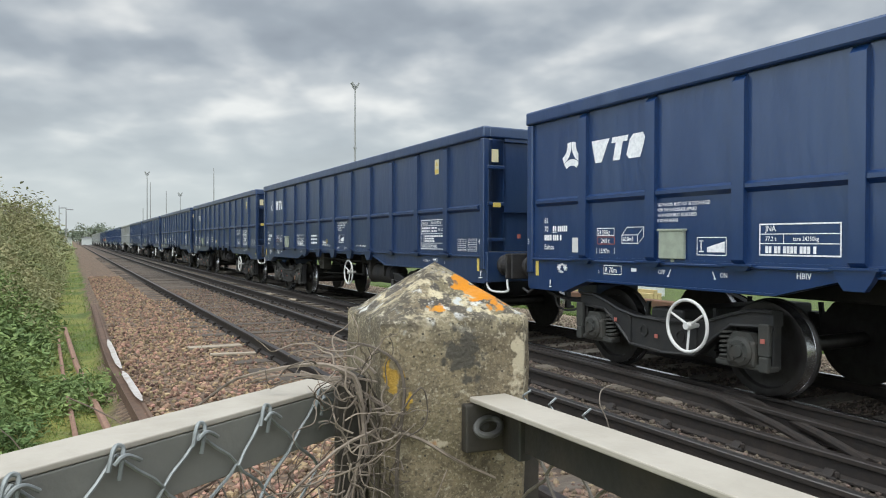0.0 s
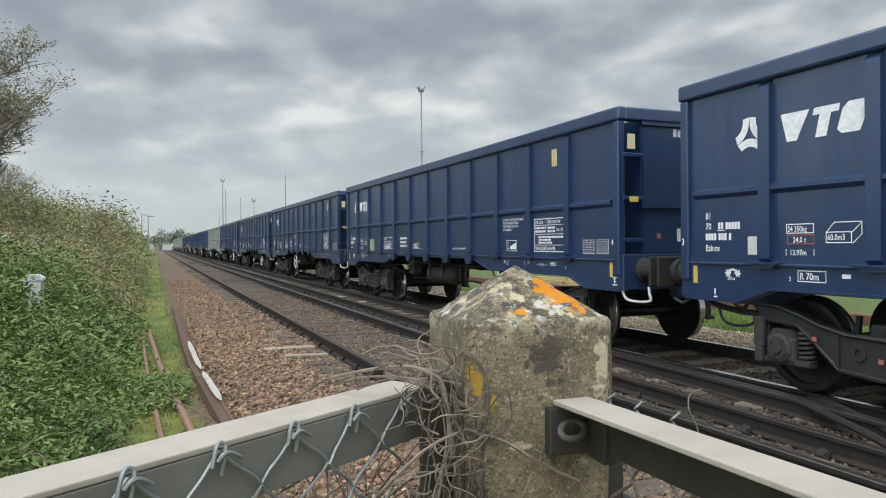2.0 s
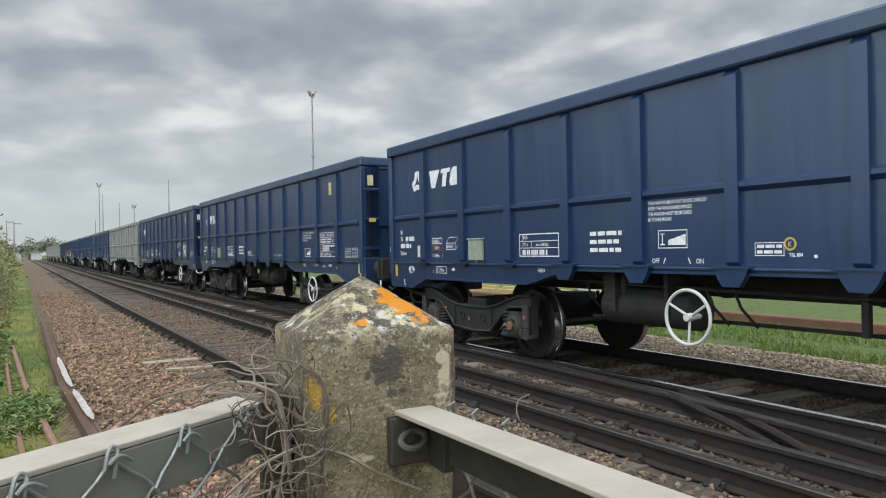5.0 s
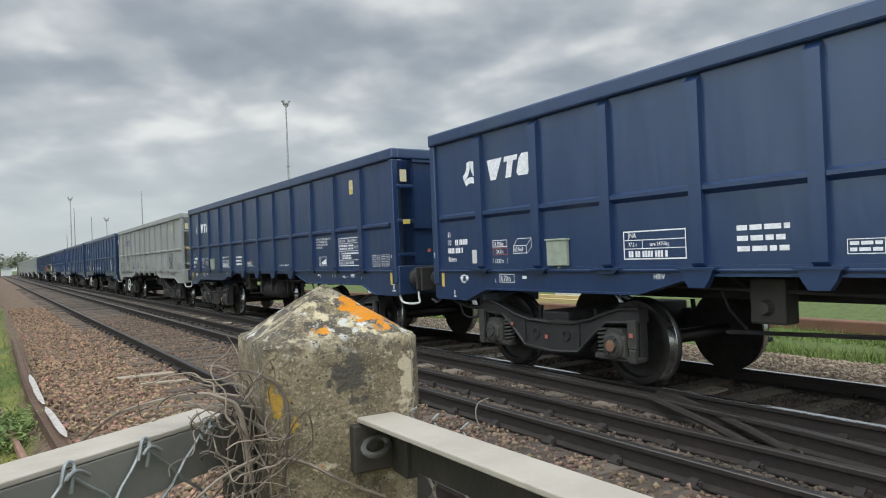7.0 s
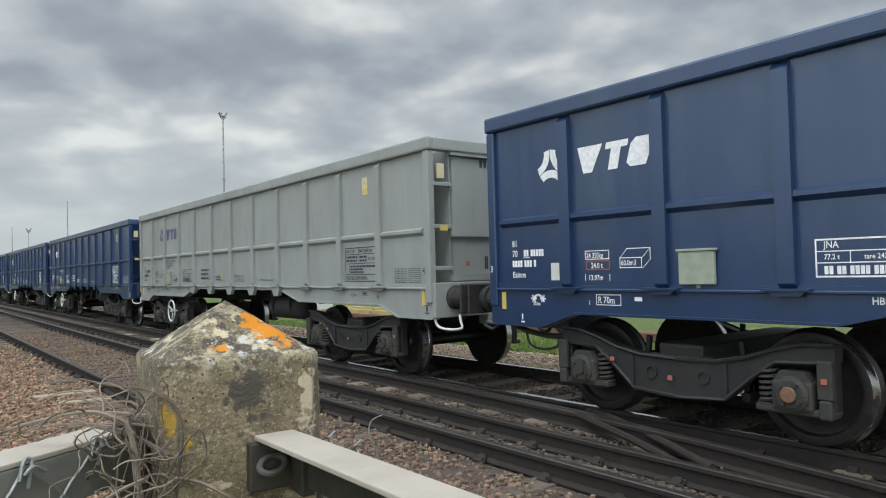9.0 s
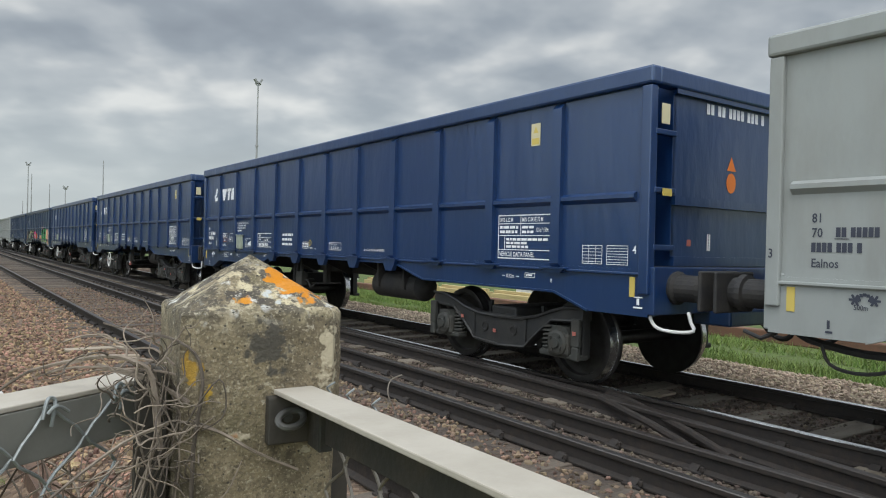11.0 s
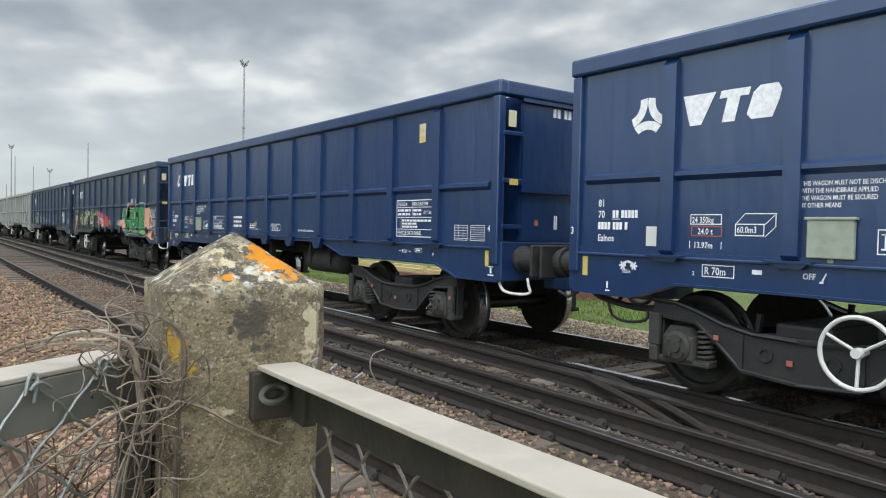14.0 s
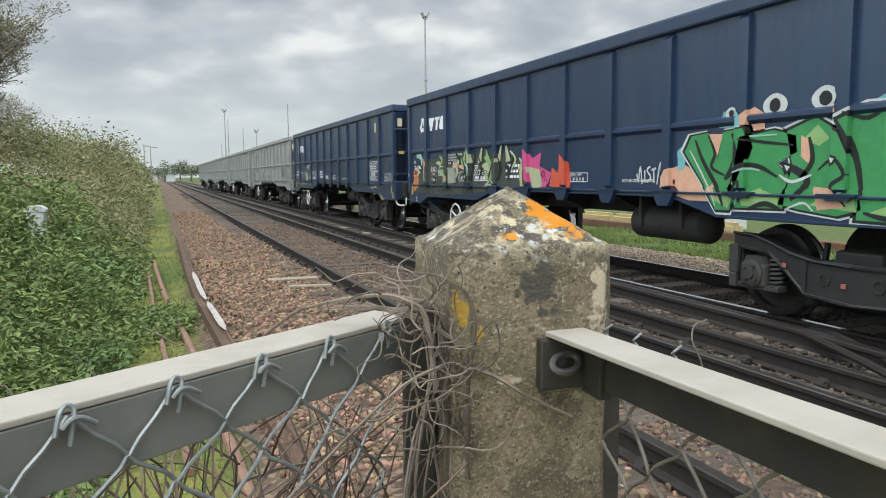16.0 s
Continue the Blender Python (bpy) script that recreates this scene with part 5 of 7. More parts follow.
    # dark inner lines
    for pts, w in (([(8.98, 1.72), (9.10, 1.50), (9.32, 1.22), (9.40, 1.06)], 0.050), ([(9.16, 1.76), (9.26, 1.58), (9.22, 1.44), (9.40, 1.36)], 0.040), ([(9.48, 1.76), (9.56, 1.60), (9.48, 1.40), (9.40, 1.32)], 0.075), ([(9.60, 1.70), (9.86, 1.66), (10.20, 1.62)], 0.030), ([(9.48, 1.30), (9.60, 1.44), (9.82, 1.44), (10.04, 1.34)], 0.045), ([(9.48, 1.18), (9.62, 1.30), (9.60, 1.10)], 0.035), ([(10.08, 1.46), (10.24, 1.40), (10.36, 1.30), (10.20, 1.14)], 0.075), ([(10.36, 1.68), (10.40, 1.48), (10.28, 1.32)], 0.050), ([(10.46, 1.40), (10.62, 1.50), (10.74, 1.36), (10.62, 1.26), (10.74, 1.10)], 0.035), ([(10.66, 1.78), (10.80, 1.52), (10.88, 1.16)], 0.055), ([(11.38, 1.86), (11.50, 1.70), (11.44, 1.50), (11.26, 1.40)], 0.080), ([(11.24, 1.42), (11.42, 1.36), (11.62, 1.30)], 0.035), ([(9.72, 1.04), (9.92, 1.10), (10.10, 1.05)], 0.05), ([(10.90, 1.06), (11.1, 1.02), (11.4, 1.02)], 0.04), ([(10.7, 1.86), (10.9, 1.80), (11.1, 1.92)], 0.035)):
        ribbon("black", pts, w, 0.0122, True)
    # pale gleams along the strokes
    for pts, w in (([(8.90, 1.62), (9.04, 1.44), (9.24, 1.16), (9.30, 1.06)], 0.022), ([(9.70, 1.72), (10.02, 1.72)], 0.018), ([(9.52, 1.38), (9.70, 1.42), (9.84, 1.40)], 0.020), ([(10.06, 1.36), (10.20, 1.30), (10.40, 1.36)], 0.030), ([(10.52, 1.14), (10.70, 1.22)], 0.018), ([(11.42, 1.62), (11.40, 1.74)], 0.02), ([(11.34, 1.44), (11.56, 1.38), (11.62, 1.44)], 0.028), ([(9.56, 1.08), (9.58, 1.24)], 0.018), ([(11.62, 1.06), (11.58, 1.26)], 0.02), ([(10.16, 1.06), (10.34, 1.12), (10.44, 1.05)], 0.022)):
        ribbon("mint" if w < 0.021 else "white", pts, w, 0.0134, True)
    # small eyes inside the letters
    for u, z, r in ((10.62, 1.48, 0.055), (11.20, 1.60, 0.085), (11.36, 1.24, 0.075), (9.54, 1.28, 0.04), (10.14, 1.42, 0.06)):
        shape("black", [(u - r, z + r * 0.9), (u + r * 0.9, z + r * 0.5), (u + r * 0.5, z - r * 0.5), (u - r * 0.4, z - r)], 0.0144)
        shape("white", [(u - r * 0.5, z + r * 0.5), (u + r * 0.55, z + r * 0.2), (u + r * 0.1, z - r * 0.5)], 0.0152)
    # caps and round eyes above the letters
    shape("cyan", [(9.30, 1.82), (9.36, 1.98), (9.44, 1.92), (9.54, 2.00), (9.60, 1.92), (9.70, 1.90), (9.62, 1.80)], 0.0055)
    shape("peach", [(9.62, 1.80), (9.60, 1.92), (9.74, 1.99), (9.86, 1.92), (9.88, 1.72), (9.74, 1.70)], 0.0060)
    shape("cyan", [(10.86, 1.90), (11.02, 1.97), (11.36, 1.95), (11.58, 1.88), (11.56, 1.78), (11.36, 1.88), (11.0, 1.90)], 0.0055)
    shape("white", [(11.54, 1.86), (11.74, 1.92), (11.74, 1.84), (11.66, 1.74), (11.66, 1.50), (11.56, 1.48)], 0.0050)
    shape("cyan", [(8.72, 1.40), (8.70, 1.62), (8.86, 1.70), (8.82, 1.44)], 0.0050)
    for u, z, r in ((9.46, 1.95, 0.07), (9.98, 1.98, 0.125), (10.50, 1.99, 0.125)):
        shape("white", [(u + r * (1.0 + 0.12 * math.cos(2 * a)) * math.cos(a), z + r * 0.85 * math.sin(a)) for a in np.linspace(0, 2 * math.pi, 19)[:-1]], 0.0066)
        shape("black", blob(u, z, r * 0.50, r * 0.50, 13, 0.06), 0.0078)
        ribbon("peach", [(u - r, z - r * 0.85), (u, z - r * 1.05), (u + r, z - r * 0.85)], 0.035, 0.0072)
    # a white scrawl in three rows, and a small tag between two ribs
    scrawl = [[(12.30, 1.74), (12.22, 1.68), (12.22, 1.56), (12.30, 1.52)], [(12.34, 1.50), (12.40, 1.74), (12.44, 1.50)], [(12.35, 1.60), (12.44, 1.60)], [(12.48, 1.50), (12.49, 1.72), (12.58, 1.50), (12.60, 1.72)], [(12.64, 1.76), (12.63, 1.70)], [(12.66, 1.72), (12.80, 1.74)], [(12.73, 1.73), (12.71, 1.50)],
              [(12.46, 1.44), (12.36, 1.40), (12.46, 1.32), (12.36, 1.26)], [(12.60, 1.42), (12.52, 1.38), (12.58, 1.35), (12.52, 1.30), (12.62, 1.28)], [(12.66, 1.40), (12.66, 1.30), (12.74, 1.38)],
              [(12.50, 1.20), (12.64, 1.22)], [(12.57, 1.21), (12.56, 1.08)], [(12.66, 1.20), (12.65, 1.06), (12.71, 1.14), (12.72, 1.06)], [(12.76, 1.18), (12.75, 1.05)], [(12.84, 1.18), (12.78, 1.12), (12.83, 1.06)]]
    for pts in scrawl:
        ribbon("cream" if pts[0][1] < 1.23 else "white", pts, 0.026, 0.0100)
    for pts in ([(8.02, 1.38), (8.05, 1.28), (8.08, 1.46), (8.12, 1.26)], [(8.16, 1.42), (8.17, 1.28)], [(8.26, 1.46), (8.20, 1.42), (8.27, 1.34), (8.20, 1.28)], [(8.28, 1.42), (8.36, 1.44)], [(8.32, 1.42), (8.33, 1.28)], [(8.38, 1.26), (8.43, 1.50), (8.47, 1.26)]):
        ribbon("white", pts, 0.022, 0.006)
    # the older piece in olive and cream
    shape("olive", [(0.35, 1.02), (2.0, 0.99), (5.4, 1.16), (5.6, 1.55), (4.6, 1.72), (2.8, 1.76), (1.0, 1.68), (0.3, 1.50)], 0.003)
    for i in range(34):
        u, z = rnd.uniform(0.5, 5.1), rnd.uniform(1.12, 1.62)
        a = rnd.choice((0.9, 1.2, 1.9, 2.3, 0.3))
        l = rnd.uniform(0.2, 0.5)
        pts = [(u, z), (u + l * 0.5 * math.cos(a) + 0.06, z + l * 0.4 * math.sin(a)), (u + l * math.cos(a + 0.5), z + l * 0.7 * math.sin(a + 0.5))]
        pts = [(p, min(max(q, 1.03), 1.80)) for p, q in pts]
        ribbon(("cream", "black", "lime", "cream", "peach", "black", "mint")[i % 7], pts, rnd.uniform(0.05, 0.11), 0.005 + 0.0003 * i, True)
    for i in range(6):
        u = 2.9 + 0.36 * i
        shape("lime" if i % 3 == 0 else "cream", [(u, 1.58), (u + 0.16, 1.60), (u + 0.22 - 0.26 * (i % 2), 1.84 + 0.06 * (i % 3))], 0.0160)
        ribbon("black", [(u + 0.05, 1.30), (u + 0.16, 1.48), (u + 0.05 + 0.2 * (i % 2), 1.68)], 0.05, 0.0165, True)
    shape("pink", [(5.35, 1.30), (5.30, 1.78), (5.55, 1.62), (5.80, 1.70), (5.75, 1.50), (6.10, 1.40), (5.95, 1.20), (5.60, 1.22)], 0.004)
    shape("red", [(6.05, 1.22), (6.10, 1.48), (6.25, 1.40), (6.38, 1.66), (6.55, 1.52), (6.60, 1.20), (6.3, 1.17)], 0.005)
    shape("cream", [(5.4, 1.50), (5.75, 1.45), (5.85, 1.20), (5.55, 1.18)], 0.006)
    shape("orange", [(0.30, 1.02), (0.28, 1.45), (0.55, 1.60), (0.62, 1.15)], 0.004)
    shape("cream", blob(5.25, 1.35, 0.10, 0.22, 9, 0.3), 0.017)

    for colour, shapes in layers.items():
        for outlines, lift in shapes:
            one = bm_new()
            for pts in outlines:
                one.faces.new([one.verts.new((0, -a, b)) for a, b in pts])
            bmesh.ops.remove_doubles(one, verts=one.verts[:], dist=1e-5)
            bmesh.ops.triangulate(one, faces=one.faces[:])
            edge = 0.066 + 0.5 * lift
            for c in [u - edge for u in RIBS] + [u + edge for u in RIBS]:
                bmesh.ops.bisect_plane(one, geom=one.verts[:] + one.edges[:] + one.faces[:], plane_co=(0, -c, 0), plane_no=(0, 1, 0))
            bmesh.ops.bisect_plane(one, geom=one.verts[:] + one.edges[:] + one.faces[:], plane_co=(0, 0, 1.24), plane_no=(0, 0, 1))
            bm = bm_new()
            stand = {}
            for f in one.faces:
                c = f.calc_center_median()
                on_rib = any(abs(-c.y - u) < edge for u in RIBS) and c.z > 1.24
                stand[f] = SIDE + lift + (0.051 if on_rib else 0.014 if c.z < 1.24 else 0.0)
                bm.faces.new([bm.verts.new((-stand[f], v.co.y, v.co.z)) for v in f.verts])
            for e in one.edges:
                offs = sorted({stand[f] for f in e.link_faces})
                if len(offs) == 2:
                    (y0, z0), (y1, z1) = [(v.co.y, v.co.z) for v in e.verts]
                    bm.faces.new([bm.verts.new(q) for q in ((-offs[0], y0, z0), (-offs[0], y1, z1), (-offs[1], y1, z1), (-offs[1], y0, z0))])
            bmesh.ops.remove_doubles(bm, verts=bm.verts[:], dist=1e-5)
            one.free()
            part("sprayed_shape", bm, paints[colour], wagon, colour + " sprayed graffiti shape")


letter_wagon(BLUE_WAGON, LETTER, LETTER)
letter_wagon(NEW_WAGON, LETTER, LETTER)
letter_wagon(OLD_WAGON, LETTER, LETTER)
letter_wagon(GREY_WAGON, DARKLETTER, LOGOBLUE)


bm = bm_new()
box(bm, -SIDE - 0.045, -SIDE - 0.004, -0.16, 0.16, 1.23, 1.50, 0.008)
box(bm, -SIDE - 0.055, -SIDE - 0.004, -0.175, 0.175, 1.50, 1.52, 0.004)
box(bm, -SIDE - 0.02, -SIDE - 0.004, -0.02, 0.02, 1.20, 1.23)
HOLDER = mesh_of("document_holder", bm, mat("pale_green_grey_plate", (0.30, 0.34, 0.27), 0.5, col2=(0.22, 0.25, 0.20), scale=10, amount=0.6))


bm = bm_new()
lathe(bm, [(-0.66, 0.0001), (-0.64, 0.10), (-0.57, 0.195), (0.57, 0.195), (0.64, 0.10), (0.66, 0.0001)], "y", 20, (-0.80, 0, 0.76))
for y in (-0.35, 0.35):
    box(bm, -1.03, -0.61, y - 0.025, y + 0.025, 0.72, 1.15)
RESERVOIR = mesh_of("air_reservoir", bm, BLACK, True)


def place_train():
    for k in range(-1, 17):
        src = GREY_WAGON if k == 6 or k >= 12 else OLD_WAGON if k in (10, 11) else NEW_WAGON if k in (0, 7, 8, 9) else BLUE_WAGON
        m = pose(CENTRE, train_at(0) + PITCH * k, 0)
        if k in (-1, 0, 6, 10):
            ob = src
            ob.matrix_basis = m
        else:
            ob = copy_thing(src, m)
        WAGONS[k] = ob
    wheel_u = {1: 7.37, 2: 10.45, 3: 5.95, 4: 10.42, 5: 10.42}
    for k, ob in WAGONS.items():
        u = wheel_u.get(k, 2.67)
        blue = not (k == 6 or k >= 12)
        far_wheel = k in (1, 2, 3, 4, 5)
        notices(ob, {1: 6.56, 3: 5.48, 2: 9.80, 4: 9.80, 5: 9.80}.get(k, 2.24), LETTER if blue else DARKLETTER, 0.12 if far_wheel else 0.52, 0.09 if k in (1, 3) else 0.0)
        maintenance_notices(ob, LETTER if blue else DARKLETTER, 6.62 if k == 3 else 5.55, not far_wheel)
        part("air_reservoir", RESERVOIR, None, ob, "black cylindrical air reservoir slung under the floor", at=(0, -{1: 8.5, 2: 6.45, 3: 5.20, 4: 6.45, 5: 6.45}.get(k, 8.25), 0.0 if k in (1, 2, 3, 4, 5) else 0.05))
        if blue or k == 6:
            part("document_holder", HOLDER, None, ob, "pale document holder with a lid", at=(0, -(2.47 if u < 4 else 2.52), 0))
        part("handbrake_wheel", HANDWHEEL, None, ob, "white-painted handbrake wheel", at=(-SIDE - 0.03, -u, 0.74 if 4 < u < 8 else 0.60))


place_train()
graffiti(WAGONS[10])
WAGONS[10]["label"] = "dark blue ribbed box wagon covered in green graffiti"


# ---- the fence post ----
PX, PY, PYAW, HALF, SHOULDER = 0.340, 0.669, -6.0, 0.0782, 1.318


def build_post():
    bm = bm_new()
    n = 11
    grid = {}
    levels = [-0.6, 0.2, 0.6, 0.85, 1.0] + list(np.linspace(1.05, SHOULDER, 12))
    rnd = random.Random(2)
    ch = 0.014
    outline = []
    for sx, sy in ((-1, -1), (1, -1), (1, 1), (-1, 1)):
        a = (sx * HALF, sy * (HALF - ch)); b = (sx * (HALF - ch), sy * HALF)
        outline += [a, b] if (sx * sy) > 0 else [b, a]
    dense = []
    for i in range(8):
        p, q = Vector(outline[i]), Vector(outline[(i + 1) % 8])
        m = 12 if (q - p).length > 0.05 else 2
        dense += [p.lerp(q, j / m) for j in range(m)]
    rings = []
    cap = [(SHOULDER + 0.004, 0.965)] + [(SHOULDER + 0.0555 * f, 1 - f) for f in (0.12, 0.25, 0.4, 0.55, 0.7, 0.84, 0.94)]
    for z, k in [(z, 1.0) for z in levels] + cap:
        ring = []
        for p in dense:
            v = Vector((p.x * k, p.y * k, z))
            d = noise.noise(v * 22) * 0.0022 + noise.noise(v * 70) * 0.0013
            v += Vector((p.x, p.y, 0)).normalized() * d + Vector((0, 0, 1)) * (noise.noise(v * 40) * 0.002 if z > 1.3 else 0)
            ring.append(bm.verts.new(v))
        rings.append(ring)
    m = len(dense)
    for a, b in zip(rings, rings[1:]):
        for i in range(m):
            bm.faces.new((a[i], a[(i + 1) % m], b[(i + 1) % m], b[i]))
    tip = bm.verts.new((0, 0, SHOULDER + 0.0555))
    for i in range(m):
        bm.faces.new((rings[-1][i], rings[-1][(i + 1) % m], tip))
    ob = part("fence_post", bm, CONCRETE, smooth=True, at=pose(PX, PY, 0, 0, 0, PYAW))
    tagged(ob, "weathered square concrete fence post with pyramid top and orange lichen", "fence post")


build_post()

# ---- fence rails, brackets and chain link ----
def rail_frame(a, b):
    """Along, sideways and up for a rail from a to b."""
    a, b = Vector(a), Vector(b)
    d = (b - a).normalized()
    side = Vector((0, 0, 1)).cross(d).normalized()
    return a, d, side, d.cross(side).normalized() * -1 if d.cross(side).z < 0 else d.cross(side).normalized()


def angle_iron(name, a, length, d, side, up, web_side, label, width, web, web_material):
    """An angle: a level flange whose edge runs along a, and a web hanging from one edge."""
    t = 0.005
    ob = new(name)
    tagged(ob, label, "fence rail", "fence rails")
    w0 = 0.0 if web_side == 0 else width - t
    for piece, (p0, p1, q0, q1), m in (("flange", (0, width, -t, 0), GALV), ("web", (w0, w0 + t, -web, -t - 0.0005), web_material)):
        bm = bm_new()
        r0 = [bm.verts.new(a + side * p + up * q) for p, q in ((p0, q0), (p1, q0), (p1, q1), (p0, q1))]
        r1 = [bm.verts.new(a + d * length + side * p + up * q) for p, q in ((p0, q0), (p1, q0), (p1, q1), (p0, q1))]
        bm.faces.new(r0); bm.faces.new(list(reversed(r1)))
        for i in range(4):
            bm.faces.new((r0[i], r0[(i + 1) % 4], r1[(i + 1) % 4], r1[i]))
        bmesh.ops.bevel(bm, geom=[e for e in bm.edges if e.calc_length() > 0.2], offset=0.0012, segments=2, affect="EDGES", profile=0.5)
        part(piece, bm, m, ob)
    return ob


L_START, L_DIR = Vector((0.250, 0.700, 1.247)), Vector((-0.848, -0.529, 0)).normalized()
L_SIDE = Vector((-0.529, 0.848, 0)).normalized()
UP = Vector((0, 0, 1))
left_rail = angle_iron("fence_rail", L_START, 1.3, L_DIR, L_SIDE, UP, 0, "pale galvanised angle-iron fence rail with chain link hooked on", 0.05, 0.052, GALV_SHADED)
R_START, R_DIR = Vector((0.336, 0.587, 1.2465)), Vector((-0.045, -0.997, 0.028)).normalized()
R_SIDE = Vector((0.999, -0.045, 0)).normalized()
R_UP = R_SIDE.cross(R_DIR).normalized()
R_UP = R_UP if R_UP.z > 0 else -R_UP
# Same galvanised iron, but its web is coloured dark for the flange's shade.
right_rail = angle_iron("fence_rail", R_START, 1.5, R_DIR, R_SIDE, R_UP, 1, "pale galvanised angle-iron fence rail bolted to the post", 0.040, 0.048, DARKSTEEL_AND_SHADE)


def build_bracket():
    b = new("rail_bracket")
    tagged(b, "dark steel bracket plate with an eye bolt on the concrete post", "bracket")
    m = pose(PX, PY, 0, 0, 0, PYAW)
    b.matrix_basis = m
    bm = bm_new()
    box(bm, -0.002, 0.048, -HALF - 0.010, -HALF + 0.002, 1.194, 1.240, 0.002)
    part("plate", bm, DARKSTEEL_AND_SHADE, b)
    bm = bm_new()
    ring = [(0.017 + 0.0125 * math.cos(a) + 0.003 * math.sin(a), -HALF - 0.020 + 0.006 * math.sin(a), 1.2205 + 0.0065 * math.sin(a)) for a in np.linspace(0, 2 * math.pi, 25)]
    tube(bm, ring, 0.0034, 8, cap=False)
    tube(bm, [(0.016, -HALF - 0.004, 1.2205), (0.016, -HALF - 0.014, 1.2205)], 0.005, 8)
    part("eye_bolt", bm, mat("dull_dark_zinc", (0.10, 0.10, 0.095), 0.55, 0.5, col2=(0.06, 0.055, 0.05), scale=60, amount=0.6), b, "grey steel eye bolt", smooth=True)
    bm = bm_new()
    box(bm, 0.036, 0.050, -HALF - 0.045, -HALF - 0.011, 1.192, 1.240, 0.002)
    part("cleat", bm, DARKSTEEL_AND_SHADE, b)


build_bracket()
bm = bm_new()
box(bm, 0.396, 0.419, 0.590, 0.597, -0.3, 1.205, 0.001)
box(bm, 0.412, 0.419, 0.597, 0.62, -0.3, 1.205, 0.001)
tagged(part("stretcher_bar", bm, DARKSTEEL_AND_SHADE), "dark upright steel bar beside the concrete post", "steel bar")
bm = bm_new()
box(bm, 0.420, 0.438, 0.655, 0.70, -0.3, 1.262, 0.002)
tagged(part("stretcher_bar", bm, DARKSTEEL_AND_SHADE), "dark upright steel bar behind the concrete post", "steel bar")
bm = bm_new()
box(bm, 0.226, 0.256, 0.652, 0.660, -0.3, 1.262, 0.001)
box(bm, 0.248, 0.256, 0.660, 0.69, -0.3, 1.262, 0.001)
tagged(part("stretcher_bar", bm, DARKSTEEL_AND_SHADE), "dark upright angle bar wrapped in dry vines", "steel bar")


def chain_link(origin, d, out, length, top, bottom, w, label, hooks, metal):
    """Zigzag wires that hook into one another along a fence; a wire each."""
    net = new("chain_link_fence")
    tagged(net, label, "chain link")
    half, step = w / 2, 0.034
    n = int(length / half)
    rows = int((top - bottom) / step)
    rnd = random.Random(8)
    for i in range(n):
        pts = []
        sag = 0.0
        for j in range(rows + 1):
            col = i + (j + i) % 2
            jig = Vector((rnd.uniform(-1, 1), rnd.uniform(-1, 1), rnd.uniform(-1, 1))) * 0.0012
            drop = 0.006 * noise.noise((col * 0.35, j * 0.2, 3.0))
            base = origin + d * (col * half + drop) + Vector((0, 0, top - j * step + drop))
            depth = 0.0022 if (j % 2) else -0.0022
            p = base + out * depth + jig
            if pts:
                q = pts[-1]
                pts.append(q.lerp(p, 0.45) + out * 0.0008)
            pts.append(p)
        bm = bm_new()
        tube(bm, smooth_line(pts, 2), 0.0016, 6)
        part("wire", bm, metal, net)
    if hooks:
        for i in range(n // 2 + 1):
            base = origin + d * (2 * i * half)
            lean = rnd.uniform(-0.3, 0.3)
            h = [d * 0.001 + UP * (top - 0.016) + out * 0.003, d * -0.001 + UP * (top - 0.002) + out * 0.004, d * -0.003 + UP * (top + 0.006) + out * 0.002, d * 0.001 + UP * (top + 0.0085) + out * 0.001, d * 0.006 + UP * (top + 0.005) + out * 0.003, d * 0.010 + UP * (top - 0.008) + out * 0.004]
            bm = bm_new()
            tube(bm, smooth_line([base + v for v in h], 4), 0.0017, 7)
            h = [d * 0.006 + UP * (top - 0.004) + out * 0.005, d * 0.001 + UP * (top + 0.001) + out * 0.0065, d * -0.007 + UP * (top - 0.0005) + out * 0.005, d * (-0.016 + 0.003 * lean) + UP * (top - 0.006) + out * 0.004]
            tube(bm, smooth_line([base + v for v in h], 4), 0.0017, 7)
            part("hook", bm, WIRE, net, smooth=True)
    return net


chain_link(L_START + Vector((0, 0, -1.247)) - L_SIDE * 0.004 + L_DIR * 0.043, L_DIR, -L_SIDE, 0.95, 1.240, 0.62, 0.0735, "galvanised chain link hooked over the angle-iron rail", True, WIRE)
FLAT = Vector((R_DIR.x, R_DIR.y, 0)).normalized()
chain_link(R_START + Vector((0, 0, -R_START.z)) + R_SIDE * 0.046 + FLAT * 0.02, FLAT, R_SIDE, 0.9, 1.215, 0.60, 0.0735, "old chain link hung behind the angle-iron rail", False, OLDWIRE)


# ---- dry vines and twigs on the fence ----
def curl(rnd, p, d, n, step, wild, droop=0.0):
    pts = [Vector(p)]
    d = Vector(d).normalized()
    for i in range(n):
        d = (d + Vector((rnd.uniform(-1, 1), rnd.uniform(-1, 1), rnd.uniform(-1, 1))) * wild + Vector((0, 0, -droop))).normalized()
        pts.append(pts[-1] + d * step)
    return pts


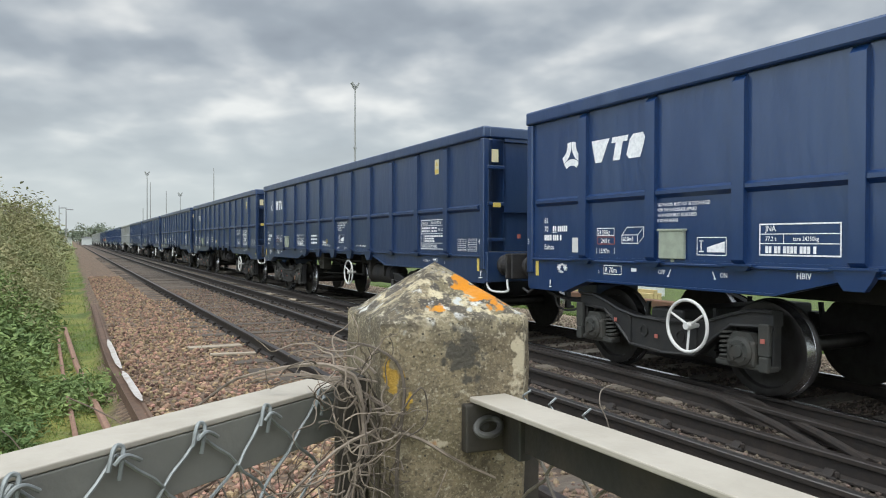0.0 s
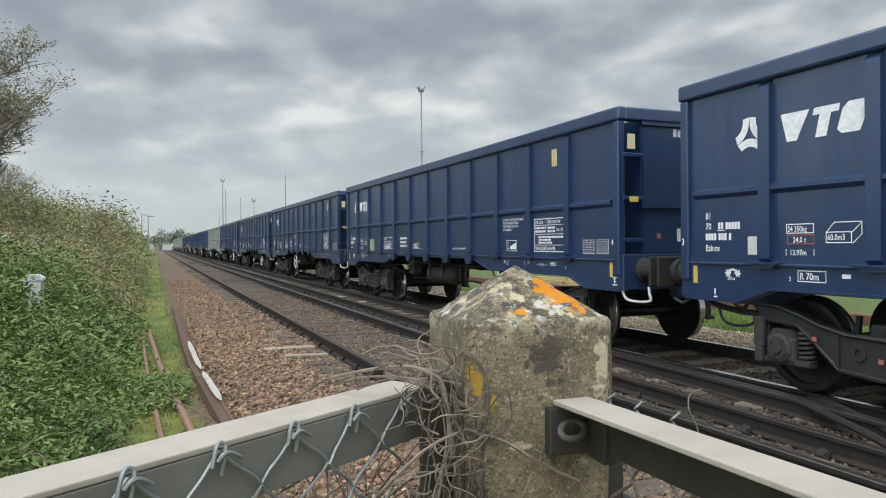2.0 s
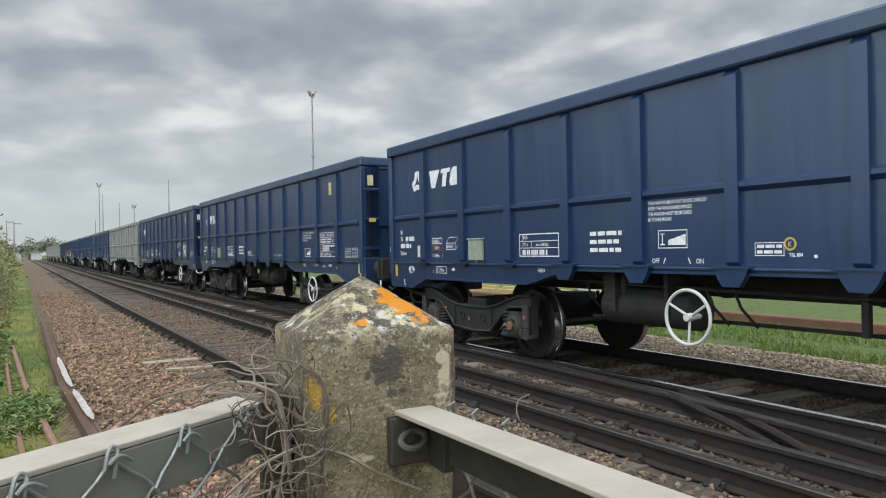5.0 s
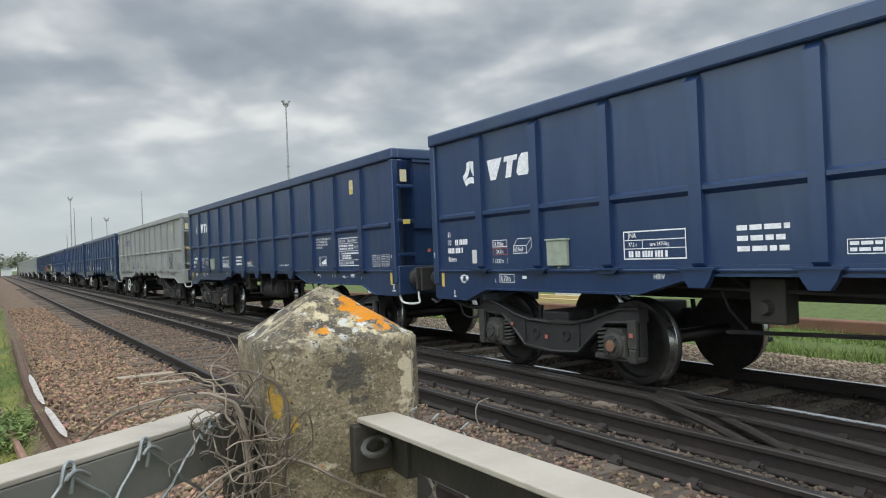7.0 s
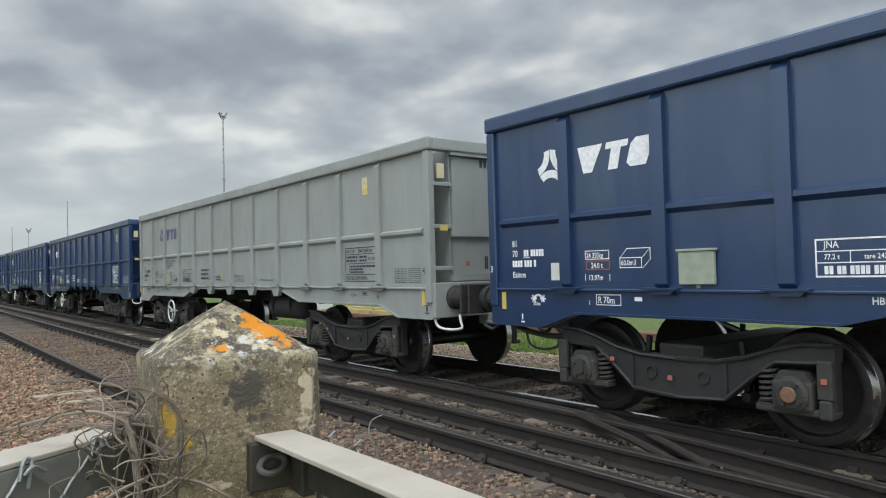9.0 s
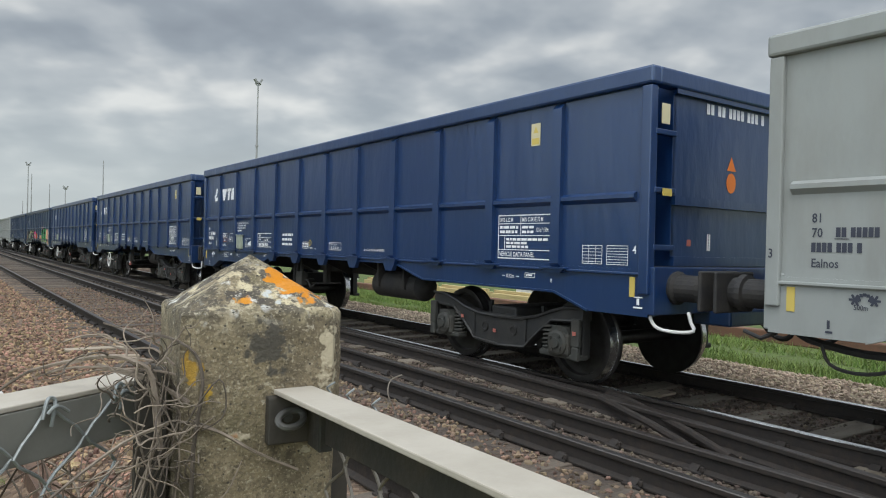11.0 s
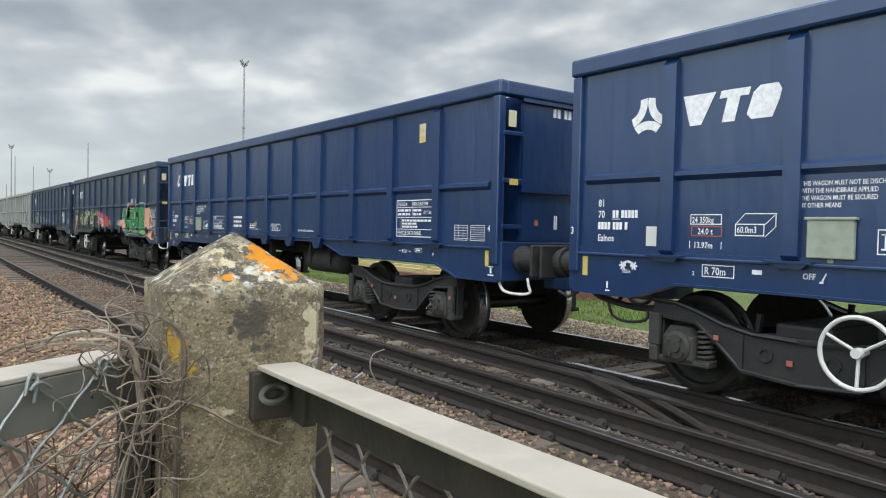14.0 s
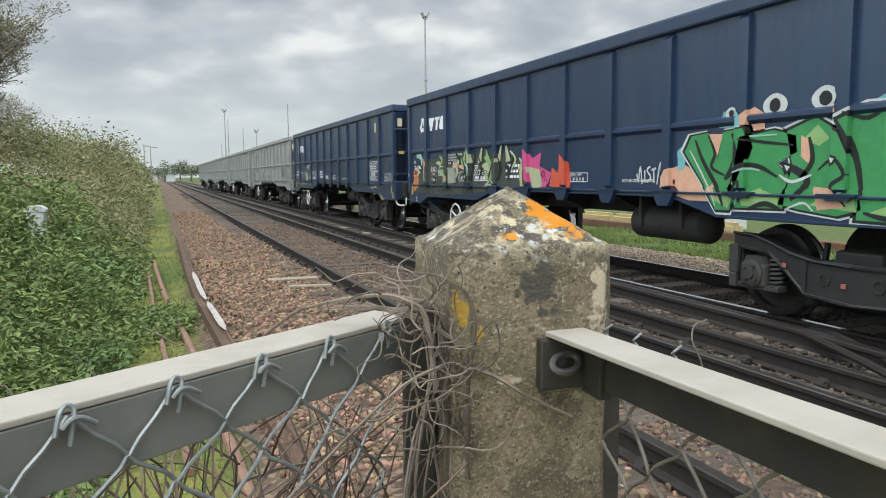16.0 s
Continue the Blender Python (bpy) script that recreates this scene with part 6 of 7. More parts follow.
def build_vines():
    rnd = random.Random(21)
    tangle = new("dry_vine")
    tagged(tangle, "tangle of dry leafless vines wound round the fence post", "vine")

    def stem(pts, r, tip=None):
        pts = smooth_line(pts)
        bm = bm_new()
        n = len(pts)
        tube(bm, pts, r, 5, taper=[r + ((tip if tip else r * 0.5) - r) * i / (n - 1) for i in range(n)])
        part("stem", bm, VINE, tangle)
    # upright stems beside the post
    for i in range(10):
        x, y = 0.205 + rnd.uniform(0, 0.05), 0.592 + rnd.uniform(0, 0.04)
        pts = [(x + rnd.uniform(-0.03, 0.03), y + rnd.uniform(-0.02, 0.03), 0.45), (x + rnd.uniform(-0.02, 0.02), y, 0.9), (x + rnd.uniform(-0.012, 0.012), y, 1.12), (0.228 + rnd.uniform(-0.012, 0.03), 0.605 + rnd.uniform(-0.01, 0.02), 1.20 + rnd.uniform(0, 0.03)), (0.225 + rnd.uniform(-0.02, 0.03), 0.62, 1.255 + rnd.uniform(0, 0.02))]
        stem(pts, rnd.uniform(0.0009, 0.0027))
    # long stems arching off over the rail
    stem([(0.262, 0.592, 1.12), (0.263, 0.592, 1.20), (0.270, 0.592, 1.255), (0.264, 0.598, 1.284), (0.246, 0.62, 1.297), (0.228, 0.64, 1.299), (0.200, 0.67, 1.307)], 0.0022, 0.0009)
    stem([(0.236, 0.598, 1.20), (0.228, 0.60, 1.265), (0.214, 0.605, 1.279), (0.200, 0.62, 1.283), (0.181, 0.66, 1.276), (0.153, 0.69, 1.266), (0.137, 0.72, 1.254), (0.107, 0.74, 1.227)], 0.0026, 0.0012)
    stem([(0.232, 0.604, 1.262), (0.205, 0.63, 1.270), (0.172, 0.665, 1.268), (0.150, 0.70, 1.256)], 0.0016, 0.0008)
    stem([(0.250, 0.612, 1.272), (0.236, 0.63, 1.286), (0.215, 0.65, 1.284), (0.196, 0.665, 1.290), (0.186, 0.68, 1.283)], 0.0013, 0.0006)
    stem([(0.236, 0.632, 1.294), (0.222, 0.642, 1.303), (0.212, 0.65, 1.303)], 0.0009, 0.0005)
    stem([(0.244, 0.600, 1.19), (0.262, 0.588, 1.235), (0.281, 0.580, 1.262), (0.288, 0.580, 1.242), (0.284, 0.582, 1.225), (0.268, 0.588, 1.215)], 0.0010, 0.0006)
    stem([(0.255, 0.600, 1.222), (0.285, 0.588, 1.212), (0.315, 0.578, 1.192), (0.356, 0.573, 1.170)], 0.0019, 0.0017)
    stem([(0.262, 0.598, 1.224), (0.290, 0.586, 1.210), (0.318, 0.576, 1.191), (0.348, 0.574, 1.1755)], 0.0010, 0.0008)
    stem([(0.24, 0.59, 1.225), (0.20, 0.58, 1.215), (0.14, 0.55, 1.185), (0.08, 0.535, 1.14), (0.02, 0.51, 1.10)], 0.0016, 0.0010)
    for i in range(2):
        a = (0.24 + rnd.uniform(-0.02, 0.02), 0.63 + rnd.uniform(-0.02, 0.03), 1.25 + rnd.uniform(0, 0.02))
        stem([a] + [Vector(a) + Vector((-0.03 * k + rnd.uniform(-0.01, 0.01), 0.02 * k + rnd.uniform(-0.01, 0.02), 0.010 * math.sin(k) - 0.004 * k)) for k in (1, 2, 3)], rnd.uniform(0.001, 0.0024), 0.0007)
    stem([(0.262, 0.604, 1.238), (0.235, 0.628, 1.256), (0.214, 0.655, 1.262), (0.196, 0.672, 1.268)], 0.0024, 0.0018)
    # tendrils
    for i in range(64):
        p = (0.226 + rnd.uniform(-0.035, 0.045), 0.598 + rnd.uniform(-0.02, 0.03), 1.225 + rnd.uniform(-0.05, 0.06))
        d = (rnd.uniform(-1, 1), rnd.uniform(-0.6, 0.3), rnd.uniform(-0.8, 1))
        line = [q for q in curl(rnd, p, d, rnd.randint(5, 9), 0.011, 0.75) if q.x < 0.272]
        if len(line) < 3:
            continue
        stem(line, rnd.uniform(0.0005, 0.0011), 0.0004)
    for i in range(10):
        p = (0.228 + rnd.uniform(-0.03, 0.03), 0.60 + rnd.uniform(-0.02, 0.03), rnd.uniform(1.0, 1.2))
        stem(curl(rnd, p, (rnd.uniform(-1, 1), rnd.uniform(-0.5, 0.2), rnd.uniform(-0.6, 0.3)), 7, 0.014, 0.5), rnd.uniform(0.0006, 0.0013), 0.0005)

    brush = new("dead_brambles")
    tagged(brush, "dead brown bramble twigs behind the chain link", "brambles")

    def twig(pts, r, material):
        pts = smooth_line(pts, 2)
        bm = bm_new()
        n = len(pts)
        tube(bm, pts, r, 4, taper=[r * (1 - 0.6 * i / (n - 1)) for i in range(n)])
        part("twig", bm, material, brush)
    brown = mat("dead_bramble_stem", (0.13, 0.09, 0.065), 0.9, col2=(0.07, 0.05, 0.04), scale=30, amount=0.6, random_tint=0.4)
    for i in range(280):
        along = rnd.uniform(0.0, 0.36)
        base = L_START + L_DIR * along + L_SIDE * rnd.uniform(-0.01, 0.22)
        z = rnd.uniform(0.70, 1.08)
        up = rnd.uniform(0.2, 1.0)
        pts = curl(rnd, (base.x, base.y, z), (rnd.uniform(-0.7, 0.7), rnd.uniform(-0.5, 0.5), up), rnd.randint(4, 8), 0.045, 0.4)
        pts = [p for p in pts if p.z < 1.19]
        if len(pts) > 2:
            twig(pts, rnd.uniform(0.0009, 0.0026), VINE if rnd.random() < 0.30 else brown)
    for i in range(26):
        base = R_START + R_DIR * rnd.uniform(0.03, 0.5) + R_SIDE * rnd.uniform(0.05, 0.10)
        pts = curl(rnd, (base.x, base.y, rnd.uniform(0.75, 1.0)), (rnd.uniform(-0.6, 0.6), rnd.uniform(-0.6, 0.6), rnd.uniform(0.2, 1.0)), rnd.randint(4, 7), 0.035, 0.45)
        pts = [p for p in pts if p.z < 1.185]
        if len(pts) > 2:
            twig(pts, rnd.uniform(0.0012, 0.0030), brown)
    # loose wire ends behind the rail
    bits = new("loose_wire")
    tagged(bits, "bent loose wire ends sticking up behind the rail", "wire")
    for a in (0.028, 0.072, 0.122):
        base = R_START + R_DIR * a + R_SIDE * 0.0445 + R_UP * 0.001
        bm = bm_new()
        tube(bm, smooth_line([base + Vector((0.0018 * math.cos(q), 0.0018 * math.sin(q), -0.014 + 0.0016 * q)) for q in np.arange(0, 11, 0.8)] + [base + Vector((0.005, rnd.uniform(-0.003, 0.003), 0.006))]), 0.0010, 5)
        part("wire_end", bm, WIRE, bits)
    base = R_START + R_DIR * 0.14 + R_SIDE * 0.055
    bm = bm_new()
    tube(bm, smooth_line([base + Vector(v) for v in ((0.004, 0, -0.02), (0.0, 0.003, 0.0), (-0.003, 0.008, 0.012), (0.002, 0.012, 0.022), (0.012, 0.010, 0.026))]), 0.0006, 5)
    part("wire_end", bm, OLDWIRE, bits)


build_vines()
# ---- ballast stones ----
def build_stones(name, boxes, material, label, seed, size):
    rng = np.random.default_rng(seed)
    ico = bmesh.new()
    bmesh.ops.create_icosphere(ico, subdivisions=1, radius=1.0)
    bv = np.array([v.co[:] for v in ico.verts]); bf = np.array([[v.index for v in f.verts] for f in ico.faces])
    ico.free()
    V, F, count = [], [], 0
    for x0, x1, y0, y1, density in boxes:
        n = int((x1 - x0) * (y1 - y0) * density)
        xs, ys = rng.uniform(x0, x1, n), rng.uniform(y0, y1, n)
        for x, y in zip(xs, ys):
            k = size * rng.uniform(0.55, 1.25)
            v = bv * (k * rng.uniform(0.6, 1.2, 3)) * (1 + rng.uniform(-0.28, 0.28, (len(bv), 1)))
            a = rng.uniform(0, 6.28)
            c, s_ = math.cos(a), math.sin(a)
            v = np.stack([v[:, 0] * c - v[:, 1] * s_, v[:, 0] * s_ + v[:, 1] * c, v[:, 2]], 1)
            V.append(v + (x, y, ground_height(x, y) + k * rng.uniform(-0.1, 0.65)))
            F.append(bf + count)
            count += len(bv)
    me = raw_mesh(name, np.concatenate(V).tolist(), np.concatenate(F).tolist(), material)
    tagged(new(name, me), label, "ballast", kind="stuff")


build_stones("ballast_stones", [(0.55, 1.85, 1.0, 7.0, 420), (0.55, 1.85, 7.0, 14.0, 300), (0.6, 1.85, 14.0, 34.0, 150), (1.85, 2.3, 1.0, 20.0, 110), (0.45, 1.5, 0.5, 1.0, 350), (-0.5, 0.6, 0.7, 3.4, 160)], STONE, "brown granite ballast stones beside the track", 3, 0.026)
def build_near_stones():
    bed = tagged(new("ballast_edge"), "loose brown ballast stones below the fence", "ballast", kind="structure")
    rnd = random.Random(31)
    kinds = []
    for k in range(8):
        bm = bm_new()
        bmesh.ops.create_icosphere(bm, subdivisions=1, radius=0.027)
        for v in bm.verts:
            v.co *= rnd.uniform(0.72, 1.28)
            v.co.z *= 0.75
        kinds.append(mesh_of("stone", bm, mat("near_ballast_stone", (0.27, 0.185, 0.125), 0.95, col2=(0.14, 0.10, 0.075), scale=22, amount=0.55, bump=0.4, bump_scale=80, random_tint=0.45)))
    for i in range(300):
        x, y = rnd.uniform(0.5, 1.5), rnd.uniform(0.9, 2.6)
        sc = rnd.uniform(0.7, 1.4)
        ob = part("stone", rnd.choice(kinds), None, bed, at=pose(x, y, ground_height(x, y) + 0.012 + rnd.uniform(0, 0.012), rnd.uniform(-30, 30), rnd.uniform(-30, 30), rnd.uniform(0, 360)))
        ob.scale = (sc, sc, sc)


build_near_stones()
build_stones("brown_ballast_stones", [(2.42, 3.8, 1.0, 9.0, 330), (2.42, 3.8, 9.0, 24.0, 160)], mat("brown_track_ballast", (0.155, 0.105, 0.070), 0.9, col2=(0.10, 0.072, 0.054), scale=14, amount=0.6, bump=0.4, bump_scale=70, island=0.55), "brown ballast stones between the nearer rails", 9, 0.023)
build_stones("oily_ballast_stones", [(3.95, 5.5, 1.0, 9.0, 420), (5.7, 7.0, 2.0, 12.0, 300)], mat("oily_ballast", (0.090, 0.068, 0.050), 0.85, col2=(0.038, 0.030, 0.025), scale=14, amount=0.6, bump=0.4, bump_scale=70, island=0.55), "dark oily ballast stones between the rails", 5, 0.021)
build_stones("pale_ballast_stones", [(7.25, 9.7, 2.5, 14.0, 420), (7.25, 9.7, 14.0, 30.0, 100)], GREYSTONE, "pale brown ballast stones beyond the train", 6, 0.023)


# ---- greenery ----
def leaf_mesh(name, centres, sizes, material, rng, per=1, spread=0.0, flat=0.5, narrow=0.45):
    """Folded leaves about given places: four corners and a midrib each."""
    P = np.repeat(np.asarray(centres), per, 0)
    S = np.repeat(np.asarray(sizes), per) * rng.uniform(0.6, 1.25, len(P))
    if spread:
        P = P + rng.normal(0, 1, P.shape) * (np.repeat(np.asarray(sizes), per) * spread)[:, None]
    n = len(P)
    d = rng.normal(0, 1, (n, 3)); d[:, 2] = d[:, 2] * flat + 0.15
    d /= np.linalg.norm(d, axis=1)[:, None]
    side = np.cross(d, rng.normal(0, 1, (n, 3)) * (0.6, 0.6, 1.0) + (0, 0, 0.8))
    side /= np.linalg.norm(side, axis=1)[:, None]
    up = np.cross(side, d)
    a = P - d * S[:, None] * 0.5
    b = P + d * S[:, None] * 0.5 - up * S[:, None] * 0.10
    l = P + side * (S * narrow * 0.5)[:, None] + up * (S * 0.08)[:, None] - d * S[:, None] * 0.08
    r = P - side * (S * narrow * 0.5)[:, None] + up * (S * 0.08)[:, None] - d * S[:, None] * 0.08
    V = np.stack([a, l, b, r], 1).reshape(-1, 3)
    i = np.arange(n)[:, None] * 4
    F = np.concatenate([i + (0, 1, 2), i + (0, 2, 3)], 0)
    return raw_mesh(name, V.tolist(), F.tolist(), material)


def canopy(x, y):
    """Height of the weeds and bushes above the ground."""
    k = smooth(-0.04, -2.2, x + 0.24 * noise.noise((x * 0.9, y * 0.9, 5.0)))
    h = k * (1.05 + 0.050 * min(y, 60))
    h *= 0.84 + 0.50 * noise.noise((x * 0.5, y * 0.28, 1.0)) + 0.34 * noise.noise((x * 1.5, y * 1.1, 2.0)) + 0.42 * noise.noise((x * 3.4, y * 3.0, 4.0)) * (1 - smooth(12, 26, y))
    h *= 1 + 0.45 * smooth(18, 34, y) * noise.noise((x * 0.30, y * 0.13, 8.0))
    h += 0.30 * math.exp(-((x - 0.05) ** 2 + (0.45 * (y - 8.5)) ** 2) / 0.06)
    return max(h, 0.0)


def build_weeds():
    rng = np.random.default_rng(12)

    def patch(name, n, x0, x1, y0, y1, size, per, spread, material, label, deep=0.55, narrow=0.45):
        C, S = [], []
        while len(C) < n:
            x, y = rng.uniform(x0, x1), rng.uniform(y0, y1)
            h = canopy(x, y)
            if h < 0.04:
                continue
            z = ground_height(x, y) + h * (1 - deep * rng.random() ** 1.6)
            if abs(x + 1.8) < 0.45 and 11.3 < y < 13.2 and z > 0.62:
                continue
            C.append((x, y, z)); S.append(size * rng.uniform(0.7, 1.3))
        if y0 < 12 < y1:
            for i in range(30):
                C.append((-1.80 + rng.uniform(-0.35, 0.35), 12.55 + rng.uniform(-0.2, 0.15), rng.uniform(0.1, 0.66))); S.append(size)
        ob = new(name, leaf_mesh(name, C, S, material, rng, per, spread, narrow=narrow))
        tagged(ob, label, "weeds", kind="stuff")
    patch("weeds", 4800, -4.5, 0.45, 1.8, 9.5, 0.074, 13, 0.9, LEAF, "fresh green weeds and nettles along the track", 0.7, 0.40)
    patch("weeds", 2600, -6.5, -0.2, 9.0, 17.0, 0.10, 13, 0.9, LEAF, "green weeds and brambles on the bank", 0.55)
    patch("bushes", 2200, -8, -0.35, 14.0, 25.0, 0.085, 14, 1.0, PALELEAF, "olive bushes on the bank", 0.5)
    patch("bushes", 3600, -11, -0.3, 23.0, 46.0, 0.12, 12, 0.9, PALELEAF, "pale green bushes on the bank", 0.5)
    patch("bushes", 2400, -16, -0.4, 44.0, 110.0, 0.28, 10, 1.3, PALELEAF, "distant pale green bushes along the line", 0.5)
    # thin stems that stand out of the weeds
    verts, faces = [], []
    for i in range(900):
        x, y = rng.uniform(-4, -0.4), rng.uniform(2.2, 16)
        h = canopy(x, y)
        if h < 0.2:
            continue
        z = ground_height(x, y)
        tip = Vector((x + rng.normal(0, 0.10), y + rng.normal(0, 0.10), z + h * rng.uniform(0.8, 1.18)))
        k = len(verts); w = 0.003
        verts += [(x - w, y, z), (x + w, y, z), (x, y + w * 1.7, z), tuple(tip)]
        faces += [(k, k + 1, k + 3), (k + 1, k + 2, k + 3), (k + 2, k, k + 3)]
    tagged(new("weed_stems", raw_mesh("weed_stems", verts, faces, mat("weed_stem", (0.13, 0.15, 0.06), 0.8, island=0.4))), "thin weed stems on the bank", "weeds", kind="stuff")
    # grass blades and moss along the ballast's edge and beyond the train
    verts, faces = [], []
    for n, x0, x1, y0, y1, h in ((9000, -0.75, 0.45, 2.0, 16, 0.05), (30000, 9.7, 12.9, 2, 24, 0.13), (9000, 9.3, 10.6, 2, 20, 0.10), (2500, -1.0, 0.4, 16, 40, 0.10)):
        for i in range(n):
            x, y = rng.uniform(x0, x1), rng.uniform(y0, y1)
            if noise.noise((x * 1.1, y * 0.7, 9.0)) < -0.12:
                continue
            z = ground_height(x, y)
            a = rng.uniform(0, 6.28); w = h * 0.045 + 0.002; l = h * rng.uniform(0.5, 1.4)
            k = len(verts)
            verts += [(x - w * math.cos(a), y - w * math.sin(a), z), (x + w * math.cos(a), y + w * math.sin(a), z), (x + rng.normal(0, l * 0.5), y + rng.normal(0, l * 0.5), z + l)]
            faces.append((k, k + 1, k + 2))
    tagged(new("grass", raw_mesh("grass", verts, faces, mat("grass_blade", (0.105, 0.175, 0.032), 0.7, col2=(0.17, 0.205, 0.05), scale=1.3, amount=0.7, island=0.4))), "short yellow-green grass beside the ballast", "grass", kind="stuff")


build_weeds()


def build_tree(x, y, height, spread, seed, leaves, label, lean=0.0):
    rnd = random.Random(seed)
    rng = np.random.default_rng(seed)
    z0 = ground_height(x, y) - 0.1
    tree = new("tree")
    tagged(tree, label, "tree")
    tips = []
    trunk_bm, limb_bm = bm_new(), bm_new()

    def grow(p, d, length, r, depth):
        n = 4 if depth else 6
        pts = [Vector(p)]
        for i in range(n):
            d = (d + Vector((rnd.uniform(-1, 1), rnd.uniform(-1, 1), rnd.uniform(-0.5, 0.8))) * (0.16 + 0.05 * depth)).normalized()
            pts.append(pts[-1] + d * length / n)
        tube(trunk_bm if depth == 0 else limb_bm, pts, r, 7 if depth == 0 else 4 if depth < 3 else 3, taper=[r * (1 - 0.55 * i / n) for i in range(n + 1)], cap=False)
        if depth >= 3:
            tips.extend(pts[1:])
        if depth == 5:
            return
        kids = (6, 4, 4, 3, 3)[depth]
        for i in range(kids):
            f = rnd.uniform(0.35, 1.0) if depth else rnd.uniform(0.3, 1.0)
            q = pts[min(int(f * n), n)]
            a = rnd.uniform(0, 6.28)
            out = Vector((math.cos(a) * spread, math.sin(a) * spread, rnd.uniform(0.2, 1.1)))
            grow(q, (d * 0.5 + out).normalized(), length * rnd.uniform(0.52, 0.75), r * 0.52, depth + 1)
    grow(Vector((x, y, z0)), Vector((lean, 0, 1)), height * 0.42, height * 0.013, 0)
    part("trunk", trunk_bm, TWIG, tree)
    part("limbwork", limb_bm, TWIG, tree)
    idx = rng.integers(0, len(tips), leaves)
    C = np.array([tips[i][:] for i in idx]) + rng.normal(0, 0.10, (leaves, 3))
    part("foliage", leaf_mesh("foliage", C, np.full(leaves, 0.10), DRYLEAF, rng), None, tree)


build_tree(-6.3, 26.0, 11.2, 1.2, 5, 16000, "bare spring tree with sparse small leaves on the bank", 0.05)
build_tree(-7.4, 25.0, 9.8, 1.25, 27, 15000, "dense twiggy bush tree coming into leaf on the bank")
build_tree(-5.9, 27.5, 8.4, 1.2, 33, 15000, "low twiggy tree coming into leaf on the bank")
build_tree(-9.0, 30.0, 11.5, 1.0, 8, 9000, "tall thin tree coming into leaf on the bank")
build_tree(-3.6, 52.0, 5.6, 1.1, 15, 3000, "low bushy tree coming into leaf", 0.0)
build_tree(-6.5, 42.0, 7.0, 1.0, 19, 3000, "bushy tree coming into leaf behind the bank", 0.0)
# ---- things beside the near track ----
def strip_thing(name, label, category, pts, r, material, seg=8):
    bm = bm_new()
    tube(bm, pts, r, seg)
    return tagged(part(name, bm, material, smooth=True), label, category)


PALE_PATCH = mat("pale_rail_patch", (0.42, 0.40, 0.375), 0.75, col2=(0.24, 0.18, 0.14), scale=9, amount=0.6, low=0.46, high=0.62)


def build_spare_rail():
    ob = new("spare_rail")
    tagged(ob, "rusty spare rail lying on its side beside the ballast, patched white", "rail")
    line = lambda y: np.interp(y, [1.5, 3.6, 6.3, 9.6, 12.0, 19.0], [0.76, 0.69, 0.575, 0.46, 0.445, 0.47])
    prof = [(0.085 - 0.0 + q * 0.9, p * 0.9) for p, q in rail_profile()]
    bm = bm_new()
    rings = [[bm.verts.new((line(y) + p - 0.02, y, -0.165 + q)) for p, q in prof] for y in np.linspace(1.5, 19, 25)]
    n = len(prof)
    for a, b in zip(rings, rings[1:]):
        for k in range(n):
            bm.faces.new((a[k], a[(k + 1) % n], b[(k + 1) % n], b[k]))
    bm.faces.new(rings[0]); bm.faces.new(list(reversed(rings[-1])))
    part("rail_bar", bm, mat("brown_spare_rail", (0.115, 0.068, 0.045), 0.8, 0.1, col2=(0.07, 0.043, 0.03), scale=14, amount=0.7, col3=(0.16, 0.10, 0.065), scale3=3, amount3=0.5, bump=0.3), ob)
    for y0, y1 in ((7.2, 8.95), (9.15, 11.9)):
        bm = bm_new()
        ys = np.linspace(y0, y1, 9)
        wide = [0.034 * min(1.0, 0.25 + 5 * f, 0.25 + 5 * (1 - f)) for f in np.linspace(0, 1, 9)]
        a = [bm.verts.new((line(y) + 0.034 - w + 0.008 * noise.noise((y * 3, 0, 0)), y, -0.110)) for y, w in zip(ys, wide)]
        b = [bm.verts.new((line(y) + 0.034 + w + 0.008 * noise.noise((y * 3, 5, 0)), y, -0.110)) for y, w in zip(ys, wide)]
        for i in range(8):
            bm.faces.new((a[i], b[i], b[i + 1], a[i + 1]))
        part("white_patch", bm, PALE_PATCH, ob, "white patch along the rail")


build_spare_rail()
strip_thing("rusty_pipe", "rust-red pipe lying in the grass beside the ballast", "pipe", [(-0.12, 14.9, -0.24), (0.05, 10.5, -0.25), (0.30, 6.4, -0.26), (0.40, 3.4, -0.24), (0.44, 2.0, -0.26)], 0.035, RUSTPIPE)
strip_thing("rusty_bar", "thin rusty bar lying in the grass", "bar", [(-0.22, 14.0, -0.27), (-0.10, 10.0, -0.28), (0.05, 6.2, -0.29), (0.12, 4.2, -0.29)], 0.024, RUSTPIPE, 6)
for pts in ([(5.40, 4.95, -0.05), (5.22, 4.55, -0.02), (4.95, 3.75, -0.06), (4.70, 3.05, -0.12)], [(5.55, 4.75, -0.05), (5.38, 4.35, -0.02), (5.05, 3.45, -0.07), (4.85, 2.95, -0.12)]):
    strip_thing("point_rod", "dark iron rod crossing between the crossover rails", "rod", pts, 0.034, RUSTRAIL)


def board(x, y, l, w, turn, material, label):
    bm = bm_new()
    box(bm, -l / 2, l / 2, -w / 2, w / 2, 0, 0.03, 0.006)
    ob = part("board", bm, material, at=pose(x, y, -0.165, 2, 1, turn))
    tagged(ob, label, "board", "loose boards by the track")


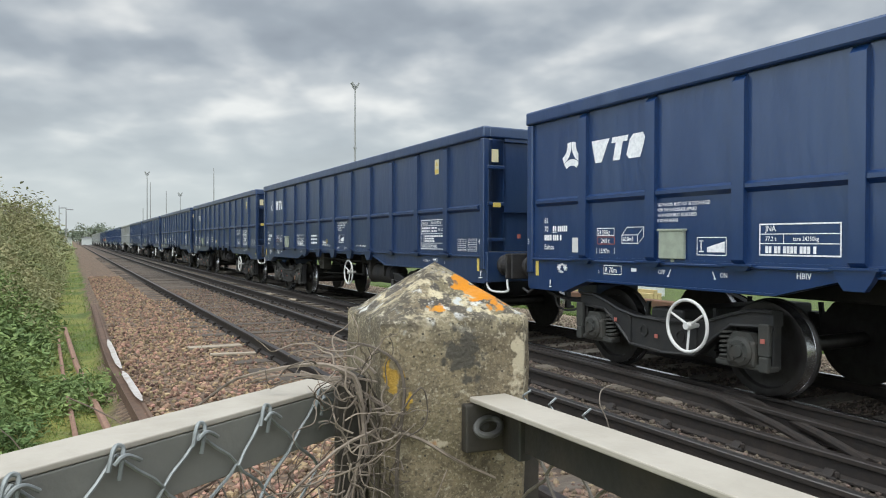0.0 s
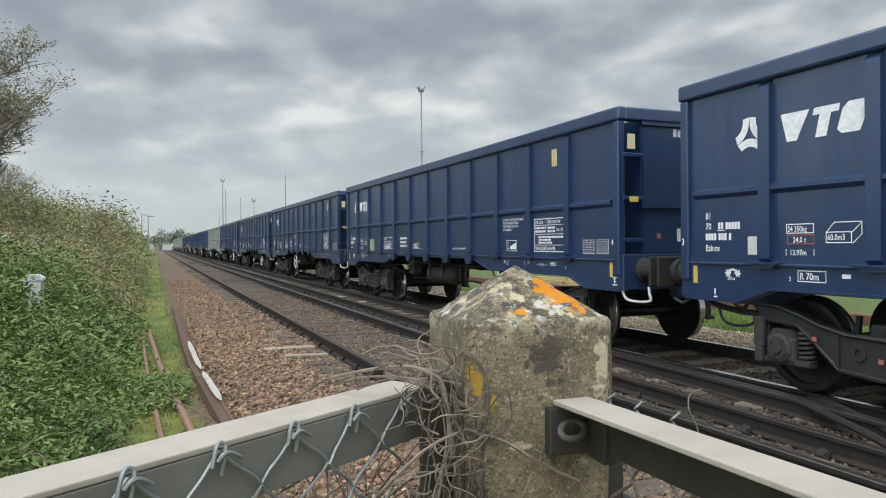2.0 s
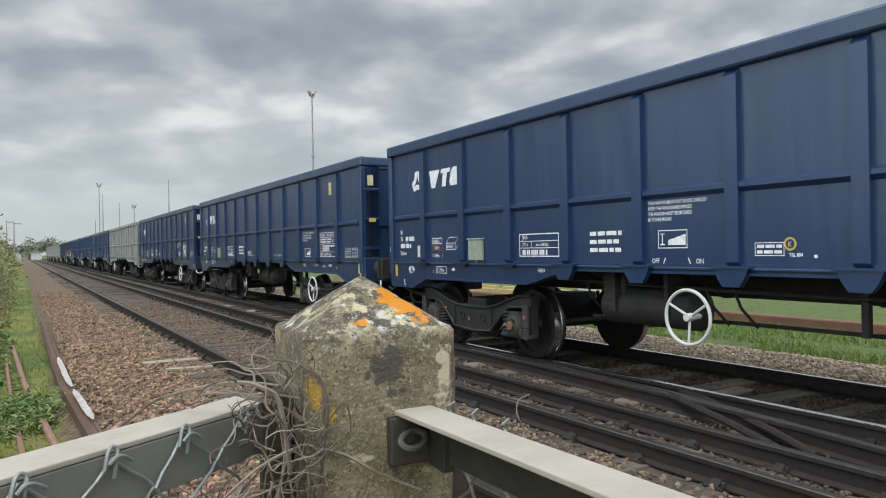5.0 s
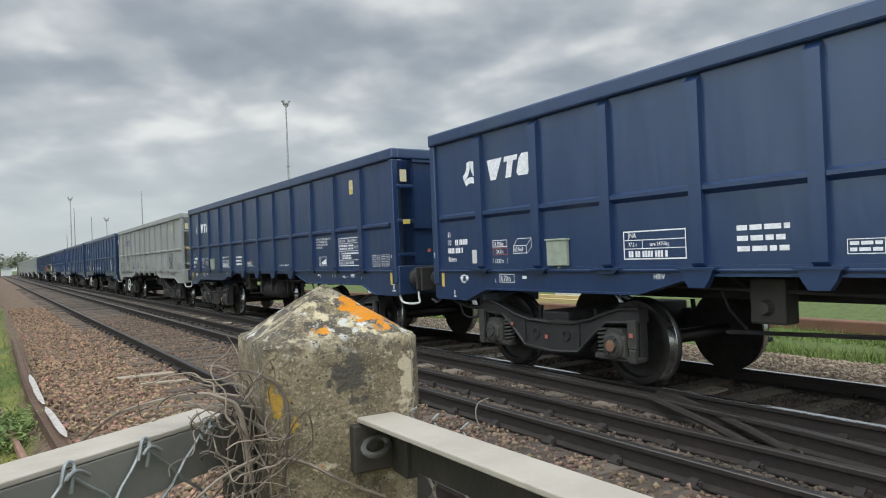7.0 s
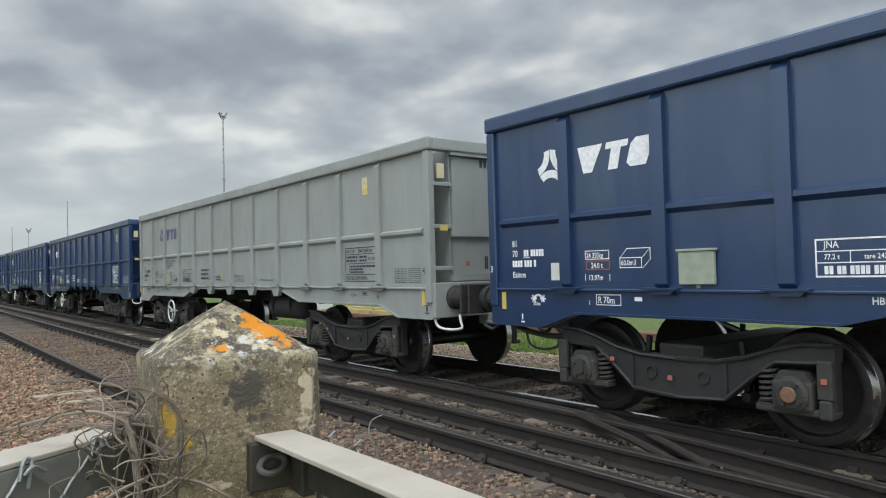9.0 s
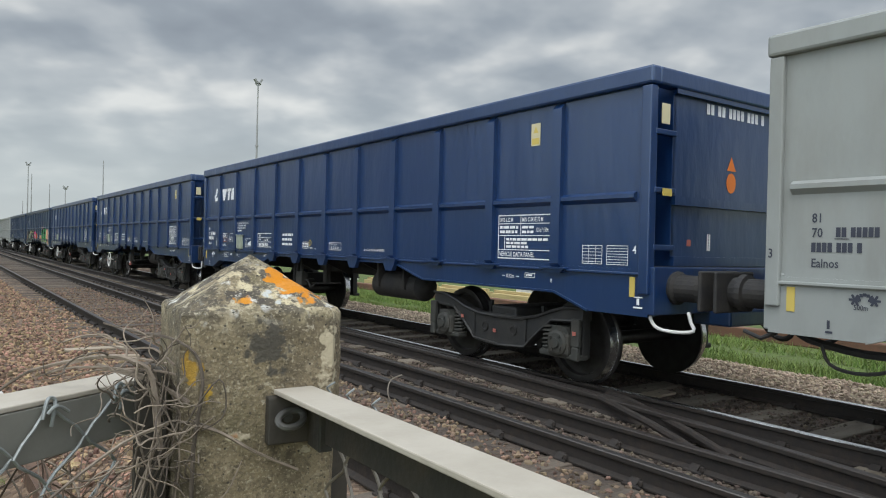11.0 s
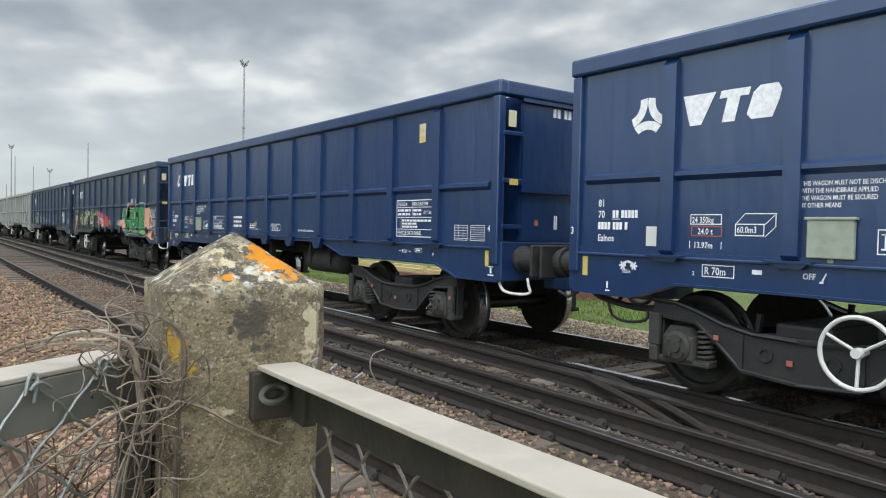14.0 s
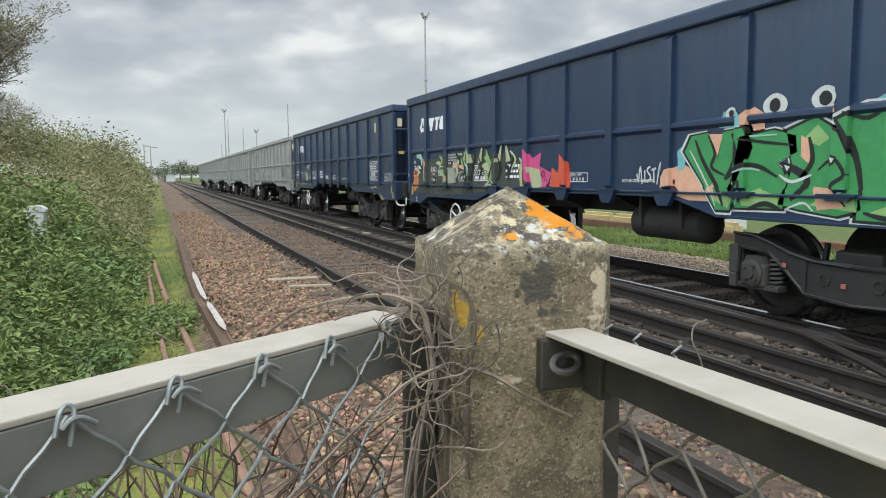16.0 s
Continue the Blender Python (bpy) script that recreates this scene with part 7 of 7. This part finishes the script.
PALEWOOD = mat("bleached_board", (0.30, 0.255, 0.19), 0.9, col2=(0.25, 0.20, 0.15), scale=9, amount=0.6, stretch=(0.3, 2, 1), bump=0.4)
for x, y, l, w, a in ((1.85, 10.7, 0.75, 0.16, 4), (1.95, 9.9, 0.6, 0.10, -6), (5.05, 20.5, 0.5, 0.25, 60), (5.15, 18.4, 0.5, 0.22, 70), (6.2, 4.8, 0.9, 0.18, 6)):
    board(x, y, l, w, a, PALEWOOD, "bleached broken board lying among the sleepers")


def build_cabinet():
    cab = new("trackside_cabinet")
    tagged(cab, "pale grey trackside cabinet sunk in the weeds", "cabinet")
    x, y = -1.80, 13.0
    bm = bm_new(); box(bm, x - 0.125, x + 0.125, y - 0.15, y + 0.15, ground_height(x, y) - 0.05, 0.86, 0.01)
    part("body", bm, PALEBOX, cab)
    bm = bm_new()
    prism(bm, [(x - 0.155, 0.86), (x + 0.155, 0.86), (x + 0.155, 0.90), (x + 0.08, 0.95), (x - 0.08, 0.95), (x - 0.155, 0.90)], "y", y - 0.16, y + 0.16)
    part("lid", bm, PALEBOX, cab)


build_cabinet()


# ---- masts, poles and the distance ----
def pole(x, y, top, r, label, lamps=0, arm=0.0):
    p = new("lamp_mast" if lamps else "pole")
    tagged(p, label, "mast" if lamps else "pole", "masts along the line")
    z0 = ground_height(x, y) - 0.2
    bm = bm_new()
    tube(bm, [(x, y, z0), (x, y, top * 0.55), (x, y, top)], r, 10, taper=[r * 1.1, r * 0.8, r * 0.5])
    if top > 18:
        for z in (0.40, 0.62):
            lathe(bm, [(top * z, r * 1.5), (top * z + 0.15, r * 1.5)], "z", 10, (x, y, 0))
    part("shaft", bm, MAST, p)
    for i in range(lamps):
        s = -1 if i % 2 == 0 else 1
        bm = bm_new()
        prism(bm, [(x + s * 0.20, top - 0.30), (x + s * 0.62, top + 0.28), (x + s * 0.42, top + 0.46), (x + s * 0.06, top - 0.08)], "y", y - 0.3, y + 0.2)
        tube(bm, [(x, y, top - 0.6), (x + s * 0.45, y, top - 0.2)], 0.06, 6)
        part("floodlight", bm, MAST, p)
    if arm:
        bm = bm_new()
        box(bm, x - abs(arm) * (arm < 0), x + abs(arm) * (arm > 0), y - 0.05, y + 0.05, top - 0.35, top - 0.22)
        part("arm", bm, MAST, p)
    return p


pole(35.57, 95.0, 23.4, 0.17, "tall slender floodlight mast with two lamps", 2)
pole(22.25, 130.0, 14.25, 0.14, "plain dark pole behind the train")
pole(15.70, 180.0, 17.2, 0.16, "distant floodlight mast behind the train", 2)
pole(16.40, 180.0, 15.1, 0.14, "plain distant pole behind the train")
pole(19.90, 180.0, 13.1, 0.13, "thin distant pole behind the train")
pole(23.05, 180.0, 12.5, 0.13, "thin distant lamp mast behind the train", 2)
pole(14.80, 180.0, 9.0, 0.14, "short distant pole behind the train")
pole(-1.53, 110.0, 6.1, 0.10, "distant wooden pole beside the line", 0, 0.8)
pole(-0.69, 110.0, 5.9, 0.10, "distant wooden pole with a cross arm", 0, 0.9)


def far_tree(x, y, w, h, seed):
    rng = np.random.default_rng(seed)
    t = new("far_tree")
    tagged(t, "hazy distant round tree at the end of the line", "tree", "distant trees")
    bm = bm_new()
    tube(bm, [(x, y, -0.5), (x, y, h * 0.6)], 0.3, 6, taper=[0.4, 0.15])
    part("trunk", bm, TWIG, t)
    n = 1500
    lumps = rng.normal(0, 1, (14, 3)) * (w * 0.28, w * 0.28, h * 0.16) + (x, y, h * 0.62)
    C = lumps[rng.integers(0, 14, n)] + rng.normal(0, 1, (n, 3)) * (w * 0.11, w * 0.11, h * 0.09)
    C[:, 2] = np.clip(C[:, 2], 0.3, h)
    part("crown", leaf_mesh("crown", C, np.full(n, w * 0.075), FARLEAF, rng, narrow=0.8), None, t)


for i, (x, y, w, h) in enumerate(((8.5, 300, 9, 8.2), (13, 310, 8, 6.8), (3, 330, 8, 6.0), (-3, 300, 10, 5.5), (20, 340, 12, 6.5), (-10, 280, 12, 6.5), (30, 360, 14, 6.0), (-18, 240, 14, 7.5), (44, 380, 16, 6), (60, 380, 18, 7))):
    far_tree(x, y, w, h, 40 + i)


def far_hut(x, y, w, h, material, label):
    hut = new("far_building")
    tagged(hut, label, "building", "distant buildings")
    bm = bm_new(); box(bm, x - w / 2, x + w / 2, y, y + 8, -0.4, h, 0.02)
    part("wall", bm, material, hut)
    bm = bm_new(); prism(bm, [(x - w / 2 - 0.3, h), (x + w / 2 + 0.3, h), (x, h + w * 0.18)], "y", y - 0.3, y + 8.3)
    part("roof", bm, MAST, hut)


far_hut(4.5, 270, 3, 2.2, PALEBOX, "small pale building at the end of the line")
far_hut(-1.5, 255, 3, 2.0, PALEBOX, "low pale hut beside the distant line")


# ---- beyond the train ----
def build_beyond():
    bm = bm_new()
    box(bm, 13.2, 13.45, -20, 70, -0.34, -0.10, 0.03)
    tagged(part("low_barrier", bm, mat("rusty_barrier", (0.16, 0.08, 0.05), 0.9, col2=(0.09, 0.06, 0.04), scale=3, amount=0.6, bump=0.3)), "low rust-brown barrier along the grass", "barrier")
    for y in (15.5, 18.5, 21.5, 24.0):
        stack = new("timber_stack")
        tagged(stack, "stack of yellow sawn timbers lying on the grass", "timber", "timber stacks beyond the train")
        for j in range(3):
            bm = bm_new()
            box(bm, 14.9 + 0.16 * j, 15.05 + 0.16 * j, y, y + 2.6, -0.33, -0.12 + 0.10 * (j % 2), 0.01)
            part("timber", bm, PLANK, stack)
    for y in (16.6, 30.2):
        bm = bm_new()
        box(bm, 15.5, 16.6, y, y + 0.9, -0.35, 0.55, 0.02)
        tagged(part("relay_box", bm, PALEBOX), "squat pale trackside box on the grass", "cabinet", "boxes beyond the train")


build_beyond()


def motions():
    times = [0.5 * i for i in range(33)]
    fine = [i / 15 for i in range(241)]
    start = train_at(0)
    rolls = [(t, pose(0, 0, 0, math.degrees((start - train_at(t)) / 0.43))) for t in fine]
    for k, ob in WAGONS.items():
        walk(ob, [(t, pose(CENTRE, train_at(t) + PITCH * k, 0)) for t in times])
        for bogie in [c for c in ob.children if c.name.startswith("bogie")]:
            for ws in [c for c in bogie.children if c.name.startswith("wheelset")]:
                y = ws.location.y
                walk(ws, [(t, Matrix.Translation((0, y, 0.43)) @ m) for t, m in rolls])


motions()
